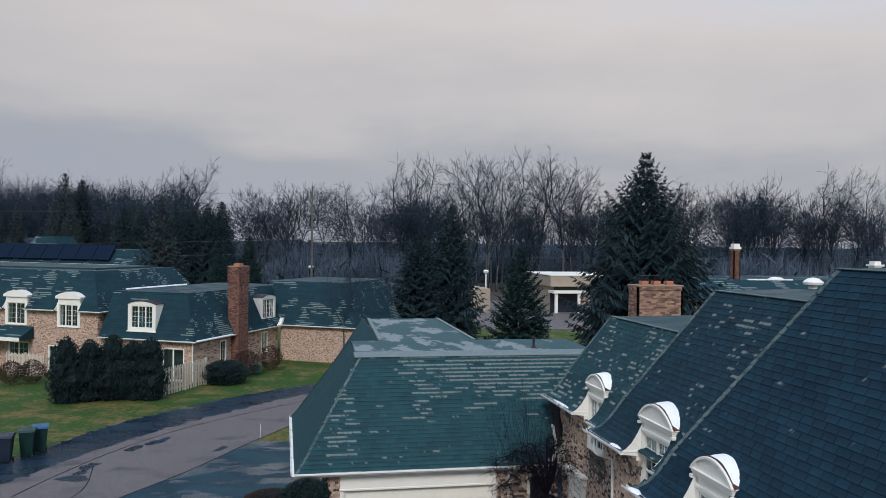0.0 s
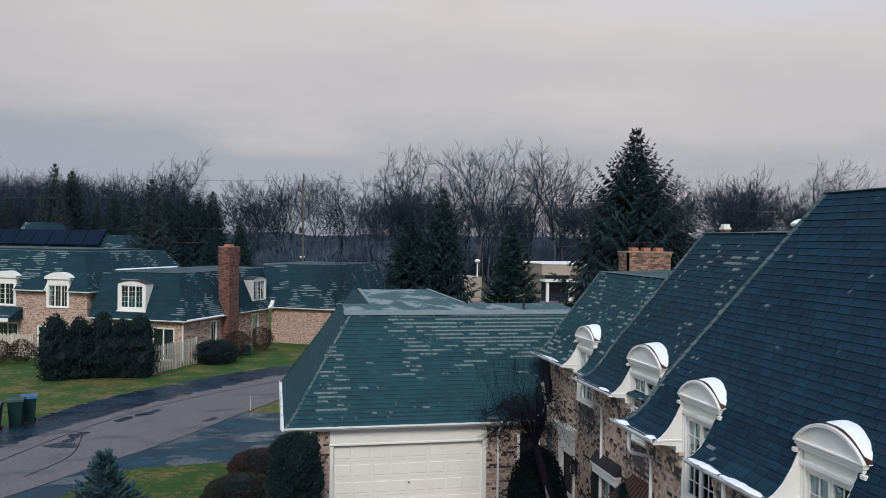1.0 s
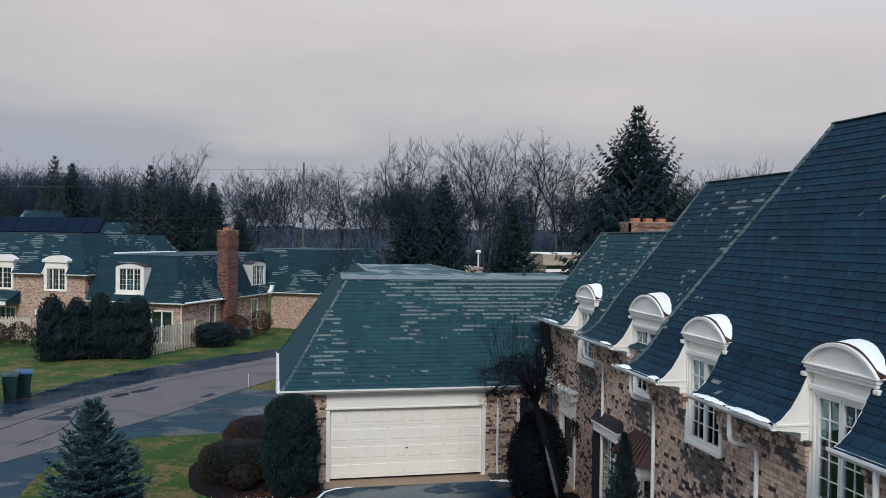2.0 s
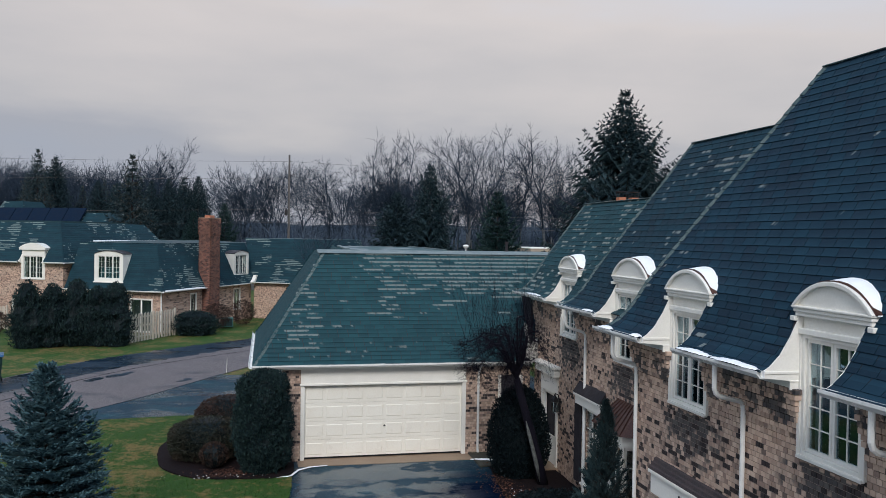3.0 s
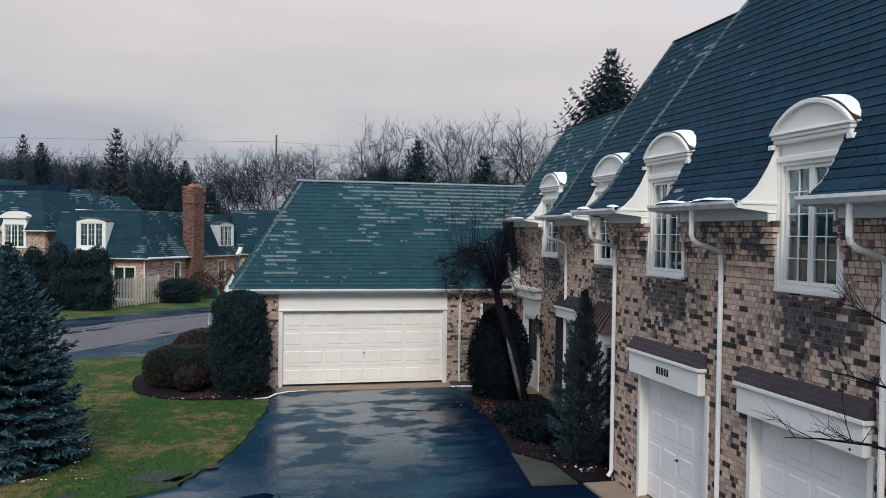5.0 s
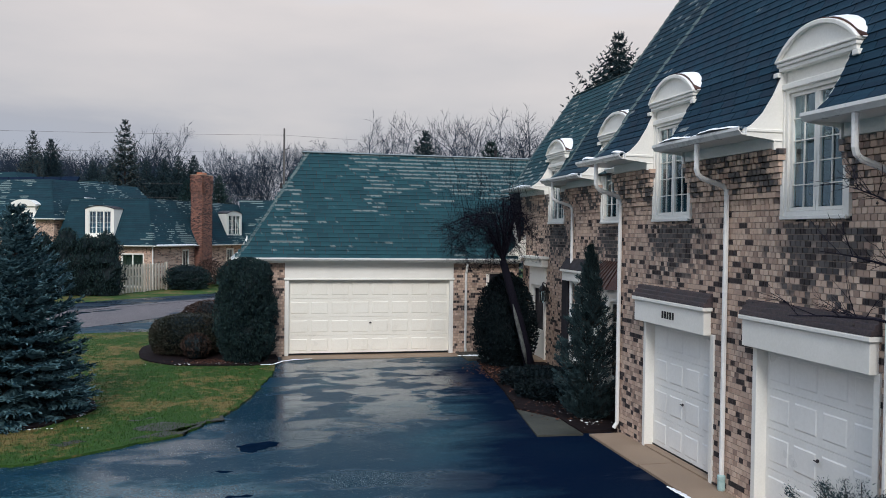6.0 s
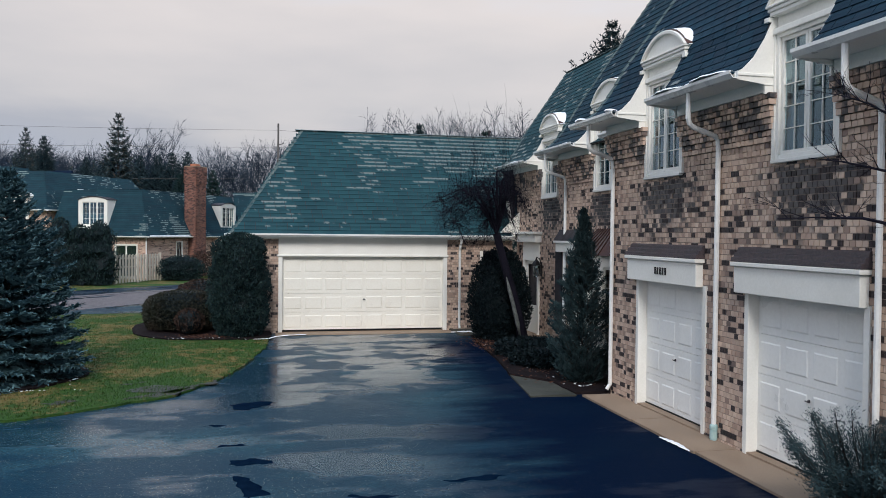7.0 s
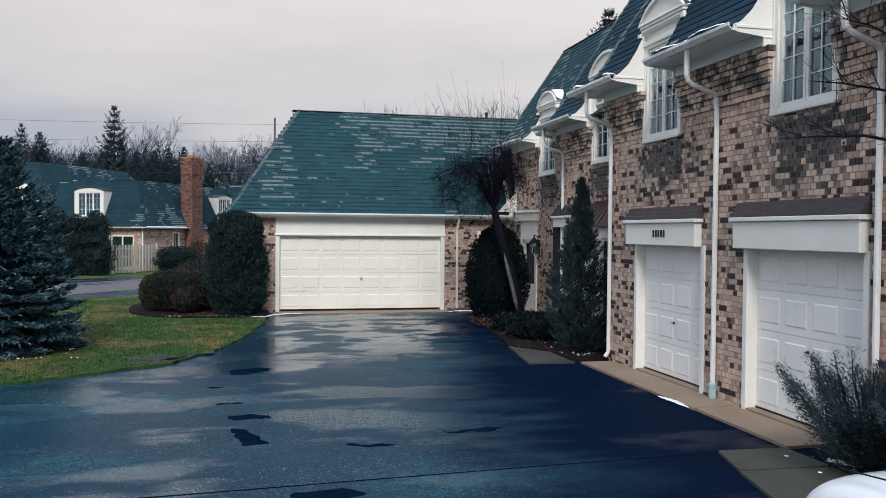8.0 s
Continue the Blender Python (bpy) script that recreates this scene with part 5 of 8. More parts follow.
groof = part("roof", gs.sheet_kit(), LEAD, gar, "teal shingle roof with long pale worn streaks")
part("shingles", gs.tab_kit(gs.tabs()), SHINGLE_GARAGE, groof, kind="stuff")
gs2 = Slope((0.42, 33.2), (0.42, ge), GP, 1.0, 1.0)
part("side_slope", gs2.sheet_kit(), LEAD, groof)
part("side_shingles", gs2.tab_kit(gs2.tabs()), SHINGLE_PLAIN, groof, kind="stuff")
for c in hip_caps(gs2, 0):
    part("hip_cap", c, SHINGLE_PLAIN, groof)
for c in hip_caps(gs, 0):
    part("hip_cap", c, HIP, groof)
gs3 = Slope((8.98, ge), (11.3, ge), GP[2:], 0.0, 0.0)                    # the stretch behind the row's eave
part("roof_return", gs3.sheet_kit(), LEAD, groof)
part("return_shingles", gs3.tab_kit(gs3.tabs()), SHINGLE_GARAGE, groof, kind="stuff")
ytop = ge + 2.12
k = Kit().add([(2.48, ytop - 0.04, 6.21), (11.3, ytop - 0.04, 6.21), (11.3, 31.1, 6.25), (2.60, 31.1, 6.25)], [(0, 1, 2, 3)])
k.add([(3.72, 31.1, 6.25), (7.45, 31.1, 6.25), (7.60, 39.9, 6.25), (4.15, 39.9, 6.25)], [(0, 1, 2, 3)])
part("roof_deck", k, DECK, groof, "flat teal roof deck with pale flaked patches")
RS = Slope((9.75, 31.0), (9.75, 40.2), [(0.0, 2.92), (2.15, 6.24)], 0.0, 0.0)
LS = Slope((1.75, 40.2), (1.62, 31.0), [(0.0, 2.92), (2.15, 6.24)], 0.0, 0.0)
BS = Slope((11.3, 33.2), (0.42, 33.2), GP, 0.0, 1.0)
for s in (RS, LS, BS):
    part("back_slope", s.sheet_kit(), LEAD, groof)
    part("back_shingles", s.tab_kit(s.tabs()), SHINGLE_PLAIN, groof, kind="stuff")
part("wing_wall", Kit().box(2.1, 9.3, 33.3, 40.1, -0.5, 2.95), FAR_BRICK, gar)
EDGE = plain("pale_edge_metal", (0.10, 0.145, 0.152), (0.16, 0.205, 0.212), 3, 30, 0.5, spec=0.3)
k = Kit().prism([(ytop - 0.05, 6.19), (ytop - 0.07, 6.195), (ytop - 0.06, 6.212), (ytop + 0.62, 6.30), (ytop + 0.62, 6.22), (ytop + 0.01, 6.20)], lambda p, q, s: (s, p, q), 2.40, 11.3)
part("edge_metal", k, EDGE, groof, "pale grey-green metal edge along the roof's break")
k = Kit().prism([(-0.05, 6.20), (0.10, 6.20), (0.10, 6.29), (-0.05, 6.29)], lambda p, q, s: (3.72 + p + (s - 31.1) * 0.0488, s, q), 31.1, 39.9)
k.prism([(-0.05, 6.20), (0.10, 6.20), (0.10, 6.29), (-0.05, 6.29)], lambda p, q, s: (7.45 + p + (s - 31.1) * 0.017, s, q), 31.1, 39.9)
part("edge_metal", k, EDGE, groof)
part("vent_pipe", Kit().lathe([(0.10, 0), (0.07, 0.05), (0.05, 0.12), (0.05, 0.34), (0.07, 0.34), (0.07, 0.40)], 10, pose(9.2, ytop + 1.6, 6.23)), LEAD, groof, "dark roof vent pipe")
part("gutter", gutter_kit(GM @ Matrix.Translation((0, -0.27, 0)), 0.40, 8.9, 2.93), WHITE_METAL, gar, "white aluminium gutter")
part("fascia", Kit().box(0.42, 8.9, -0.26, -0.23, 2.78, 2.95, GM), WHITE, gar)
part("soffit", Kit().box(0.42, 8.9, -0.23, 0.0, 2.80, 2.83, GM), WHITE, gar)
mg = pose(0.42, 0, 0, 0, 0, -90)
part("gutter", gutter_kit(mg, -33.4, -ge, 2.93), WHITE_METAL, gar, "white aluminium gutter")
part("soffit", Kit().box(0.44, 1.30, 24.97, 33.4, 2.80, 2.83), WHITE, gar)
part("end_cheek", Kit().prism([(24.80, 2.93), (25.0, 3.15), (25.25, 3.55), (25.5, 4.0), (25.62, 4.05), (25.62, 2.8), (24.9, 2.8)], lambda p, q, s: (s, p, q), 8.90, 8.97), WHITE, gar, "white flared board at the roof's end")
# dark board put where the gap under the eave lies in shade
part("shadow_wall", Kit().box(8.99, 9.05, 25.16, 27.2, 2.9, 5.0), DARK_WOOD_AND_SHADE, gar, "dark board standing in for shade between garage roof and house")
part("end_board", Kit().prism([(8.5, 3.03), (9.12, 3.03), (9.12, 3.66)], lambda p, q, s: (p, s, q), 24.86, 24.90), WHITE, gar, "white triangular board at the eave's end")
# ---- the neighbouring house across the lane ----
LM = pose(-6.35, 61.0, 0, 0, 0, -28)


def lp(x, y):
    p = LM @ Vector((x, y, 0))
    return (p.x, p.y)


def far_roof(parent, faces, label="teal-green mansard roof with worn streaks"):
    """Slopes of a far mansard; each face: (a, b, profile, k0, k1), in the house's own plan."""
    k, t = Kit(), Kit()
    for a, b, prof, k0, k1, *gaps in faces:
        s = Slope(lp(*a), lp(*b), prof, k0, k1, gaps[0] if gaps else ())
        q = s.sheet_kit()
        k.add(q.v, q.f)
        q = s.tab_kit(s.tabs(0.17, 1.2))
        t.add(q.v, q.f)
    r = part("roof", k, LEAD, parent, label)
    part("shingles", t, SHINGLE_FAR, r, kind="stuff")
    return r


def box_dormer(parent, m, w, z0, z1, depth, sashes=3, cols=2, rows=4):
    """A dormer that stands on a mansard slope: white front with an arched head, tapering cheeks, low roof."""
    h = z1 - z0
    k = Kit()
    top = [(x, z1 - 0.22 + z) for x, z in arch(w, 0.22, 10)]
    k.prism([(0, z0), (0.22, z0)] + [(0.22, z1 - 0.30), (0, z1 - 0.22)], lambda p, q, s: (p, s, q), -0.02, 0.06, m)
    k.prism([(w - 0.22, z0), (w, z0), (w, z1 - 0.22), (w - 0.22, z1 - 0.30)], lambda p, q, s: (p, s, q), -0.02, 0.06, m)
    k.prism([(0, z1 - 0.22), (0.22, z1 - 0.30), (w - 0.22, z1 - 0.30), (w, z1 - 0.22)] + [(x, z) for x, z in reversed(top)][1:-1], lambda p, q, s: (p, s, q), -0.02, 0.06, m)
    k.box(0.22, w - 0.22, -0.02, 0.06, z0, z0 + 0.16, m)
    d = part("dormer", k, WHITE, parent, "white box dormer with an arched head")
    for x in (0.0, w - 0.04):
        part("cheek", Kit().prism([(0.06, z0), (0.06, z1 - 0.2), (depth, z1 - 0.2)], lambda p, q, s: (s, p, q), x, x + 0.04, m), WHITE, d)
    cap = [(x - 0.05, z1 - 0.20 + z) for x, z in arch(w + 0.1, 0.25, 10)] + [(x - 0.03, z1 - 0.23 + z) for x, z in reversed(arch(w + 0.06, 0.24, 10))]
    part("dormer_roof", Kit().prism(cap, lambda p, q, s: (p, s, q), -0.08, depth + 0.2, m), LEAD, d, "dark low dormer roof")
    window_part(d, m @ Matrix.Translation((0.22, 0.02, z0 + 0.16)), w - 0.44, h - 0.46, cols, rows, sashes, sill=False)
    part("sill", Kit().box(-0.05, w + 0.05, -0.10, 0.06, z0 - 0.08, z0, m), WHITE, d)
    # dark board in place of the unlit inside
    part("dark_room", Kit().box(0.05, w - 0.05, 0.5, 0.53, z0, z1 - 0.25, m), DARK_WOOD_AND_SHADE, d)
    return d


def far_wall(parent, u0, u1, z1, holes, m, z0=-0.7):
    return part("wall", wall_kit(u0, u1, z0, z1, holes, 0.25, m), FAR_BRICK, parent, "tan brick wall")


nb = thing("brick_house", (-9, 66, -0.5), "long tan brick house with a teal mansard roof across the lane", "house")
# two-storey wing
m1 = LM @ Matrix.Translation((0, 0.35, 0))
H1 = [(-13.35, -12.1, -0.35, 1.65), (-12.33, -10.49, 3.13, 4.5), (-17.43, -15.39, 3.13, 4.5), (-17.2, -15.2, 0.6, 1.8), (-20.6, -19.4, 3.13, 4.4)]
# past -30 added out of view, so dormer panes mirror brick, not lawn
far_wall(nb, -62, -8.75, 4.38, H1, m1)
part("side_wall", Kit().box(-9.0, -8.75, 0.6, 14, -0.7, 4.38, LM).box(-62, -8.75, 14, 14.25, -0.7, 4.38, LM).box(-62, -61.75, 0.6, 14, -0.7, 4.38, LM), FAR_BRICK, nb)
P1 = [(0, 4.40), (0.2, 4.62), (0.42, 5.0), (2.1, 7.40)]
far_roof(nb, [((-62.4, 0), (-8.4, 0), P1, 1.0, 1.0, [(49.85, 52.1, 5.05), (44.8, 47.05, 5.05)]), ((-8.4, 0), (-8.4, 14.4), P1, 1.0, 1.0)])
part("roof_deck", Kit().box(-60.3, -10.5, 2.1, 12.3, 7.36, 7.42, LM).box(-60.3, -12.0, 4.0, 12.0, 7.42, 7.55, LM), DECK_DARK, nb, "dark roof deck")
for a, b in ((-62.4, -17.6), (-15.35, -12.55), (-10.3, -8.4)):
    part("gutter", gutter_kit(LM, a, b, 4.42), WHITE_METAL, nb)
part("gutter", gutter_kit(LM @ pose(-8.4, 0, 0, 0, 0, 90), 0.0, 5.0, 4.42), WHITE_METAL, nb)
for x0, w in ((-12.55, 2.25), (-17.6, 2.25)):
    m = m1 @ Matrix.Translation((x0, 0, 0))
    k = Kit().box(0.1, w - 0.1, -0.02, 0.5, 4.9, 5.3, m).box(0.05, 0.22, -0.05, 0.3, 3.1, 4.9, m).box(w - 0.22, w - 0.05, -0.05, 0.3, 3.1, 4.9, m)
    d = part("dormer", k, WHITE, nb, "white wall dormer with an arched top")
    part("cornice", Kit().box(-0.05, w + 0.05, -0.15, 0.4, 5.3, 5.44, m), WHITE, d)
    part("arch", Kit().prism([(x - 0.1, 5.44 + z) for x, z in arch(w + 0.2, 0.38)], lambda p, q, s: (p, s, q), -0.15, 0.9, m), WHITE, d)
    for x in (0.0, w - 0.04):
        part("cheek", Kit().prism([(-0.33, 4.44), (-0.12, 4.66), (0.1, 5.05), (0.25, 5.3), (0.4, 5.3), (0.4, 4.3), (-0.1, 4.3)], lambda p, q, s: (s, p, q), x, x + 0.05, m), WHITE, d)
    window_part(d, m @ Matrix.Translation((0.2, -0.02, 3.13)), w - 0.4, 1.77, 2, 4, 2 if x0 < -15 else 3)
    # dark board for the unlit inside, as behind this house's other windows
    part("dark_room", Kit().box(0, w, 0.7, 0.75, 2.9, 5.0, m), DARK_WOOD_AND_SHADE, d)
window_part(nb, m1 @ Matrix.Translation((-13.35, 0, -0.35)), 1.25, 2.0, 2, 4, 1)
part("dark_room", Kit().box(-13.6, -11.9, 0.7, 0.75, -0.5, 2, m1), CURTAIN, nb, "pale blind behind the window")
k = Kit().prism([(-1.5, 2.1), (-1.5, 2.25), (0.0, 3.0), (0.0, 2.1)], lambda p, q, s: (s, p, q), -30, -14.75, m1)
part("porch_roof", k, SHINGLE_FAR, nb, "small teal porch roof")
part("porch_fascia", Kit().box(-30, -14.7, -1.56, -1.5, 2.0, 2.28, m1), WHITE, nb)
window_part(nb, m1 @ Matrix.Translation((-17.2, 0, 0.6)), 2.0, 1.2, 2, 2, 2)
part("dark_room", Kit().box(-17.4, -15, 0.7, 0.75, 0.4, 2, m1), DARK_WOOD_AND_SHADE, nb)
# low wing with the chimney
H3 = [(-2.95, -1.05, -0.45, 1.97), (-5.85, -5.1, 1.35, 2.1)]
m3 = LM @ Matrix.Translation((0, 0.35, 0))
far_wall(nb, -8.74, -0.35, 2.5, H3, m3)
mr = LM @ pose(-0.35, 0, 0, 0, 0, 90)
far_wall(nb, 0.36, 13.2, 2.5, [(4.0, 4.85, 0.4, 2.2), (10.3, 11.4, 0.4, 2.2)], mr)
P3 = [(0, 2.52), (0.15, 2.72), (0.3, 3.0), (1.75, 5.95)]
far_roof(nb, [((-8.4, 0), (0, 0), P3, 0.0, 1.0), ((0, 0), (0, 14.5), P3, 1.0, 0.0)])
k = Kit().add([LM @ Vector(p) for p in ((-8.45, 1.7, 5.94), (-1.72, 1.7, 5.94), (-1.72, 16, 5.94), (-8.45, 16, 5.94), (-5.5, 5, 6.12), (-5.5, 14, 6.12))],
              [(0, 1, 4), (1, 2, 5, 4), (2, 3, 5), (3, 0, 4, 5)])
part("roof_deck", k, DECK_DARK, nb, "low roof deck")
part("snow_strip", Kit().prism([(-0.08, 0.0), (0.1, 0.0), (0.06, 0.09), (-0.04, 0.10)], lambda p, q, s: (-8.25 + p, s, 5.98 + q), 3.0, 11.0, LM), SNOW, nb, "thin line of snow along the roof step")
part("gutter", gutter_kit(LM, -8.4, 0.1, 2.55), WHITE_METAL, nb)
part("gutter", gutter_kit(LM @ pose(0, 0, 0, 0, 0, 90), 0.0, 5.6, 2.55), WHITE_METAL, nb)
part("gutter", gutter_kit(LM @ pose(0, 0, 0, 0, 0, 90), 7.05, 13.2, 2.55), WHITE_METAL, nb)
part("gutter_snow", Kit().prism([(0.02, 0.0), (-0.12, 0.0), (-0.10, 0.06), (0.0, 0.07)], lambda p, q, s: (s, p, 2.55 + q), 0.3, 5.2, LM @ pose(0, 0, 0, 0, 0, 90)), SNOW, nb)
box_dormer(nb, LM @ Matrix.Translation((-6.0, 0.35, 0)), 2.45, 3.12, 5.35, 1.25)
box_dormer(nb, LM @ pose(-0.45, 10.5, 0, 0, 0, 90), 2.4, 3.12, 5.30, 1.2)
window_part(nb, m3 @ Matrix.Translation((-2.95, 0, -0.45)), 1.9, 2.42, 1, 1, 2, sill=False)
part("dark_room", Kit().box(-3.1, -0.9, 0.7, 0.75, -0.5, 2.2, m3), DARK_WOOD_AND_SHADE, nb)
window_part(nb, m3 @ Matrix.Translation((-5.85, 0, 1.35)), 0.75, 0.75, 1, 1, 1)
part("dark_room", Kit().box(-6.1, -4.9, 0.7, 0.75, 1.1, 2.3, m3), DARK_WOOD_AND_SHADE, nb)
for y in (4.0, 10.3):
    window_part(nb, mr @ Matrix.Translation((y, 0, 0.4)), 0.85 if y < 5 else 1.1, 1.8, 2, 1, 1)
    part("dark_room", Kit().box(y - 0.2, y + 1.3, 0.6, 0.65, 0.2, 2.3, mr), DARK_WOOD_AND_SHADE, nb)
part("downspout", Kit().tube([LM @ Vector(p) for p in ((-0.25, 0.2, 2.45), (-0.3, 0.28, 2.2), (-0.3, 0.3, -0.4))], 0.05, 6), WHITE_METAL, nb)


def brick_stack(name, parent, m, x0, x1, y0, y1, z0, z1, mat, label, cap=True, band=None, laid=None):
    """A chimney of single bricks laid round a core."""
    core = part(name, Kit().box(x0 + 0.015, x1 - 0.015, y0 + 0.015, y1 - 0.015, z0, z1, m), MORTAR, parent, label)
    k = Kit()
    row, z = 0, z0 if laid is None else laid
    while z < z1 - 0.05:
        o = 0.05 if band and band[0] < z < band[1] else (0.03 if z > z1 - 0.22 else 0.0)
        for a, b, horiz, yy in ((x0 - o, x1 + o, True, y0 - o), (y0 - o, y1 + o, False, x1 + o), (y0 - o, y1 + o, False, x0 - o), (x0 - o, x1 + o, True, y1 + o)):
            u = a - (0.11 if row % 2 else 0)
            while u < b:
                p, q = max(u, a), min(u + 0.203, b)
                u += 0.213
                if q - p < 0.03:
                    continue
                s = 0.09
                if horiz:
                    k.box(p, q, *((yy, yy + s) if yy == y0 - o else (yy - s, yy)), z, z + 0.068, m)
                else:
                    k.box(*((yy - s, yy) if yy == x1 + o else (yy, yy + s)), p, q, z, z + 0.068, m)
        z += 0.078
        row += 1
    part("brickwork", k, mat, core, kind="stuff")
    if cap:
        part("crown", Kit().box(x0 - 0.03, x1 + 0.03, y0 - 0.03, y1 + 0.03, z1 - 0.01, z1 + 0.06, m), CONCRETE, core, bevel=0.02)
    return core


ch = brick_stack("chimney", nb, LM, -0.70, 0.36, 5.6, 6.95, -0.6, 7.9, CHIM_RED, "tall red brick chimney with a wider band near its top", band=(6.65, 7.9))
part("flue", Kit().box(-0.45, 0.05, 6.0, 6.6, 7.9, 8.15, LM), CLAY, ch)
# garage wing of the neighbouring house
mg2 = LM @ Matrix.Translation((0, 13.2, 0))
far_wall(nb, -0.05, 7.05, 2.55, [], mg2)
P4 = [(0, 2.58), (0.2, 2.8), (0.4, 3.15), (1.95, 6.35)]
far_roof(nb, [((-0.1, 12.9), (7.4, 12.9), P4, -0.9, 1.0), ((7.4, 12.9), (7.4, 24), P4, 1.0, 0.0)])
part("roof_deck", Kit().box(-2.0, 5.45, 14.85, 24, 6.3, 6.36, LM), DECK_DARK, nb)
part("gutter", gutter_kit(LM @ Matrix.Translation((0, 12.9, 0)), 0.2, 7.4, 2.62), WHITE_METAL, nb)
part("end_cheek", Kit().prism([(12.5, 2.6), (12.75, 2.75), (12.95, 2.95), (13.1, 3.2), (13.4, 3.2), (13.4, 2.5), (12.6, 2.5)], lambda p, q, s: (s, p, q), -0.08, 0.25, LM), WHITE, nb)

# ---- another row farther back, with dark panels on its roof ----
bk = thing("brick_house", (-26, 88, -0.5), "farther brick house with dark panels on its green mansard roof", "house")
far_wall(bk, -46, -21.9, 6.0, [], LM @ Matrix.Translation((0, 22, 0)))
P5 = [(0, 6.0), (0.4, 6.7), (2.0, 8.7)]
far_roof(bk, [((-46, 21.7), (-21.6, 21.7), P5, 0.0, 1.0), ((-21.6, 21.7), (-21.6, 27), P5, 1.0, 0.0)])
for i in range(9):
    x = -46.5 + i * 2.3
    part("roof_panel", Kit().prism([(22.5, 7.55), (23.75, 9.15), (23.6, 9.25), (22.4, 7.65)], lambda p, q, s: (s, p, q), x, x + 2.22, LM), PANEL_DARK, bk, "dark roof panel")
part("roof_deck", Kit().box(-46, -23.6, 23.7, 27, 8.6, 8.75, LM), DECK_DARK, bk)
part("snow_strip", Kit().box(-42, -23.5, 22.1, 22.25, 7.0, 7.15, LM), SNOW, bk)
part("roof_hip", Kit().add([LM @ Vector(p) for p in ((-41.0, 26.0, 7.9), (-36.2, 26.0, 7.9), (-36.2, 31.0, 7.9), (-41.0, 31.0, 7.9), (-40.0, 27.0, 10.1), (-37.4, 27.0, 10.1), (-37.4, 30.0, 10.1), (-40.0, 30.0, 10.1))],
     [(0, 1, 5, 4), (1, 2, 6, 5), (2, 3, 7, 6), (3, 0, 4, 7), (4, 5, 6, 7)]), SHINGLE_FAR, bk, "small green hipped roof")

# ---- chimneys and roofs behind the row ----
rc = thing("chimney", (16, 32.5, -0.3), "broad tan brick chimney with three clay pots", "chimney")
brick_stack("stack", rc, pose(15.95, 32.6, 0), -1.05, 1.05, -0.5, 0.5, -0.4, 8.33, CHIM_TAN, "tan brick stack", laid=5.6)
for x, lid in ((-0.55, True), (0.02, True), (0.62, False)):
    mm = pose(15.95 + x, 32.6, 8.35)
    part("flue_pot", Kit().box(-0.16, 0.16, -0.16, 0.16, 0, 0.2, mm), CLAY, rc, "orange clay flue pot", bevel=0.015)
    if lid:
        k = Kit().box(-0.19, 0.19, -0.19, 0.19, 0.42, 0.45, mm)
        for sx in (-0.15, 0.15):
            for sy in (-0.15, 0.15):
                k.box(sx - 0.012, sx + 0.012, sy - 0.012, sy + 0.012, 0.2, 0.42, mm)
        part("flue_lid", k, LEAD, rc, "dark metal chimney cap")
hb = thing("brick_house", (30, 60, 0), "distant house with a dark green roof behind the row", "house")
part("wall", Kit().box(28, 70, 55, 66, -0.5, 6.2), FAR_BRICK, hb)
part("roof", Kit().add([(27, 54, 6.2), (71, 54, 6.2), (71, 67, 6.2), (27, 67, 6.2), (29, 56.5, 7.5), (69, 56.5, 7.5), (69, 65, 7.5), (29, 65, 7.5)],
     [(0, 1, 5, 4), (1, 2, 6, 5), (2, 3, 7, 6), (3, 0, 4, 7), (4, 5, 6, 7)]), SHINGLE_FAR, hb, "dark green roof")
brick_stack("chimney", hb, pose(34.75, 57.6, 0), -0.28, 0.28, -0.3, 0.3, 5.0, 9.8, CHIM_RED, "slim red brick chimney")
part("chimney_cap", Kit().box(34.43, 35.07, 57.25, 57.95, 9.87, 10.02).box(34.5, 35.0, 57.35, 57.85, 10.02, 10.28), WHITE, hb, "white metal chimney cap")
part("snow_strip", Kit().box(35.2, 39.0, 56.4, 56.6, 7.48, 7.58), SNOW, hb)
part("skylight", Kit().lathe([(0.7, 0), (0.7, 0.12), (0.5, 0.3), (0.15, 0.38)], 16, pose(38.6, 58, 7.3)), WHITE, hb, "white dome skylight")
part("white_vent", Kit().box(-0.36, 0.36, -0.36, 0.36, -0.1, 1.1, pose(47.6, 58, 7.5)).box(-0.48, 0.48, -0.48, 0.48, 1.1, 1.25, pose(47.6, 58, 7.5)).box(-0.3, 0.3, -0.3, 0.3, 1.25, 1.5, pose(47.6, 58, 7.5)), WHITE, hb, "white boxed roof vent")
part("mushroom_vent", Kit().lathe([(0.10, 0), (0.10, 0.16), (0.22, 0.18), (0.24, 0.24), (0.14, 0.32), (0.03, 0.35)], 14, pose(12.45, 17.0, 9.06)), WHITE, house_b, "round white roof vent")

# ---- flat-roofed office far off, lamp posts, pole and wires ----
of = thing("office_building", (45, 122, -0.5), "low tan flat-roofed office with a dark glazed entrance", "office")
part("wall", Kit().box(40.2, 56, 118.5, 130, -1, 3.5), STONE_TAN, of)
part("fascia", Kit().box(39.8, 56.6, 117.2, 131, 3.5, 5.15), STONE_TAN, of, "tan parapet band", bevel=0.03)
part("parapet_cap", Kit().box(39.7, 56.7, 117.1, 131.1, 5.15, 5.28), WHITE, of, bevel=0.02)
part("window_strip", Kit().box(40.8, 44.6, 118.42, 118.52, 2.92, 3.42), BIN_GREEN, of, "green-tinted window strip")
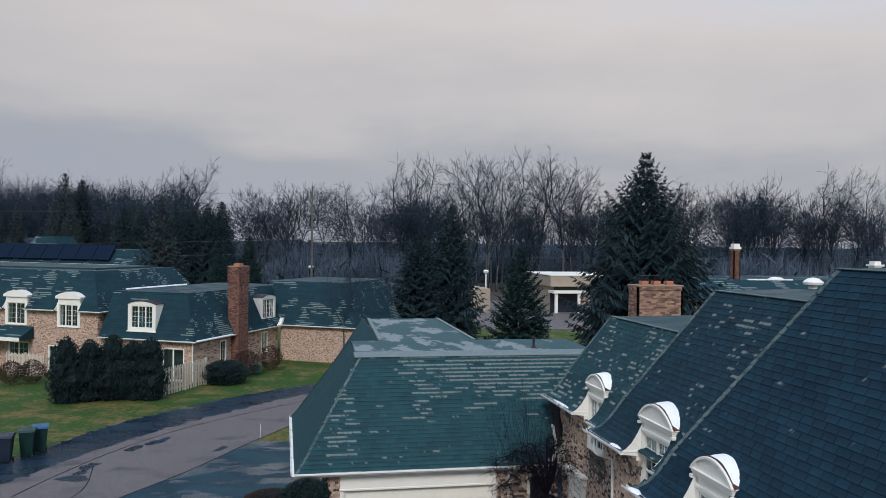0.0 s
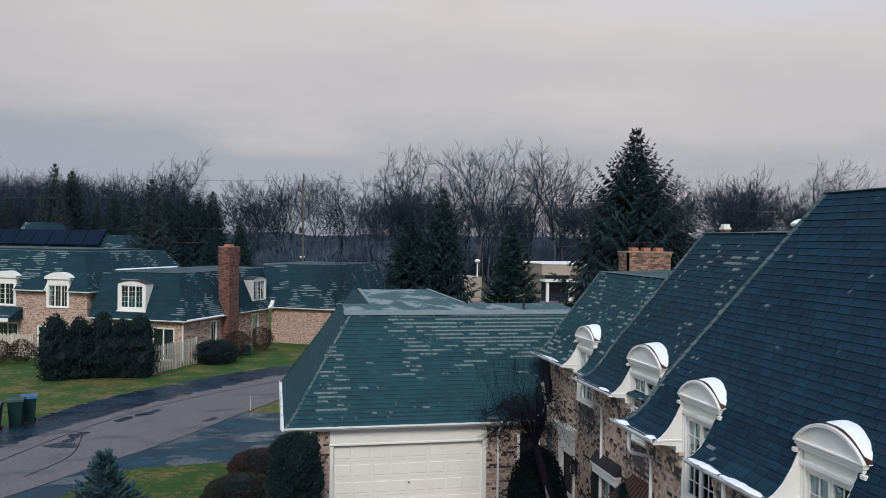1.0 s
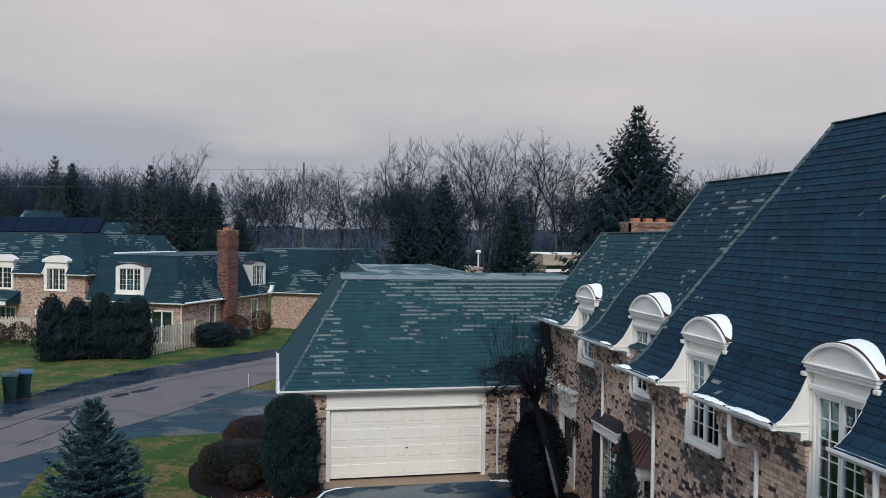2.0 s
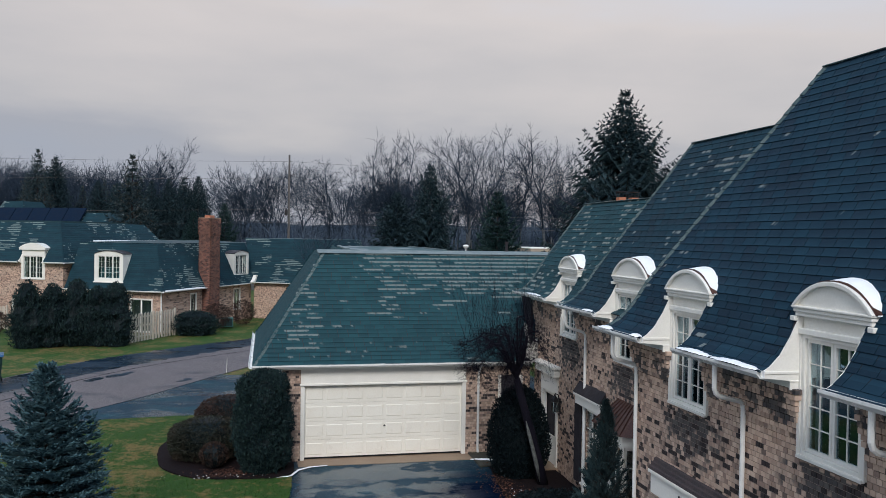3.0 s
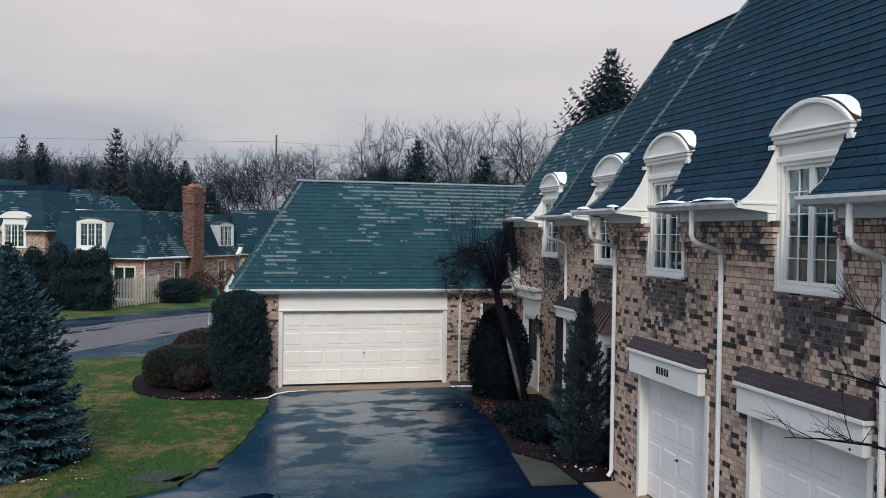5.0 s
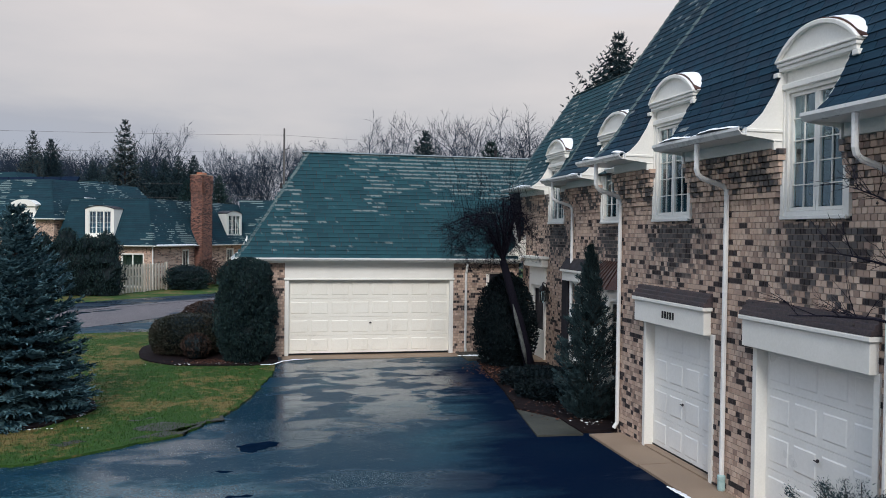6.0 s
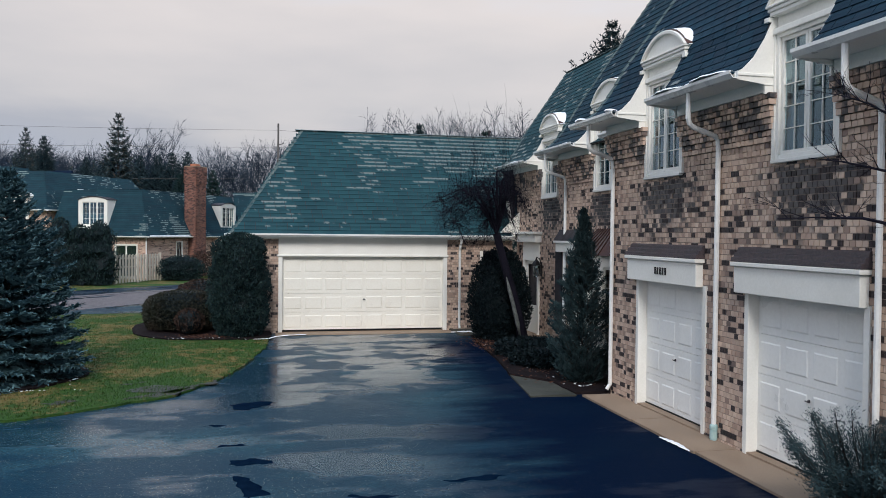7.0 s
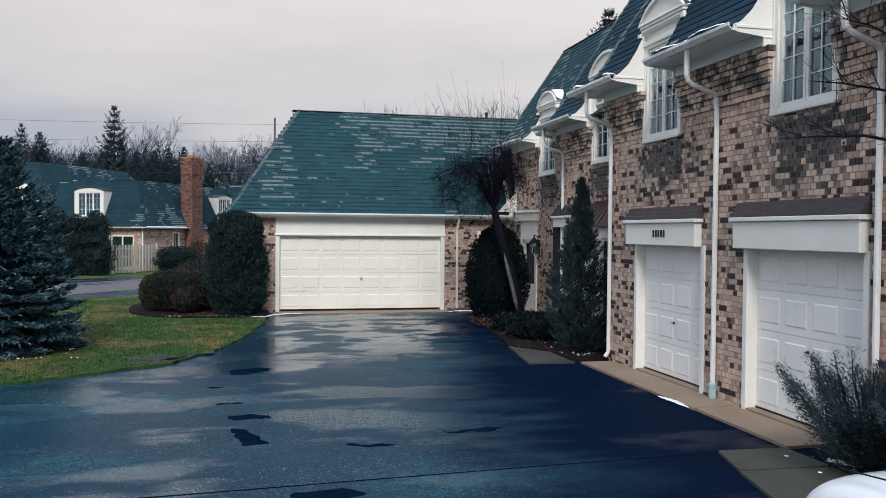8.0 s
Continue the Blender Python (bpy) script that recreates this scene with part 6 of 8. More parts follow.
part("entrance", Kit().box(40.2, 44.9, 118.40, 118.52, -0.5, 2.5), BIN_DARK, of, "dark glass entrance")
part("canopy", Kit().box(39.9, 45.0, 116.0, 118.5, 2.52, 2.9), WHITE, of, bevel=0.02)
for x in (40.3, 43.9):
    part("column", Kit().box(x, x + 0.4, 116.3, 116.7, -0.6, 2.52), WHITE, of)
part("side_wing", Kit().box(25, 30.6, 118, 126, -0.6, 3.1), STONE_TAN, of)


def lamp_post(x, y, z_top, group="lamp posts"):
    g = fall(y)
    lp_ = thing("lamp_post", (x, y, g), "white lamp post with a round head", "lamp", group)
    part("post", Kit().tube([(x, y, g), (x, y, z_top - 0.7)], [0.16, 0.11], 8), WHITE_METAL, lp_)
    part("head", Kit().lathe([(0.12, 0), (0.42, 0.25), (0.5, 0.5), (0.3, 0.68), (0.05, 0.72)], 12, pose(x, y, z_top - 0.72)), WHITE_METAL, lp_)


lamp_post(33.26, 131.4, 5.5)
lamp_post(43.0, 125.0, 2.9)
lamp_post(4.9, 150.0, 5.4)
pole = thing("utility_pole", (3.75, 112.4, -0.5), "tall grey wooden utility pole", "pole")
part("shaft", Kit().tube([(3.75, 112.4, -0.6), (3.75, 112.4, 17.5)], [0.18, 0.12], 8), PALE_BARK, pole)
part("fitting", Kit().tube([(3.75, 112.4, 14.6), (4.5, 112.4, 14.9)], 0.05, 6).lathe([(0.2, 0), (0.2, 0.8)], 8, pose(3.4, 112.2, 9.3)), LEAD, pole)
for z in (16.6, 14.3, 10.2, 8.4):
    for s in (1, -1):
        pts = [(3.75 + s * 110 * i / 16, 112.4 + s * 10 * i / 16, z - 3.0 * (i / 16) * (1 - i / 16) - (1.4 if s < 0 else -0.6) * i / 16) for i in range(17)]
        part("wire", Kit().tube(pts, 0.018, 4), PALE_BARK, pole)
# ---- trees and shrubs ----
def grow(kit, rng, p, d, length, r, level, spread, up, sides=3, flat=False):
    """One branch and all that springs from it."""
    segs = 3 if level > 1 else 2
    pts, q, v = [p], Vector(p), Vector(d)
    rad = [r]
    for i in range(segs):
        v = (v + Vector((rng.gauss(0, 0.13), rng.gauss(0, 0.13), rng.gauss(0.02, 0.08) + up * 0.06))).normalized()
        q = q + v * (length / segs)
        pts.append(q.copy())
        rad.append(r * (1 - 0.55 * (i + 1) / segs))
    if level == 0 and flat:
        w = v.orthogonal().normalized() * max(r, 0.018)
        kit.add([pts[0] - w, pts[0] + w, pts[-1]], [(0, 1, 2)])
        return
    kit.tube(pts, rad, sides, cap=False)
    if level == 0:
        return
    n = rng.choice((3, 3, 4)) if level > 1 else rng.choice((3, 4, 5))
    for i in range(n):
        t = 1.0 if i == 0 else rng.uniform(0.3, 0.98)
        k = min(int(t * segs), segs - 1)
        base = pts[k].lerp(pts[k + 1], t * segs - k)
        a = rng.uniform(0, 6.28)
        side = v.orthogonal().normalized()
        side.rotate(Matrix.Rotation(a, 3, v))
        ang = rng.uniform(0.25, 0.5) * spread if i == 0 else rng.uniform(0.5, 1.0) * spread
        nd = (v * math.cos(ang) + side * math.sin(ang) + Vector((0, 0, up * 0.25))).normalized()
        grow(kit, rng, base, nd, length * rng.uniform(0.58, 0.8), r * (0.68 if i == 0 else 0.52), level - 1, spread, up, 3, flat)


def bare_tree(name, seed, h, levels, spread, label, up=0.5, mat=None, forks=None, trunk_share=0.34, group="bare trees"):
    """A leafless tree, its foot at the origin."""
    rng = random.Random(seed)
    tree = thing(name, (0, 0, 0), label, "tree", group)
    tk, ck = Kit(), Kit()
    th = h * trunk_share
    lean = Vector((rng.gauss(0, 0.05), rng.gauss(0, 0.05), 1)).normalized()
    r = h * 0.0105
    pts = [lean * (th * i / 4) + Vector((rng.gauss(0, 0.03), rng.gauss(0, 0.03), 0)) * i * 0.3 for i in range(5)]
    pts[0].z = -0.3
    tk.tube(pts, [r * 1.5, r * 1.05, r, r * 0.92, r * 0.85], 7)
    for i in range(forks or rng.choice((3, 4))):
        a = rng.uniform(0, 6.28)
        ang = rng.uniform(0.12, 0.5) * (0.5 if i == 0 else 1)
        d = Vector((math.cos(a) * math.sin(ang), math.sin(a) * math.sin(ang), math.cos(ang)))
        grow(ck, rng, pts[-1] - Vector((0, 0, rng.uniform(0, th * 0.25) * (i > 0))), d, h * rng.uniform(0.22, 0.3), r * 0.72, levels, spread, up, 3, True)
    top = max(v[2] for v in ck.v)
    for q in (tk, ck):
        q.v = [(x * h / top, y * h / top, z * h / top) for x, y, z in q.v]
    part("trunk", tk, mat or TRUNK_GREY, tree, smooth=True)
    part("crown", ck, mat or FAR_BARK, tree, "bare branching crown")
    return tree


def sprig(kit, p, d, side, length, width):
    """A flat needle spray: a narrow kite."""
    m = p + d * length * 0.45
    kit.add([p, m + side * width, p + d * length, m - side * width], [(0, 1, 2, 3)])


def conifer(name, seed, h, outline, label, mat, rows=26, per=12, lets=12, sprigs=8, size=0.2, hang=0.3, lift=0.1, group="conifers", thick=0.12):
    """A spruce, its foot at the origin: whorls of boughs with side twigs set with needle sprays. outline: (height, radius) from foot to tip; hang: how far the side twigs droop."""
    rng = random.Random(seed)
    tree = thing(name, (0, 0, 0), label, "tree", group)
    part("trunk", Kit().tube([(0, 0, -0.2), (0, 0, h * 0.5), (0, 0, h * 0.97)], [h * 0.014, h * 0.009, 0.01], 7), BARK, tree, smooth=True)
    k, w = Kit(), Kit()

    def girth(z):
        for (z0, r0), (z1, r1) in zip(outline, outline[1:]):
            if z0 <= z <= z1:
                return r0 + (r1 - r0) * (z - z0) / (z1 - z0)
        return outline[0][1] if z < outline[0][0] else 0.02

    z_low = outline[0][0]
    for i in range(rows):
        t = i / (rows - 1)
        z = z_low + (h * 0.985 - z_low) * t ** 0.95
        n = max(4, int(per * (1 - 0.5 * t)))
        for j in range(n):
            a = j * 6.2832 / n + i * 0.9 + rng.uniform(-0.3, 0.3)
            L = girth(z) * rng.uniform(0.76, 1.08) * (0.95 + 0.25 * noise.noise((a * 2.0, z * 0.7, seed))) + 0.03
            out = Vector((math.cos(a), math.sin(a), 0))
            side = Vector((-out.y, out.x, 0))
            rise = lift + 0.55 * t * t
            line = []
            for s in range(5):
                u = s / 4
                line.append(Vector((0, 0, z)) + out * (L * u) + Vector((0, 0, L * (rise * u - 0.50 * (1 - t) * u * u + 0.34 * u ** 3))))
            w.tube(line, [0.012 * L + 0.008, 0.008 * L + 0.006, 0.006 * L + 0.004, 0.004 * L, 0.003], 3, cap=False)
            nl = max(3, int(lets * min(1.0, 0.35 + L / outline[1][1])))
            for b in range(nl + 1):
                u = 1.0 if b == nl else 0.18 + 0.8 * (b + rng.random()) / nl
                q = min(int(u * 4), 3)
                p = line[q].lerp(line[q + 1], u * 4 - q)
                ax = (line[q + 1] - line[q]).normalized()
                if b == nl:
                    d, ln = ax, size * 1.6
                else:
                    d = (ax * 0.75 + side * (0.85 if b % 2 else -0.85) + Vector((0, 0, -hang * rng.uniform(0.4, 1.6)))).normalized()
                    ln = (0.16 + 0.42 * L * (1.02 - u)) * rng.uniform(0.7, 1.2) + size * 0.6
                    ln = min(ln, size * 6)
                broad = 0.5 + 0.5 * min(1.0, girth(z) / 1.6)
                fr = d.cross(Vector((0, 0, 1))).normalized()
                for wd in (fr, fr.cross(d)):
                    e = p + d * ln * broad - Vector((0, 0, hang * 0.25 * ln))
                    mm = p.lerp(e, 0.45)
                    wd = wd * (ln * rng.uniform(0.10, 0.17))
                    k.add([p, mm + wd, e, mm - wd], [(0, 1, 2, 3)])
                for s in range(sprigs):
                    v = (s + rng.random()) / sprigs
                    e = (d * 0.9 + side * rng.gauss(0, 0.45) + out * rng.gauss(0, 0.35) + Vector((0, 0, rng.gauss(0.12, 0.38) - hang * 0.5 * v))).normalized()
                    le = size * broad * rng.uniform(0.7, 1.25)
                    sprig(k, p + d * (ln * broad * v) - Vector((0, 0, hang * 0.25 * ln * v * v)), e, e.cross(Vector((rng.gauss(0, 0.6), rng.gauss(0, 0.6), 1))).normalized(), le, le * thick)
    for s in range(14):
        a = rng.uniform(0, 6.28)
        d = Vector((math.cos(a) * 0.45, math.sin(a) * 0.45, 1)).normalized()
        sprig(k, Vector((0, 0, h * (0.95 + 0.0035 * s))), d, d.orthogonal(), size * 0.8, size * 0.14)
    part("bough", w, BARK, tree, "dark inner boughs", kind="stuff")
    part("crown", k, mat, tree, kind="stuff")
    return tree


def shrub(name, at, label, mat, outline, n, size, seed=1, upright=0.0, squash=(1, 1), category="shrub", group="", lumps=0.12, depth=0.25, pointed=0.22):
    """A leafy shrub: leaves over a lumpy body. outline: (radius, height) from foot to tip."""
    rng = random.Random(seed)
    ob = thing(name, at, label, category, group)
    zs = [z for _, z in outline]

    def rad(z, a):
        for (r0, z0), (r1, z1) in zip(outline, outline[1:]):
            if z0 <= z <= z1:
                r = r0 + (r1 - r0) * (z - z0) / max(z1 - z0, 1e-6)
                break
        else:
            r = 0
        return r * (1 + lumps * (noise.noise((math.cos(a) * 1.7 + seed, math.sin(a) * 1.7, z * 1.6)) + 0.6 * noise.noise((math.cos(a) * 4, math.sin(a) * 4 + seed, z * 4.2))))

    def spot(z, a, f):
        r = rad(z, a) * f
        return Vector((at[0] + r * math.cos(a) * squash[0], at[1] + r * math.sin(a) * squash[1], at[2] + z))

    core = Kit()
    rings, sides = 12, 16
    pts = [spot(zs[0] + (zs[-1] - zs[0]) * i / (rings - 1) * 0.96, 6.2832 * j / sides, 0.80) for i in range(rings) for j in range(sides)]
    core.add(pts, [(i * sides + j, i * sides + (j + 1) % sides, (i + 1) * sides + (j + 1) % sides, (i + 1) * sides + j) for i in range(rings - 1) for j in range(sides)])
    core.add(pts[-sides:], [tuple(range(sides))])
    # near-black core stands in for the shade deep in the foliage
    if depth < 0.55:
        part("inner_growth", core, YEW_AND_SHADE, ob, kind="stuff")
    # heights weighted by girth
    leaf = Kit()
    weights, grid = [], []
    for i in range(60):
        z = zs[0] + (zs[-1] - zs[0]) * (i + 0.5) / 60
        grid.append(z)
        weights.append(rad(z, 0.3) + 0.10)
    hz = (zs[-1] - zs[0]) / 60
    for z in rng.choices(grid, weights, k=n):
        z += rng.uniform(-0.5, 0.5) * hz
        z = min(max(z, zs[0]), zs[-1])
        a = rng.uniform(0, 6.2832)
        p = spot(z, a, 1 - depth * rng.random() ** 1.6)
        slope = Vector((math.cos(a), math.sin(a), 0.3))
        d = (slope * rng.uniform(0.3, 1) * (1 - upright) + Vector((rng.gauss(0, 0.45), rng.gauss(0, 0.45), rng.gauss(0.1, 0.45) + 1.3 * upright))).normalized()
        s = d.cross(Vector((rng.gauss(0, 1), rng.gauss(0, 1), rng.gauss(0, 1)))).normalized()
        sprig(leaf, p, d, s, size * rng.uniform(0.6, 1.4), size * pointed)
    part("foliage", leaf, mat, ob, kind="stuff")
    return ob


# clipped and loose shrubs by the garage corner
shrub("arborvitae", (0.74, 24.25, 0.08), "dense dark green arborvitae beside the garage door", ARBOR,
      [(0.66, 0.0), (0.80, 0.4), (0.80, 1.2), (0.76, 1.9), (0.66, 2.45), (0.46, 2.72), (0.12, 2.84)], 30000, 0.075, 3, upright=0.45, lumps=0.30, pointed=0.20, depth=0.34)
shrub("clipped_hedge", (-0.85, 25.9, 0.08), "rounded grey-green clipped hedge in the mulch bed", HEDGE,
      [(0.95, 0.05), (1.15, 0.35), (1.15, 0.68), (0.95, 0.95), (0.55, 1.10), (0.1, 1.14)], 17000, 0.065, 5, lumps=0.10, squash=(1.0, 0.95), depth=0.2)
shrub("clipped_hedge", (-0.35, 28.3, 0.05), "rounded russet clipped hedge behind the first", HEDGE_RED,
      [(0.8, 0.05), (1.05, 0.5), (1.05, 0.85), (0.85, 1.15), (0.45, 1.32), (0.1, 1.36)], 12000, 0.065, 6, lumps=0.10, depth=0.2)
shrub("twiggy_shrub", (-0.62, 24.65, 0.08), "small twiggy brown shrub among dead leaves", HEDGE_RED,
      [(0.26, 0.05), (0.40, 0.28), (0.38, 0.50), (0.25, 0.64), (0.05, 0.70)], 2400, 0.06, 8, upright=0.4, lumps=0.2, depth=0.5)
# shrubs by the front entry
shrub("arborvitae", (7.85, 22.7, 0.06), "nearly black dense evergreen beside the front door", YEW_AND_SHADE,
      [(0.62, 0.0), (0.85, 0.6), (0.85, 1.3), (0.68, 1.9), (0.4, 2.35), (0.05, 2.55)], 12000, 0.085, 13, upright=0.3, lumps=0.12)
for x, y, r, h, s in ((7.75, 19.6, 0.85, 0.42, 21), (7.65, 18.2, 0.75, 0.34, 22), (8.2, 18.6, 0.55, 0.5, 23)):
    shrub("low_yew", (x, y, 0.05), "low spreading dark evergreen in the house bed", YEW_AND_SHADE, [(r, 0.02), (r * 1.05, h * 0.4), (r * 0.75, h * 0.85), (0.1, h)], 4200, 0.09, s, lumps=0.3, depth=0.4, group="low evergreens in the bed")


def spreading_juniper(at, label, seed, n=60, reach=1.02, h=1.28):
    """Many ascending feathery boughs from one foot."""
    rng = random.Random(seed)
    ob = thing("juniper", at, label, "shrub")
    wood, leaf = Kit(), Kit()
    for i in range(n):
        a, lean = rng.uniform(0, 6.28), rng.uniform(0.15, 0.95)
        L = h * rng.uniform(0.75, 1.12)
        out = Vector((math.cos(a), math.sin(a), 0))
        line = [Vector(at) + out * (reach * lean * u ** 0.8) + Vector((rng.gauss(0, 0.02), rng.gauss(0, 0.02), L * (u * (1.05 - 0.42 * lean)))) for u in (0, 0.25, 0.5, 0.75, 1.0)]
        wood.tube(line, [0.02, 0.016, 0.011, 0.007, 0.003], 4, cap=False)
        for _ in range(1150):
            u = rng.uniform(0.10, 1.0)
            q = min(int(u * 4), 3)
            p = line[q].lerp(line[q + 1], u * 4 - q)
            ax = (line[q + 1] - line[q]).normalized()
            p = p + Vector((rng.gauss(0, 1), rng.gauss(0, 1), rng.gauss(0, 1))) * 0.095 * (1.3 - u)
            d = (ax * 1.0 + Vector((rng.gauss(0, 0.55), rng.gauss(0, 0.55), rng.gauss(0.1, 0.4)))).normalized()
            sprig(leaf, p, d, d.orthogonal(), rng.uniform(0.022, 0.050), 0.0042)
    part("stem", wood, BARK, ob, kind="stuff")
    part("foliage", leaf, JUNIPER, ob, kind="stuff")


def upright_juniper(at, label, seed, h, r):
    """A feathery spire of steep boughs, full at a fifth of its height and loose at the top."""
    rng = random.Random(seed)
    ob = thing("juniper", at, label, "shrub")
    wood, leaf = Kit(), Kit()
    shape = [(0.0, 0.35), (0.10, 0.85), (0.24, 1.0), (0.42, 0.90), (0.62, 0.62), (0.82, 0.30), (1.0, 0.04)]

    def girth(t):
        for (t0, r0), (t1, r1) in zip(shape, shape[1:]):
            if t <= t1:
                return r * (r0 + (r1 - r0) * (t - t0) / (t1 - t0))
        return 0.0

    for i in range(420):
        a = rng.uniform(0, 6.28)
        t = 0.06 + 0.94 * rng.random() ** 1.45
        g = girth(t) * rng.uniform(0.55, 1.12)
        L = rng.uniform(0.22, 0.5) * (1.15 - 0.5 * t)
        z1 = t * h
        z0 = max(0.05, z1 - L)
        out = Vector((math.cos(a), math.sin(a), 0)) * g
        line = [Vector(at) + out * (0.25 + 0.75 * u ** 0.7) + Vector((rng.gauss(0, 0.012), rng.gauss(0, 0.012), z0 + (z1 - z0) * u)) for u in (0, 0.25, 0.5, 0.75, 1.0)]
        wood.tube(line, [0.012, 0.010, 0.007, 0.005, 0.002], 3, cap=False)
        for s in range(130):
            u = 1 - rng.random() ** 1.3
            q = min(int(u * 4), 3)
            p = line[q].lerp(line[q + 1], u * 4 - q)
            ax = (line[q + 1] - line[q]).normalized()
            p = p + Vector((rng.gauss(0, 1), rng.gauss(0, 1), rng.gauss(0, 1))) * 0.05 * (1.25 - u)
            d = (ax + Vector((rng.gauss(0, 0.35), rng.gauss(0, 0.35), rng.gauss(0.25, 0.3)))).normalized()
            sprig(leaf, p, d, d.orthogonal(), rng.uniform(0.05, 0.10), 0.0065)
    part("stem", wood, BARK, ob, kind="stuff")
    part("foliage", leaf, JUNIPER, ob, kind="stuff")


upright_juniper((7.60, 16.15, 0.06), "tall feathery grey-green juniper at the bed's end", 11, 3.42, 0.68)
spreading_juniper((7.30, 7.95, 0.05), "spreading grey-green juniper before the garage door", 31)
spreading_juniper((7.35, 6.6, 0.05), "spreading grey-green juniper beside the parked car", 32, 26)

# blue spruce on the lawn
bs = conifer("blue_spruce", 41, 4.0, [(0.16, 1.42), (0.6, 1.50), (1.5, 1.20), (2.5, 0.78), (3.3, 0.40), (4.0, 0.05)], "dense blue spruce standing on the lawn", BLUE_SPRUCE,
             rows=19, per=20, lets=15, sprigs=15, size=0.10, hang=0.10, lift=0.10, thick=0.18)
bs.matrix_basis = pose(-3.47, 18.14, 0.04)

# spruces beyond the garages and the lane
bigs = conifer("norway_spruce", 43, 16.1, [(0.9, 5.6), (3.0, 5.8), (6.5, 5.2), (8.6, 4.3), (10.6, 3.2), (12.4, 2.1), (13.8, 1.25), (15.0, 0.55), (16.4, 0.02)], "tall dark Norway spruce behind the garages", SPRUCE,
               rows=28, per=18, lets=24, sprigs=16, size=0.15, hang=0.75, lift=0.12)
bigs.matrix_basis = pose(21.8, 46.2, -0.4)
mids = conifer("spruce", 44, 10.2, [(0.5, 2.5), (2.0, 2.7), (5.0, 2.0), (8.0, 1.0), (10.2, 0.06)], "middle-sized blue-green spruce with dense boughs", SPRUCE_TEAL, rows=20, per=14, lets=14, sprigs=10, size=0.26, hang=0.3)
mids.matrix_basis = pose(16.0, 53.3, -0.5)
cone = conifer("spruce", 45, 14.8, [(0.8, 3.1), (3.0, 3.1), (6.5, 2.3), (10.0, 1.45), (12.6, 0.75), (14.0, 0.32), (14.8, 0.04)], "tall spruce with brown cones in its top", SPRUCE_CONES, rows=21, per=12, lets=13, sprigs=9, size=0.30, hang=0.55)
cone.matrix_basis = pose(-12.2, 85.6, -0.5)
for x, y, h, a in ((-39.8, 165, 17.8, 40), (-6.9, 92.0, 9.4, 80), (-4.3, 104.6, 10.8, 120), (-42.8, 172, 22.9, 10),
                   (-32, 190, 17.4, 130), (-38, 188, 16.9, 100), (-66, 186, 19.5, 170), (-76, 188, 20.4, 190), (-57, 190, 17.8, 60), (-27.2, 186, 15.4, 15), (-34.6, 194, 18.7, 75), (-49, 188, 19.3, 215), (-62, 192, 18.6, 290)):
    src = cone if h > 12 else mids
    f = h / (14.8 if h > 12 else 10.2)
    c = copy_thing(src, pose(x, y, -0.5, 0, 0, a))
    c.scale = Vector((f * 0.85, f * 0.85, f))
dk = conifer("dark_spruce", 51, 14.4, [(0.5, 2.8), (3.0, 3.3), (7.0, 2.7), (10.5, 1.6), (12.8, 0.7), (14.4, 0.05)], "dense dark evergreen tree", SPRUCE, rows=24, per=14, lets=14, sprigs=9, size=0.32, hang=0.8)
dk.matrix_basis = pose(17.1, 81.7, -0.5)
for x, y, h, a in ((-13.2, 146, 16.6, 200), (-15.6, 147, 16.2, 250), (-18.2, 145, 15.8, 300), (-10.8, 147, 16.9, 330), (-24.5, 150, 15.6, 20), (-28.0, 152, 15.9, 75), (-41.0, 178, 22.0, 160)):
    c = copy_thing(dk, pose(x, y, -0.5, 0, 0, a))
    c.scale = Vector((h / 15.5, h / 15.5, h / 14.4))
dk2 = copy_thing(dk, pose(13.5, 80.5, -0.5, 0, 0, 140))
dk2.scale = Vector((1.1, 1.1, 0.80))
# the row of cypresses before the neighbouring house
for x, y, r, h, s in ((-13.6, 55.2, 1.05, 4.15, 61), (-12.3, 55.6, 1.0, 3.9, 62), (-10.9, 55.9, 1.05, 4.2, 63), (-9.7, 55.8, 0.95, 3.75, 64), (-8.55, 55.6, 1.05, 4.0, 65)):
    shrub("cypress", (x, y, -0.5), "dark green cypress in a close row", ARBOR, [(r * 0.75, 0), (r, 0.9), (r * 0.98, 2.1), (r * 0.75, 3.1), (r * 0.4, h * 0.93), (0.08, h)], 6500, 0.16, s, upright=0.55, lumps=0.55, category="tree", group="row of cypresses", depth=0.4, pointed=0.17)
shrub("yew_bush", (-4.1, 60.9, -0.5), "broad dark yew at the fence's end", ARBOR, [(1.0, 0.0), (1.35, 0.7), (1.1, 1.35), (0.3, 1.7)], 3600, 0.14, 71, lumps=0.25, squash=(1.25, 0.9))
for x, y, s in ((-2.75, 63.8, 72), (-1.0, 66.7, 73)):
    shrub("round_bush", (x, y, -0.5), "round twiggy brown bush by the brick wall", HEDGE_RED, [(0.35, 0.1), (0.95, 0.8), (0.95, 1.3), (0.6, 1.8), (0.1, 2.0)], 2600, 0.12, s, lumps=0.2, depth=0.6, group="bushes by the neighbouring house")

for x, y, s in ((-19.0, 62.2, 74), (-17.7, 62.6, 75)):
    shrub("porch_bush", (x, y, -0.5), "dark leafless bush before the porch", HEDGE_RED, [(0.3, 0.1), (0.9, 0.6), (0.9, 1.1), (0.5, 1.5), (0.1, 1.7)], 2200, 0.12, s, lumps=0.3, depth=0.7, group="bushes by the neighbouring house")
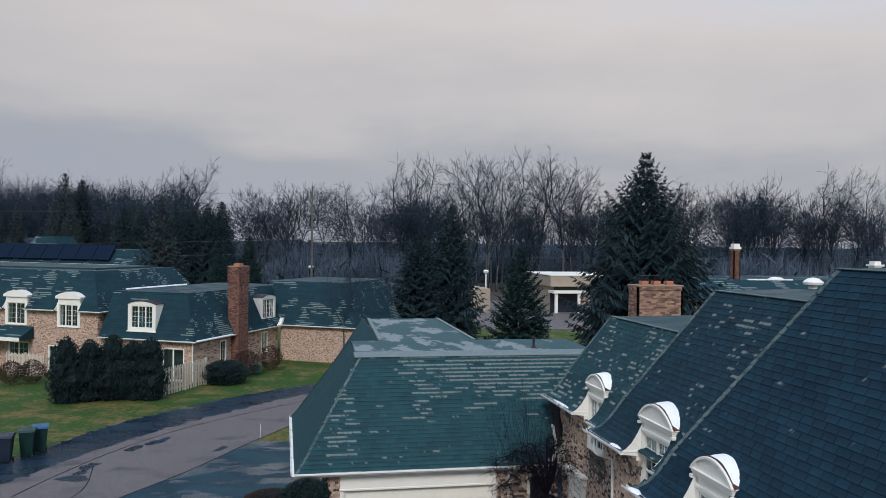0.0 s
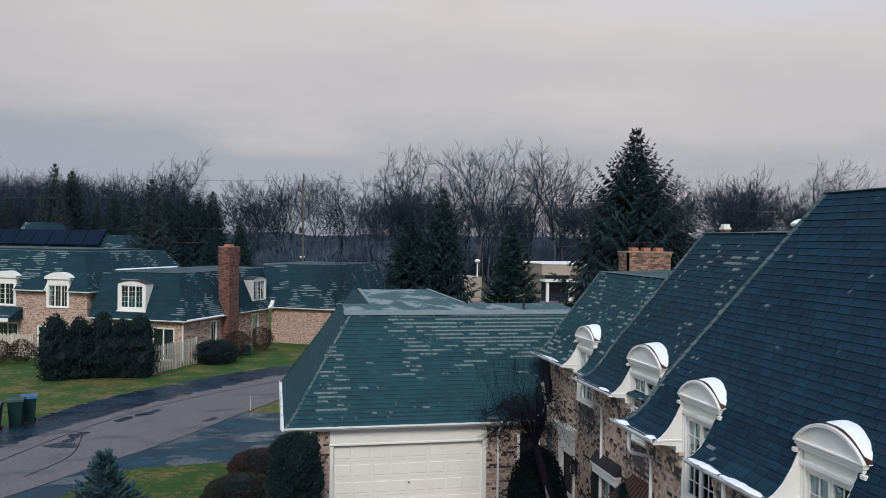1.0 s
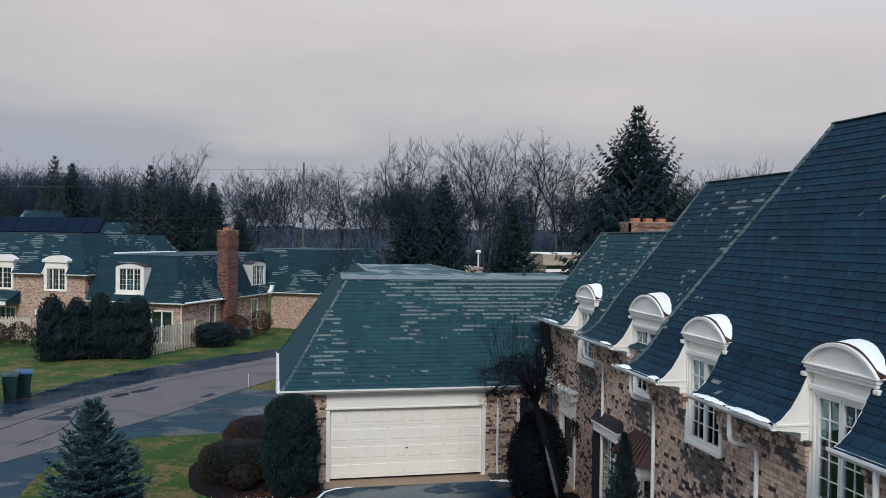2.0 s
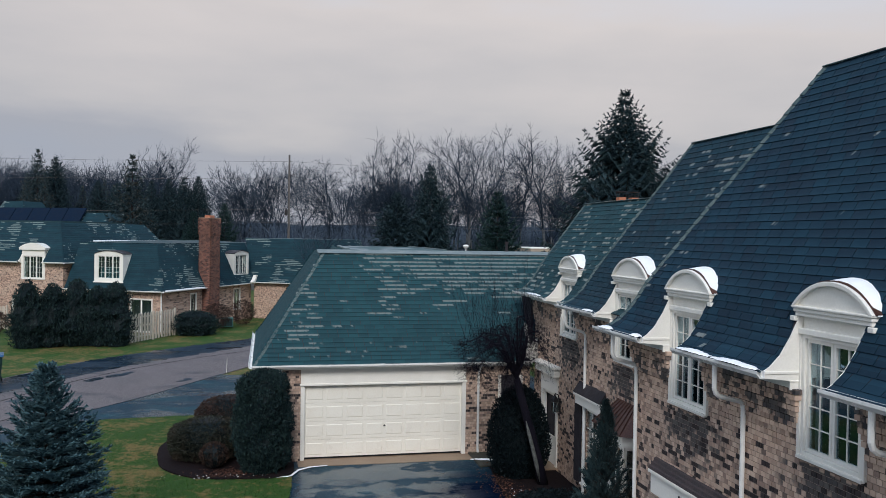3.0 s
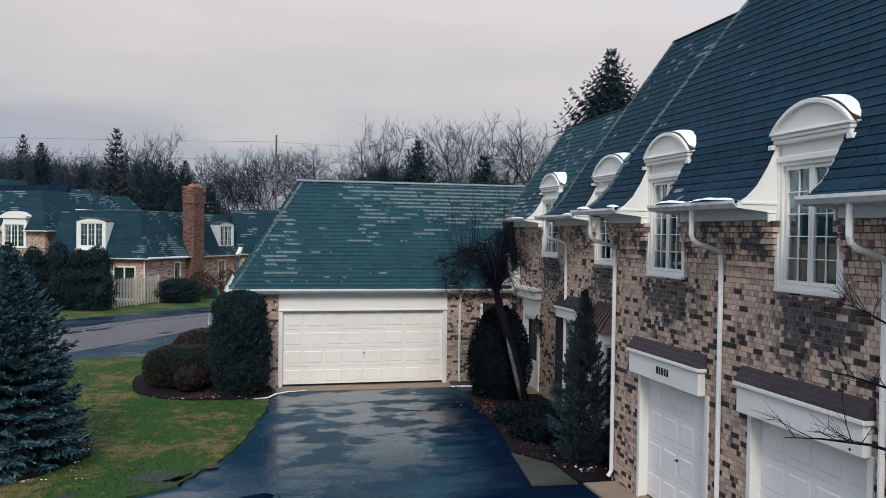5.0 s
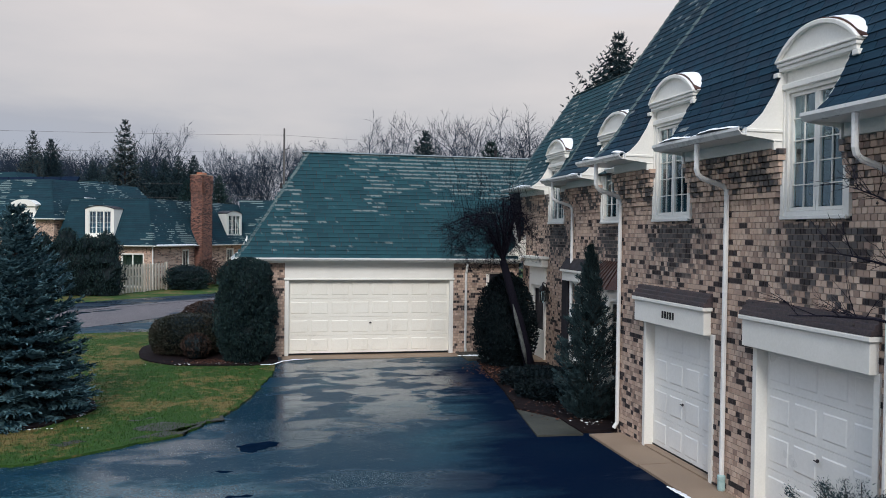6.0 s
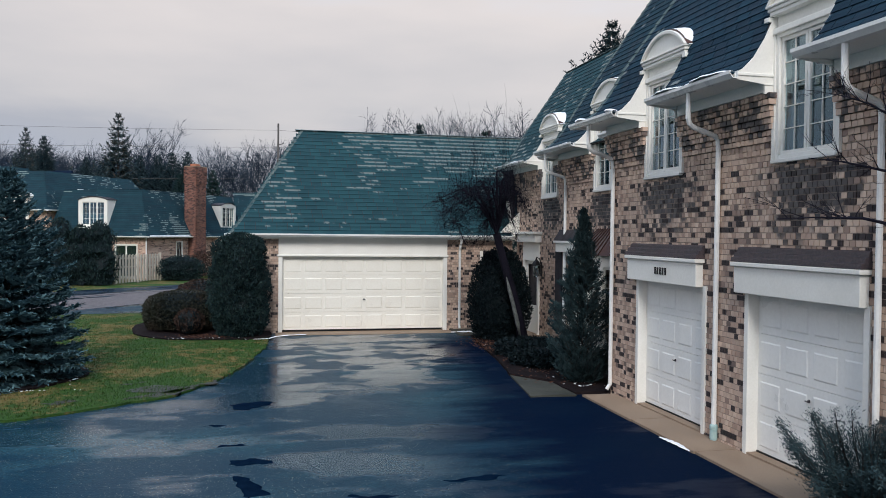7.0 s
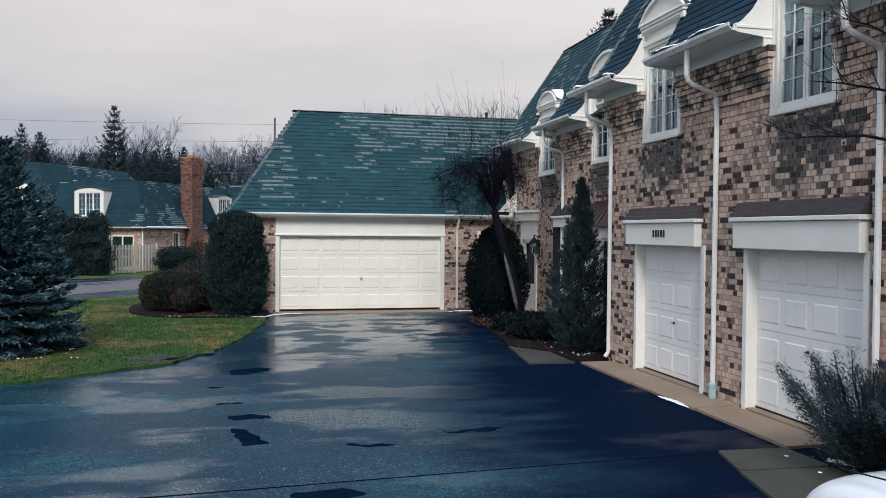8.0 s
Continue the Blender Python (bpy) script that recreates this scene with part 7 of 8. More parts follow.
# ornamental bare tree by the entry: leaning trunk, mop of fine twigs
rng = random.Random(81)
ot = thing("ornamental_tree", (8.3, 21.7, 0), "leaning bare ornamental tree with a dense twiggy crown", "tree")
fork = Vector((7.38, 21.5, 3.0))
part("trunk", Kit().tube([(8.30, 21.75, -0.1), (8.1, 21.65, 0.6), (7.88, 21.6, 1.4), (7.62, 21.55, 2.2), fork], [0.16, 0.14, 0.125, 0.11, 0.10], 9), TWIG, ot, "dark leaning trunk", smooth=True)
part("lichen_strip", Kit().tube([(8.13, 21.62, 0.15), (8.01, 21.55, 0.6), (7.88, 21.51, 1.05), (7.75, 21.49, 1.5), (7.66, 21.48, 1.85)], [0.02, 0.06, 0.055, 0.05, 0.012], 7), LICHEN, ot, "pale grey lichen along the trunk", smooth=True)
limbs, twigs, nodes = Kit(), Kit(), []
for i, (ox, oy, rise, droop, fine) in enumerate(((-1.55, 0.1, 1.15, 0.35, 52), (-1.35, -0.7, 1.05, 0.40, 44), (-1.2, 0.8, 1.2, 0.35, 40), (-0.85, -0.3, 1.25, 0.2, 40), (-0.6, 0.7, 1.4, 0.2, 32), (-0.45, -0.8, 1.2, 0.3, 32),
                                                 (0.15, 0.1, 1.65, 0.0, 62), (0.25, -0.15, 1.45, 0.0, 56), (0.35, 0.3, 1.30, 0.1, 46), (0.55, -0.5, 1.15, 0.3, 26), (0.75, 0.2, 1.3, 0.3, 20), (-1.05, 0.2, 0.75, 0.5, 36), (0.1, -0.3, 1.0, 0.0, 40))):
    line = [fork + Vector((ox * u, oy * u, rise * math.sin(min(u * 3.0, 1.57)) - droop * max(0, u - 0.55) * 2.0)) + Vector((rng.gauss(0, 0.04), rng.gauss(0, 0.04), rng.gauss(0, 0.04))) * (u > 0) for u in (0, 0.2, 0.4, 0.6, 0.8, 1.0)]
    limbs.tube(line, [0.042, 0.032, 0.025, 0.018, 0.012, 0.006], 5, cap=False)
    nodes += line[1:]
    for n in range(int(fine * 0.62)):
        u = 1 - rng.random() ** 1.3 * 0.85
        q = min(int(u * 5), 4)
        p = line[q].lerp(line[q + 1], u * 5 - q)
        b = rng.uniform(0, 6.28)
        d = Vector((math.cos(b), math.sin(b), rng.uniform(-1.2, 0.5))).normalized()
        grow(twigs, rng, p, d, rng.uniform(0.20, 0.44), 0.005, 2, 1.15, -0.35)
    for n in range(6 if ox < 0 else 3):
        u = rng.uniform(0.3, 1.0)
        q = min(int(u * 5), 4)
        b = rng.uniform(0, 6.28)
        d = Vector((math.cos(b) * 0.30 - 0.1, math.sin(b) * 0.30, 1)).normalized()
        grow(twigs, rng, line[q].lerp(line[q + 1], u * 5 - q), d, rng.uniform(0.6, 1.45), 0.0045, 1, 0.5, 0.15)
# side shoots that fill the mop, each from the limb nearest to its end
for n in range(300):
    while True:
        q = Vector((rng.uniform(-1, 1), rng.uniform(-1, 1), rng.uniform(-1, 1)))
        if q.length < 1:
            break
    e = fork + Vector((-0.38 + q.x * 1.42, q.y * 1.05, 0.50 + q.z * 0.98))
    p = min(nodes, key=lambda v: (v - e).length)
    bend = p.lerp(e, 0.5) + Vector((rng.gauss(0, 0.07), rng.gauss(0, 0.07), 0.10))
    twigs.tube([p, bend, e], [0.006, 0.0045, 0.003], 3, cap=False)
    for k in range(3):
        b = rng.uniform(0, 6.28)
        grow(twigs, rng, bend.lerp(e, k / 2), Vector((math.cos(b), math.sin(b), rng.uniform(-0.9, 0.4))).normalized(), rng.uniform(0.14, 0.30), 0.004, 1, 1.2, -0.3)
part("limb", limbs, TWIG, ot, smooth=True)
part("crown", twigs, TWIG, ot, kind="stuff")

# bare crab tree near the parked car, only its outer twigs reach the drive
rng = random.Random(91)
ct = thing("crab_tree", (7.0, 4.9, 0), "small bare crab apple tree with a few dried fruits", "tree")
part("trunk", Kit().tube([(7.0, 4.9, 0), (6.95, 5.0, 1.2), (6.85, 5.1, 2.2)], [0.09, 0.07, 0.06], 8), BARK, ct, smooth=True)
limbs, twigs, fruit = Kit(), Kit(), Kit()
for tgt in ((5.05, 6.35, 3.12), (5.45, 6.5, 3.6), (5.7, 6.5, 4.1), (6.6, 3.4, 4.2), (7.3, 3.8, 4.4), (6.9, 6.4, 4.3)):
    s, e = Vector((6.85, 5.1, 2.15)), Vector(tgt)
    line = [s.lerp(e, u) + Vector((rng.gauss(0, 0.03), rng.gauss(0, 0.03), 0.35 * math.sin(3.14 * u))) for u in (0, 0.25, 0.5, 0.75, 0.9, 1.0)]
    limbs.tube(line, [0.035, 0.026, 0.018, 0.011, 0.007, 0.003], 5, cap=False)
    for j in range(13):
        u = rng.uniform(0.35, 0.98)
        q = min(int(u * 5), 4)
        p = line[q].lerp(line[q + 1], u * 5 - q)
        d = ((e - s).normalized() + Vector((rng.gauss(0, 0.6), rng.gauss(0, 0.6), rng.gauss(0, 0.5)))).normalized()
        grow(twigs, rng, p, d, rng.uniform(0.12, 0.30), 0.0045, 1, 0.8, 0.2)
        if rng.random() < 0.2:
            fruit.lathe([(0.004, -0.012), (0.012, 0), (0.004, 0.012)], 6, Matrix.Translation(p + Vector((0, 0, -0.05))))
part("limb", limbs, TWIG, ct)
part("twig_mass", twigs, TWIG, ct, kind="stuff")
part("fruit", fruit, BARK, ct, "dark dried fruits", kind="stuff")

# ---- the woods ----
kinds = [bare_tree("bare_tree", 100 + i, 18.0, 5, (0.95, 1.1, 0.85, 1.0, 0.9, 1.15)[i], "tall leafless woodland tree", up=(0.25, 0.10, 0.35, 0.15, 0.25, 0.05)[i], trunk_share=(0.30, 0.36, 0.42, 0.28, 0.45, 0.33)[i], group="bare woodland trees") for i in range(6)]
lawn_tree = copy_thing(kinds[2], pose(5.2, 69.5, -0.5, 0, 0, 70))
lawn_tree.scale = Vector((0.40, 0.40, 0.50))
tagged(lawn_tree, "small bare tree beside the neighbouring garage wing", "tree")
rng = random.Random(7)
spots = []
# the taller ones that stand out above the wood: x, y, height
for x, y, h, kd in ((22.0, 122, 23, 0), (27, 128, 22, 3), (17.5, 124, 23, 1), (31, 122, 24.3, 2), (34.5, 126, 23.5, 0), (40, 124, 23, 5), (45, 126, 24, 3), (49, 128, 22.5, 1), (-15.3, 118, 20.6, 3), (0.5, 126, 18, 4),
                    (6.0, 128, 19, 2), (10.0, 122, 18.5, 5), (70, 132, 20.5, 5), (79, 128, 20.5, 3), (86, 132, 21.5, 0), (94, 126, 23, 1), (60, 134, 18, 2), (74, 122, 19.5, 1), (82, 136, 20, 2), (89, 120, 19.5, 4), (66, 126, 18.5, 3), (98, 122, 21, 0), (77, 118, 17.5, 2), (92, 116, 18.5, 5), (-44, 112, 21, 0), (-39, 114, 20, 2), (-29, 120, 18.5, 1)):
    spots.append((x, y, h * (1.12 if x > 55 else 1.07), kd))
for i in range(250):
    y = rng.uniform(116, 170)
    x = (rng.uniform(-0.44, 0.92) if i % 3 else rng.uniform(-0.46, -0.08)) * (y + 10)
    if 22 < x < 66 and y < 144:
        y = rng.uniform(144, 165)
    if -0.115 < x / y < -0.06 or (x / y < 0.06 and x / y > -0.1 and rng.random() < 0.55):
        continue
    spots.append((x, y, rng.uniform(16.0, 20.5) * (1 + (y - 122) / 500), rng.randrange(6)))
for i in range(46):
    spots.append((rng.uniform(-62, -10), rng.uniform(116, 150), rng.uniform(15.0, 18.8), rng.randrange(6)))
for i, (x, y, h, kd) in enumerate(spots):
    f = 1.75 if x / y < -0.1 else (1.3 if y < 150 else 1.05)
    x, y, h = x * f, y * f, 9.3 + (h - 9.3) * f
    if 0.18 < x / y < 0.46 and y < 168:                # keeps the clearing before the office open
        far = 168 + (i * 7) % 20
        x, h, y = x * far / y, 10 + (h - 10) * far / y, far
    m = pose(x, y, -0.5, 0, 0, rng.uniform(0, 360))
    c = copy_thing(kinds[kd], m)
    f = h / 18.0
    c.scale = Vector((f * rng.uniform(0.85, 1.1), f * rng.uniform(0.85, 1.1), f))
for i, kd in enumerate(kinds):
    kd.matrix_basis = pose(-90 + i * 13, 208 + (i * 37) % 23, -0.5, 0, 0, i * 50)
# brushwood between the trunks, and the dark depth of the wood behind
brush = Kit()
for i in range(150000):
    y = rng.uniform(114, 190)
    x = rng.uniform(-0.5, 1.0) * (y + 12)
    if 0.18 < x / y < 0.46 and y < 168:
        continue
    h = 2.5 + 11.0 * rng.random() ** 1.5 * (0.65 + 0.35 * (y - 112) / 60) * (1.25 if x < -12 else 1.0) * (0.85 + 0.5 * noise.noise((x * 0.06, y * 0.06, 4.0)))
    if -0.115 < x / y < 0.13:
        h *= 0.62
    f = 1.75 if x / y < -0.1 else 1.2
    x, y, h = x * f, y * f, max(2.0, 9.3 + (h - 9.3) * f)
    a, w = rng.uniform(0, 6.28), rng.uniform(0.025, 0.075)
    t = Vector((rng.gauss(0, 0.16) * h, rng.gauss(0, 0.16) * h, h))
    s = Vector((math.cos(a) * w, math.sin(a) * w, 0))
    b = Vector((x, y, -0.6))
    if i % 2:                                      # a fork of fine stems
        b = b + Vector((0, 0, rng.uniform(0.2, 0.7) * h))
        t = Vector((rng.gauss(0, 0.45) * h, rng.gauss(0, 0.45) * h, rng.uniform(0.15, 0.5) * h)) * 0.7
    brush.add([b - s, b + s, b + t * 0.6 + s * 0.7 + Vector((rng.gauss(0, 0.2), 0, 0)), b + t], [(0, 1, 2, 3)])
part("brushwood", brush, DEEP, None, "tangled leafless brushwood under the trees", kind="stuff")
tagged(bpy.data.objects["brushwood"], category="brushwood")
thicket = Kit()
for i in range(42000):
    y = rng.uniform(150, 212)
    x = rng.uniform(-0.125, 0.19) * y
    h = 4.5 + 6.0 * rng.random() ** 1.3 * (0.8 + 0.6 * noise.noise((x * 0.09, y * 0.05, 7.0)))
    a, w = rng.uniform(0, 6.28), rng.uniform(0.02, 0.06)
    s = Vector((math.cos(a) * w, math.sin(a) * w, 0))
    b = Vector((x, y, -0.6))
    t = Vector((rng.gauss(0, 0.18) * h, rng.gauss(0, 0.18) * h, h))
    if i % 3:
        b = b + Vector((0, 0, rng.uniform(0.2, 0.6) * h))
        t = Vector((rng.gauss(0, 0.3) * h, rng.gauss(0, 0.3) * h, rng.uniform(0.2, 0.45) * h))
    thicket.add([b - s, b + s, b + t * 0.6 + s * 0.7 + Vector((rng.gauss(0, 0.2), 0, 0)), b + t], [(0, 1, 2, 3)])
part("thicket", thicket, DEEP, None, "low leafless thicket behind the pole", kind="stuff")
tagged(bpy.data.objects["thicket"], category="thicket")
ridge = Kit()
cols = 120
pts = []
for i in range(cols + 1):
    a = -0.75 + 1.95 * i / cols
    x, y = math.sin(a) * 215, math.cos(a) * 215
    pts += [(x, y, -2), (x * 1.01, y * 1.01, 9.6 + 1.0 * noise.noise((i * 0.21, 3.0, 0)) + 1.3 * noise.noise((i * 0.9, 1.0, 0)))]
ridge.add(pts, [(2 * i, 2 * i + 2, 2 * i + 3, 2 * i + 1) for i in range(cols)])
# plain sheet whose colour holds the haze of the distance
part("backdrop", ridge, DEEP, None, "blue-grey sheet painted as the hazy depth of the far woods")
tagged(bpy.data.objects["backdrop"], category="woods", kind="structure")
# ---- fences, bins, car and small things ----
def fence(m, length, h, label, step=0.16):
    """A shadow-board fence along local x."""
    f = thing("fence", tuple(m.translation), label, "fence")
    n = int(length / step)
    for i in range(n):
        x = i * step
        top = h - 0.05 * (i % 2)
        k = Kit().prism([(x, 0.06), (x + 0.115, 0.06), (x + 0.115, top - 0.03), (x + 0.085, top), (x + 0.03, top), (x, top - 0.03)], lambda p, q, s: (p, s, q), -0.03 if i % 2 else 0.03, 0.0 if i % 2 else 0.055, m)
        part("board", k, FENCE_PAINT, f)
    for z in (0.35, h * 0.55, h - 0.3):
        part("rail", Kit().box(0, length, 0.0, 0.03, z, z + 0.09, m), FENCE_PAINT, f)
    for x in (0.0, length * 0.5, length):
        part("post", Kit().box(x - 0.05, x + 0.05, -0.05, 0.08, 0, h + 0.05, m), FENCE_PAINT, f)
    return f


f1 = fence(LM @ pose(0.8, -4.65, -0.55, 0, 0, 90), 5.0, 1.92, "cream slatted wooden fence with a gate")
for z in (0.45, 0.95, 1.5):
    k = Kit().box(0.1, 0.45, -0.075, -0.055, z, z + 0.05, LM @ pose(0.8, -4.65, -0.55, 0, 0, 90))
    part("hinge", k, BLACK, f1, "black strap hinge")
fence(LM @ pose(-15.4, -1.6, -0.55, 0, 0, 3), 3.3, 1.75, "cream slatted wooden fence beside the porch")


def wheelie_bin(x, y, rz, body, lid, label):
    b = thing("wheeled_bin", (x, y, fall(y)), label, "bin", "bins at the kerb")
    m = pose(x, y, fall(y), 0, 0, rz)
    k = Kit().add([(-0.24, -0.25, 0.06), (0.24, -0.25, 0.06), (0.24, 0.25, 0.06), (-0.24, 0.25, 0.06), (-0.33, -0.38, 1.20), (0.33, -0.38, 1.20), (0.33, 0.40, 1.20), (-0.33, 0.40, 1.20)],
                  [(0, 3, 2, 1), (4, 5, 6, 7), (0, 1, 5, 4), (1, 2, 6, 5), (2, 3, 7, 6), (3, 0, 4, 7)], m)
    part("body", k, body, b, bevel=0.03)
    part("lid", Kit().prism([(-0.44, 1.20), (0.44, 1.20), (0.42, 1.28), (0.1, 1.36), (-0.34, 1.28)], lambda p, q, s: (s, p, q), -0.37, 0.37, m), lid, b, bevel=0.015)
    for s in (-0.29, 0.25):
        part("wheel", Kit().lathe([(0.10, 0), (0.10, 0.05)], 14, m @ pose(s, 0.28, 0.10, 0, 90)), BLACK, b)
    part("grip", Kit().tube([(-0.22, 0.46, 1.22), (0.22, 0.46, 1.22)], 0.018, 6, m), BLACK, b)


wheelie_bin(-11.38, 41.5, 15, BIN_GREEN, BIN_BLUE, "dark green wheeled bin with a blue lid")
wheelie_bin(-11.75, 40.75, 10, BIN_GREEN, BIN_GREEN, "dark green wheeled bin")
wheelie_bin(-12.35, 39.6, 5, BIN_DARK, BIN_DARK, "navy blue wheeled bin at the lane")

# air conditioner by the neighbouring house
ac = thing("air_conditioner", (-2.1, 65.4, -0.5), "small green air conditioner unit by the wall", "appliance")
AC_GREEN = plain("ac_paint", (0.05, 0.16, 0.15), (0.07, 0.20, 0.18), 3, 30, 0.5)
part("case", Kit().box(-2.55, -1.65, 65.0, 65.8, -0.45, 0.25), AC_GREEN, ac, bevel=0.03)
for i in range(7):
    part("grille_slat", Kit().box(-2.5, -1.7, 64.98, 65.0, -0.36 + i * 0.08, -0.32 + i * 0.08), BIN_DARK, ac)
# lane marker on the grass wedge
mk = thing("marker_stake", (-1.1, 42.9, -0.3), "thin white driveway marker stake", "marker")
part("stake", Kit().tube([(-1.1, 42.9, fall(42.9)), (-1.08, 42.9, fall(42.9) + 0.75)], 0.011, 6), WHITE, mk)

# white car, only its bonnet in view
car = thing("car", (5.3, 3.0, 0), "white parked car with a clean bonnet", "car")
CAR_WHITE = plain("white_car_paint", (0.80, 0.80, 0.80), (0.86, 0.86, 0.86), 1, 20, 0.22, bump=0.0)
bm = bmesh.new()
secs = ((5.42, 0.28, 0.60, 0.66), (5.32, 0.20, 0.74, 0.80), (5.12, 0.18, 0.88, 0.86), (4.6, 0.18, 0.97, 0.88), (3.95, 0.18, 1.02, 0.90), (3.3, 0.18, 1.42, 0.74), (2.2, 0.18, 1.46, 0.72), (1.3, 0.18, 1.40, 0.74), (0.75, 0.22, 1.0, 0.86), (0.65, 0.3, 0.7, 0.80))
rings = []
for y, zb, zt, hw in secs:
    wb = max(hw, 0.80)
    ring = []
    for i in range(20):
        a = 2 * math.pi * i / 20
        c, s = math.cos(a), math.sin(a)
        sx = math.copysign(abs(c) ** 0.45, c)
        sz = math.copysign(abs(s) ** 0.55, s)
        w = hw if s > 0.3 else wb
        ring.append(bm.verts.new((5.25 + sx * w, y, (zb + zt) / 2 + sz * (zt - zb) / 2)))
    rings.append(ring)
for a, b in zip(rings, rings[1:]):
    for i in range(20):
        bm.faces.new((a[i], a[(i + 1) % 20], b[(i + 1) % 20], b[i]))
bm.faces.new(rings[0])
bm.faces.new(rings[-1][::-1])
bmesh.ops.recalc_face_normals(bm, faces=bm.faces[:])
me = bpy.data.meshes.new("body")
bm.to_mesh(me)
bm.free()
me.shade_smooth()
cb = part("body", me, CAR_WHITE, car)
sub = cb.modifiers.new("round", "SUBSURF")
sub.levels = sub.render_levels = 2
TYRE = plain("tyre_rubber", (0.012, 0.012, 0.013), (0.02, 0.02, 0.022), 5, 60, 0.8)
for x in (4.42, 5.88):
    for y in (4.6, 1.5):
        wl_ = part("wheel", Kit().lathe([(0.22, 0), (0.31, 0.01), (0.33, 0.05), (0.33, 0.16), (0.31, 0.20), (0.22, 0.21)], 24, pose(x, y, 0.33, 0, 90)), TYRE, car, smooth=True)
        part("rim", Kit().lathe([(0.05, -0.01), (0.21, 0.0), (0.21, 0.2), (0.05, 0.215)], 20, pose(x, y, 0.33, 0, 90)), WHITE_METAL, wl_)
part("wiper", Kit().tube([(4.75, 4.2, 1.035), (5.2, 4.12, 1.05), (5.75, 4.1, 1.05)], 0.012, 5), BLACK, car)
k = Kit()
for s in (-1, 1):
    k.tube([(5.25 + s * 0.70, 5.05, 0.905), (5.25 + s * 0.76, 4.6, 0.97), (5.25 + s * 0.78, 4.1, 1.0)], 0.006, 4)
part("bonnet_gap", k, BLACK, car)
for s in (-1, 1):
    part("headlight", Kit().lathe([(0.02, 0), (0.13, -0.04), (0.15, -0.10)], 14, pose(5.25 + s * 0.52, 5.36, 0.56, -90)), GLASS, car)
part("windscreen", Kit().add([(4.62, 3.92, 1.05), (5.88, 3.92, 1.05), (5.80, 3.33, 1.41), (4.70, 3.33, 1.41)], [(0, 1, 2, 3)]), BIN_DARK, car, "dark windscreen")

car.matrix_basis = Matrix.Translation((5.62, 3.38, 0.03))

# snow left on gutters, beds and along the drive
def snow_lump(pts, w, h, label, seed, mat=None):
    """A lumpy ridge of old snow along a line of points."""
    rng = random.Random(seed)
    k = Kit()
    n = 18
    p = [Vector(q) for q in pts]
    ring = []
    for i in range(n + 1):
        u = i / n * (len(p) - 1)
        j = min(int(u), len(p) - 2)
        c = p[j].lerp(p[j + 1], u - j)
        d = (p[j + 1] - p[j]).normalized()
        s = Vector((-d.y, d.x, 0)).normalized()
        f = math.sin(math.pi * min(max(i / n, 0.03), 0.97)) ** 0.4 * rng.uniform(0.7, 1.15)
        ring.append([c + s * (w * f * math.cos(a)) + Vector((0, 0, h * f * math.sin(a))) for a in (0, 0.6, 1.2, 1.9, 2.5, 3.1416)])
    k.add([q for r in ring for q in r], [(i * 6 + j, i * 6 + j + 1, (i + 1) * 6 + j + 1, (i + 1) * 6 + j) for i in range(n) for j in range(5)])
    ob = part("snow_patch", k, SNOW, None, label, smooth=True)
    return tagged(ob, category="snow", group="snow remains")


for y0, y1, s in ((12.42, 11.45, 1), (11.40, 10.28, 2), (15.4, 14.9, 3), (14.0, 13.75, 4)):
    snow_lump([(7.12, y0, 5.09), (7.10, (y0 + y1) / 2, 5.11), (7.12, y1, 5.09)], 0.10, 0.035, "white snow lying in the gutter", s)
snow_lump([(8.22, 19.0, 5.09), (8.22, 18.4, 5.09)], 0.08, 0.03, "white snow lying in the gutter", 5)
snow_lump([(8.62, 24.6, 5.09), (8.62, 23.2, 5.09)], 0.07, 0.04, "white snow lying in the gutter", 6)
snow_lump([(0.9, 23.45, 0.07), (1.5, 23.55, 0.05), (1.75, 24.2, 0.03), (2.1, 24.45, 0.03), (2.6, 24.52, 0.03)], 0.05, 0.02, "thin old snow along the garage apron", 7)
snow_lump([(6.9, 24.5, 0.03), (7.4, 24.3, 0.06), (7.9, 24.0, 0.06)], 0.10, 0.03, "thin old snow beside the garage", 8)
snow_lump([(7.04, 11.85, 0.02), (7.07, 11.4, 0.03), (7.08, 11.05, 0.02)], 0.05, 0.020, "thin old snow at the apron's edge", 9)
snow_lump([(7.09, 8.3, 0.06), (7.18, 8.1, 0.07), (7.32, 7.95, 0.07)], 0.08, 0.03, "patch of old snow under the juniper", 10)
rng = random.Random(5)
flecks = Kit()
for cx, cy, sx, sy, n in ((7.55, 17.5, 0.3, 0.7, 60), (7.45, 15.75, 0.16, 0.2, 30), (-0.2, 23.75, 0.8, 0.14, 50), (-2.2, 18.3, 0.04, 0.5, 30), (-3.2, 16.72, 0.6, 0.04, 30), (7.35, 7.9, 0.25, 0.5, 50), (7.3, 20.6, 0.2, 0.9, 30)):
    for i in range(n):
        x, y = rng.gauss(cx, sx), rng.gauss(cy, sy)
        r = 0.006 + 0.022 * rng.random() ** 2
        flecks.lathe([(r, 0.0), (r * 0.7, r * 0.2), (0.1 * r, r * 0.3)], 5, pose(x, y, 0.088 if x < 3 else 0.062, 0, 0, rng.uniform(0, 360)))
part("snow_flecks", flecks, SNOW, None, "scattered flecks of old snow on beds and grass", kind="stuff")
tagged(bpy.data.objects["snow_flecks"], category="snow")
LEAF_RED = leaf_material("dead_leaves", (0.035, 0.016, 0.012), (0.13, 0.060, 0.038))
litter = Kit()
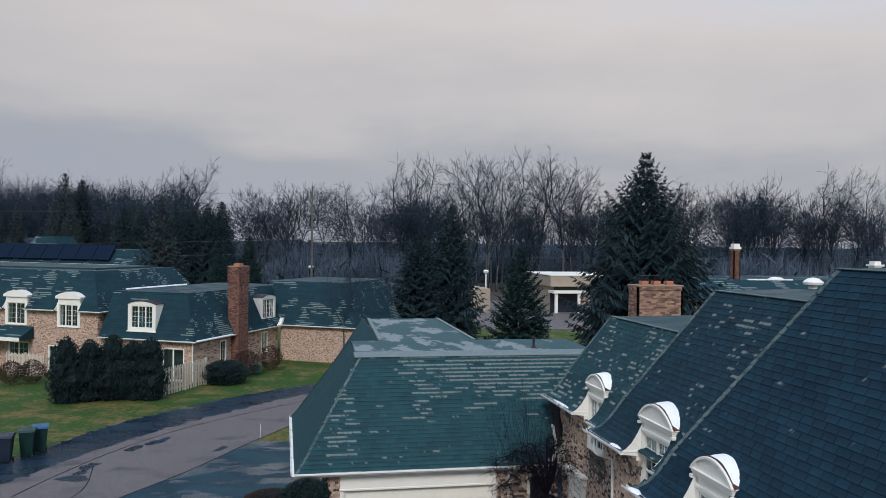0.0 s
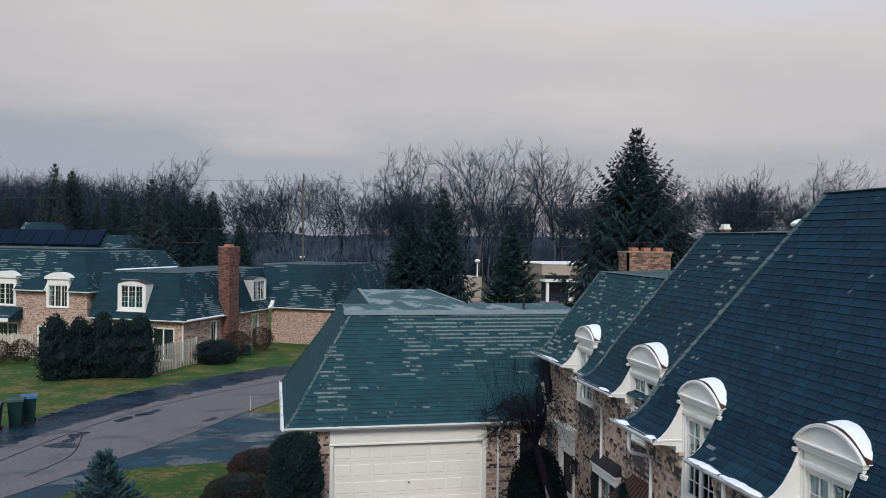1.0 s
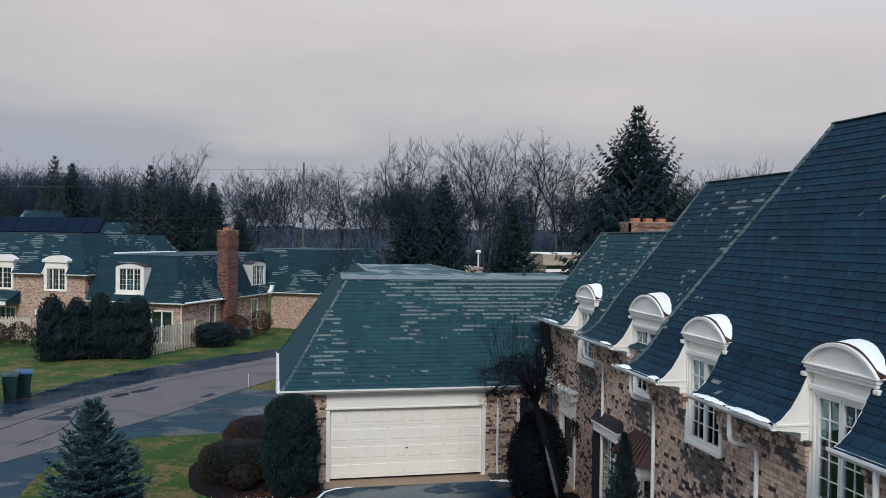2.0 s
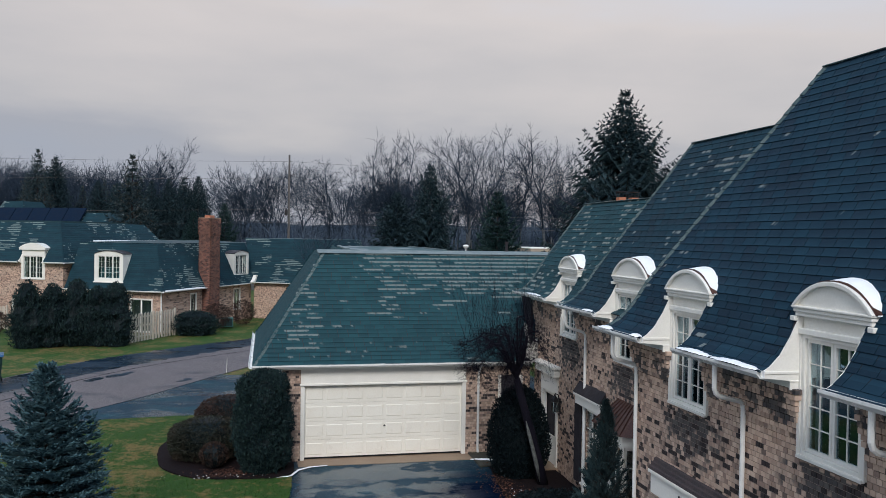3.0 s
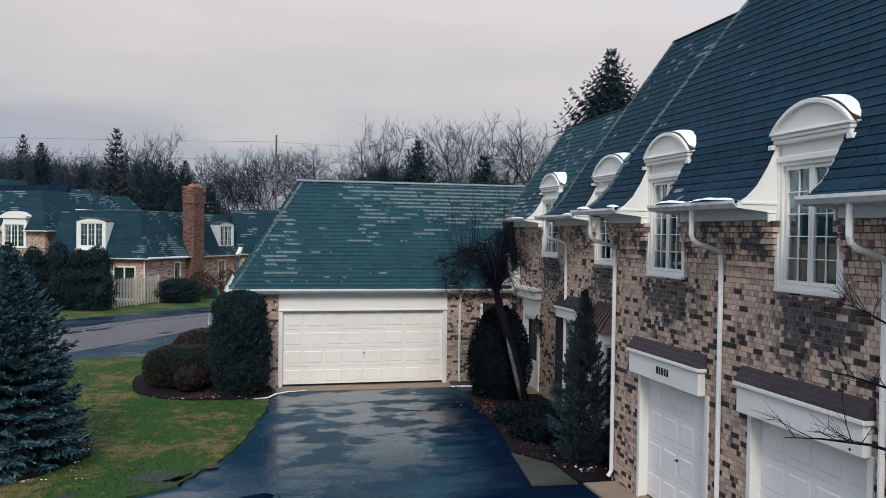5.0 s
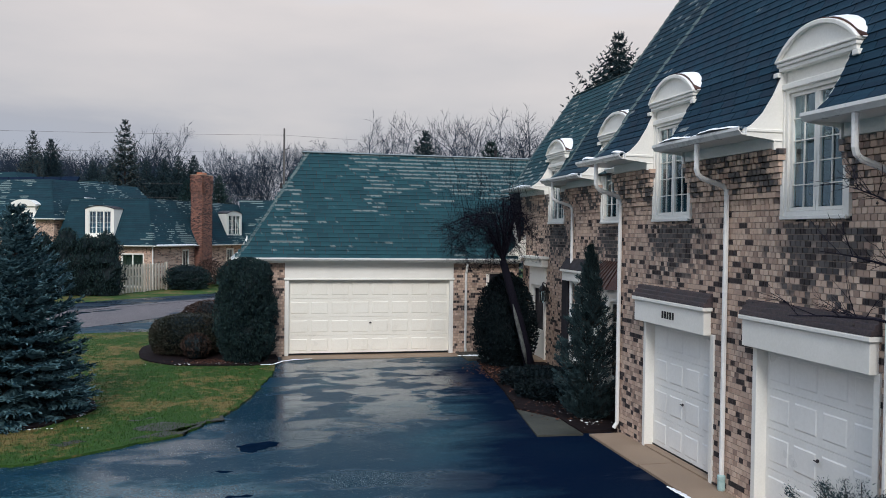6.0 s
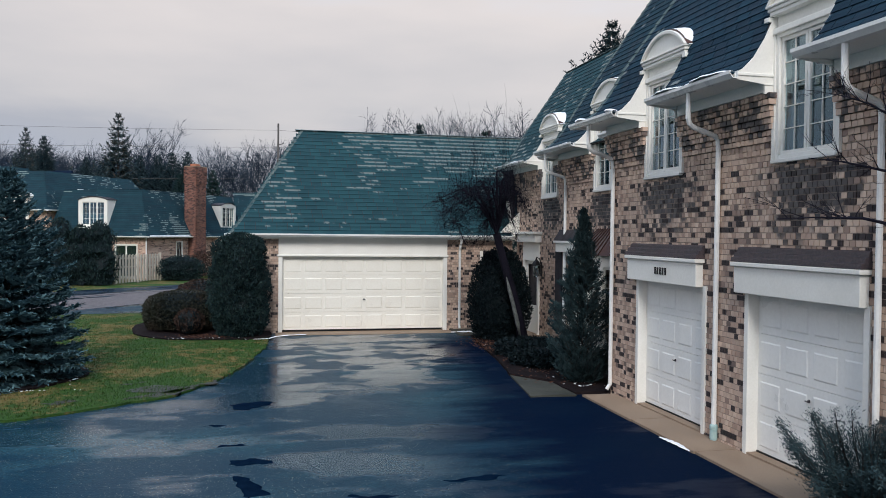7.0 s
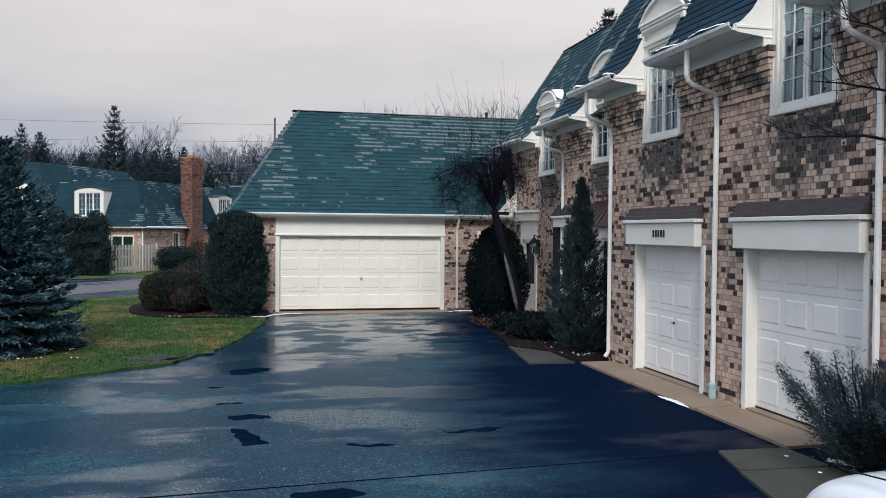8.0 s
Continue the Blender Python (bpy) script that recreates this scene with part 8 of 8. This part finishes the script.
for cx, cy, sx, sy, n in ((-0.1, 24.0, 0.45, 0.22, 420), (7.1, 21.6, 0.25, 1.0, 420), (7.5, 17.0, 0.5, 0.7, 160)):
    for i in range(n):
        x, y = rng.gauss(cx, sx), rng.gauss(cy, sy)
        m = pose(x, y, 0.10 if x < 3 else 0.075, rng.uniform(-30, 30), rng.uniform(-30, 30), rng.uniform(0, 360))
        s = rng.uniform(0.02, 0.045)
        litter.add([(-s, 0, 0), (0, -s * 0.6, 0.004), (s, 0, 0), (0, s * 0.6, 0.006)], [(0, 1, 2, 3)], m)
part("dead_leaves", litter, LEAF_RED, None, "fallen russet leaves on the mulch", kind="stuff")
tagged(bpy.data.objects["dead_leaves"], category="leaves")
# grass blades over the lawn
GRASS_BLADE = grass_material("grass_blades", True)
blades = Kit()
poly = [Vector(p) for p in smooth_line(LAWN, True, 5)]


def inside(x, y, pts):
    hit = False
    for a, b in zip(pts, pts[1:] + pts[:1]):
        if (a[1] > y) != (b[1] > y) and x < a[0] + (y - a[1]) / (b[1] - a[1]) * (b[0] - a[0]):
            hit = not hit
    return hit


beds = [[Vector(p) for p in smooth_line(b, True, 5)] for b in (BED_L, BED_S)]
count = 0
while count < 52000:
    x, y = rng.uniform(-7, 1.6), rng.uniform(14.4, 32.2)
    if rng.random() > 1.25 - (y - 14) / 20 or not inside(x, y, poly) or any(inside(x, y, b) for b in beds):
        continue
    count += 1
    a, h = rng.uniform(0, 6.28), rng.uniform(0.025, 0.055)
    w = 0.007
    dx, dy = math.cos(a), math.sin(a)
    blades.add([(x - dy * w, y + dx * w, 0.04 + fall(y)), (x + dy * w, y - dx * w, 0.04 + fall(y)), (x + dx * h * 0.7, y + dy * h * 0.7, 0.04 + h + fall(y))], [(0, 1, 2)])
part("lawn_grass", blades, GRASS_BLADE, None, "short winter grass blades, green and straw-brown", kind="stuff")
tagged(bpy.data.objects["lawn_grass"], category="grass")
# ---- single bricks and shingles nearest the camera's way ----
one = Kit().box(0, BW, -0.008, 0.02, 0, BH).mesh("brick")
one.materials.append(BRICK_ONE)
for u, z, w in ones_a:
    ob = new("brick", one)
    ob.matrix_basis = m_a @ Matrix.Translation((u, random.uniform(-0.003, 0.003), z))
    put_under(ob, wall_a)
shapes = {}
for t in tabs_a:
    key = round(t[4], 3)
    o = slope_a.at(t[0], t[2], t[3])
    if key not in shapes:
        k = Kit().add([p - o for p in slope_a.tab_points(t, 0.003)], [(0, 1, 3, 2), (4, 5, 1, 0), (0, 2, 4), (1, 5, 3)])
        shapes[key] = k.mesh("shingle")
        shapes[key].materials.append(SHINGLE_ONE)
    ob = new("shingle", shapes[key])
    ob.matrix_basis = Matrix.Translation(o)
    put_under(ob, roof_a)
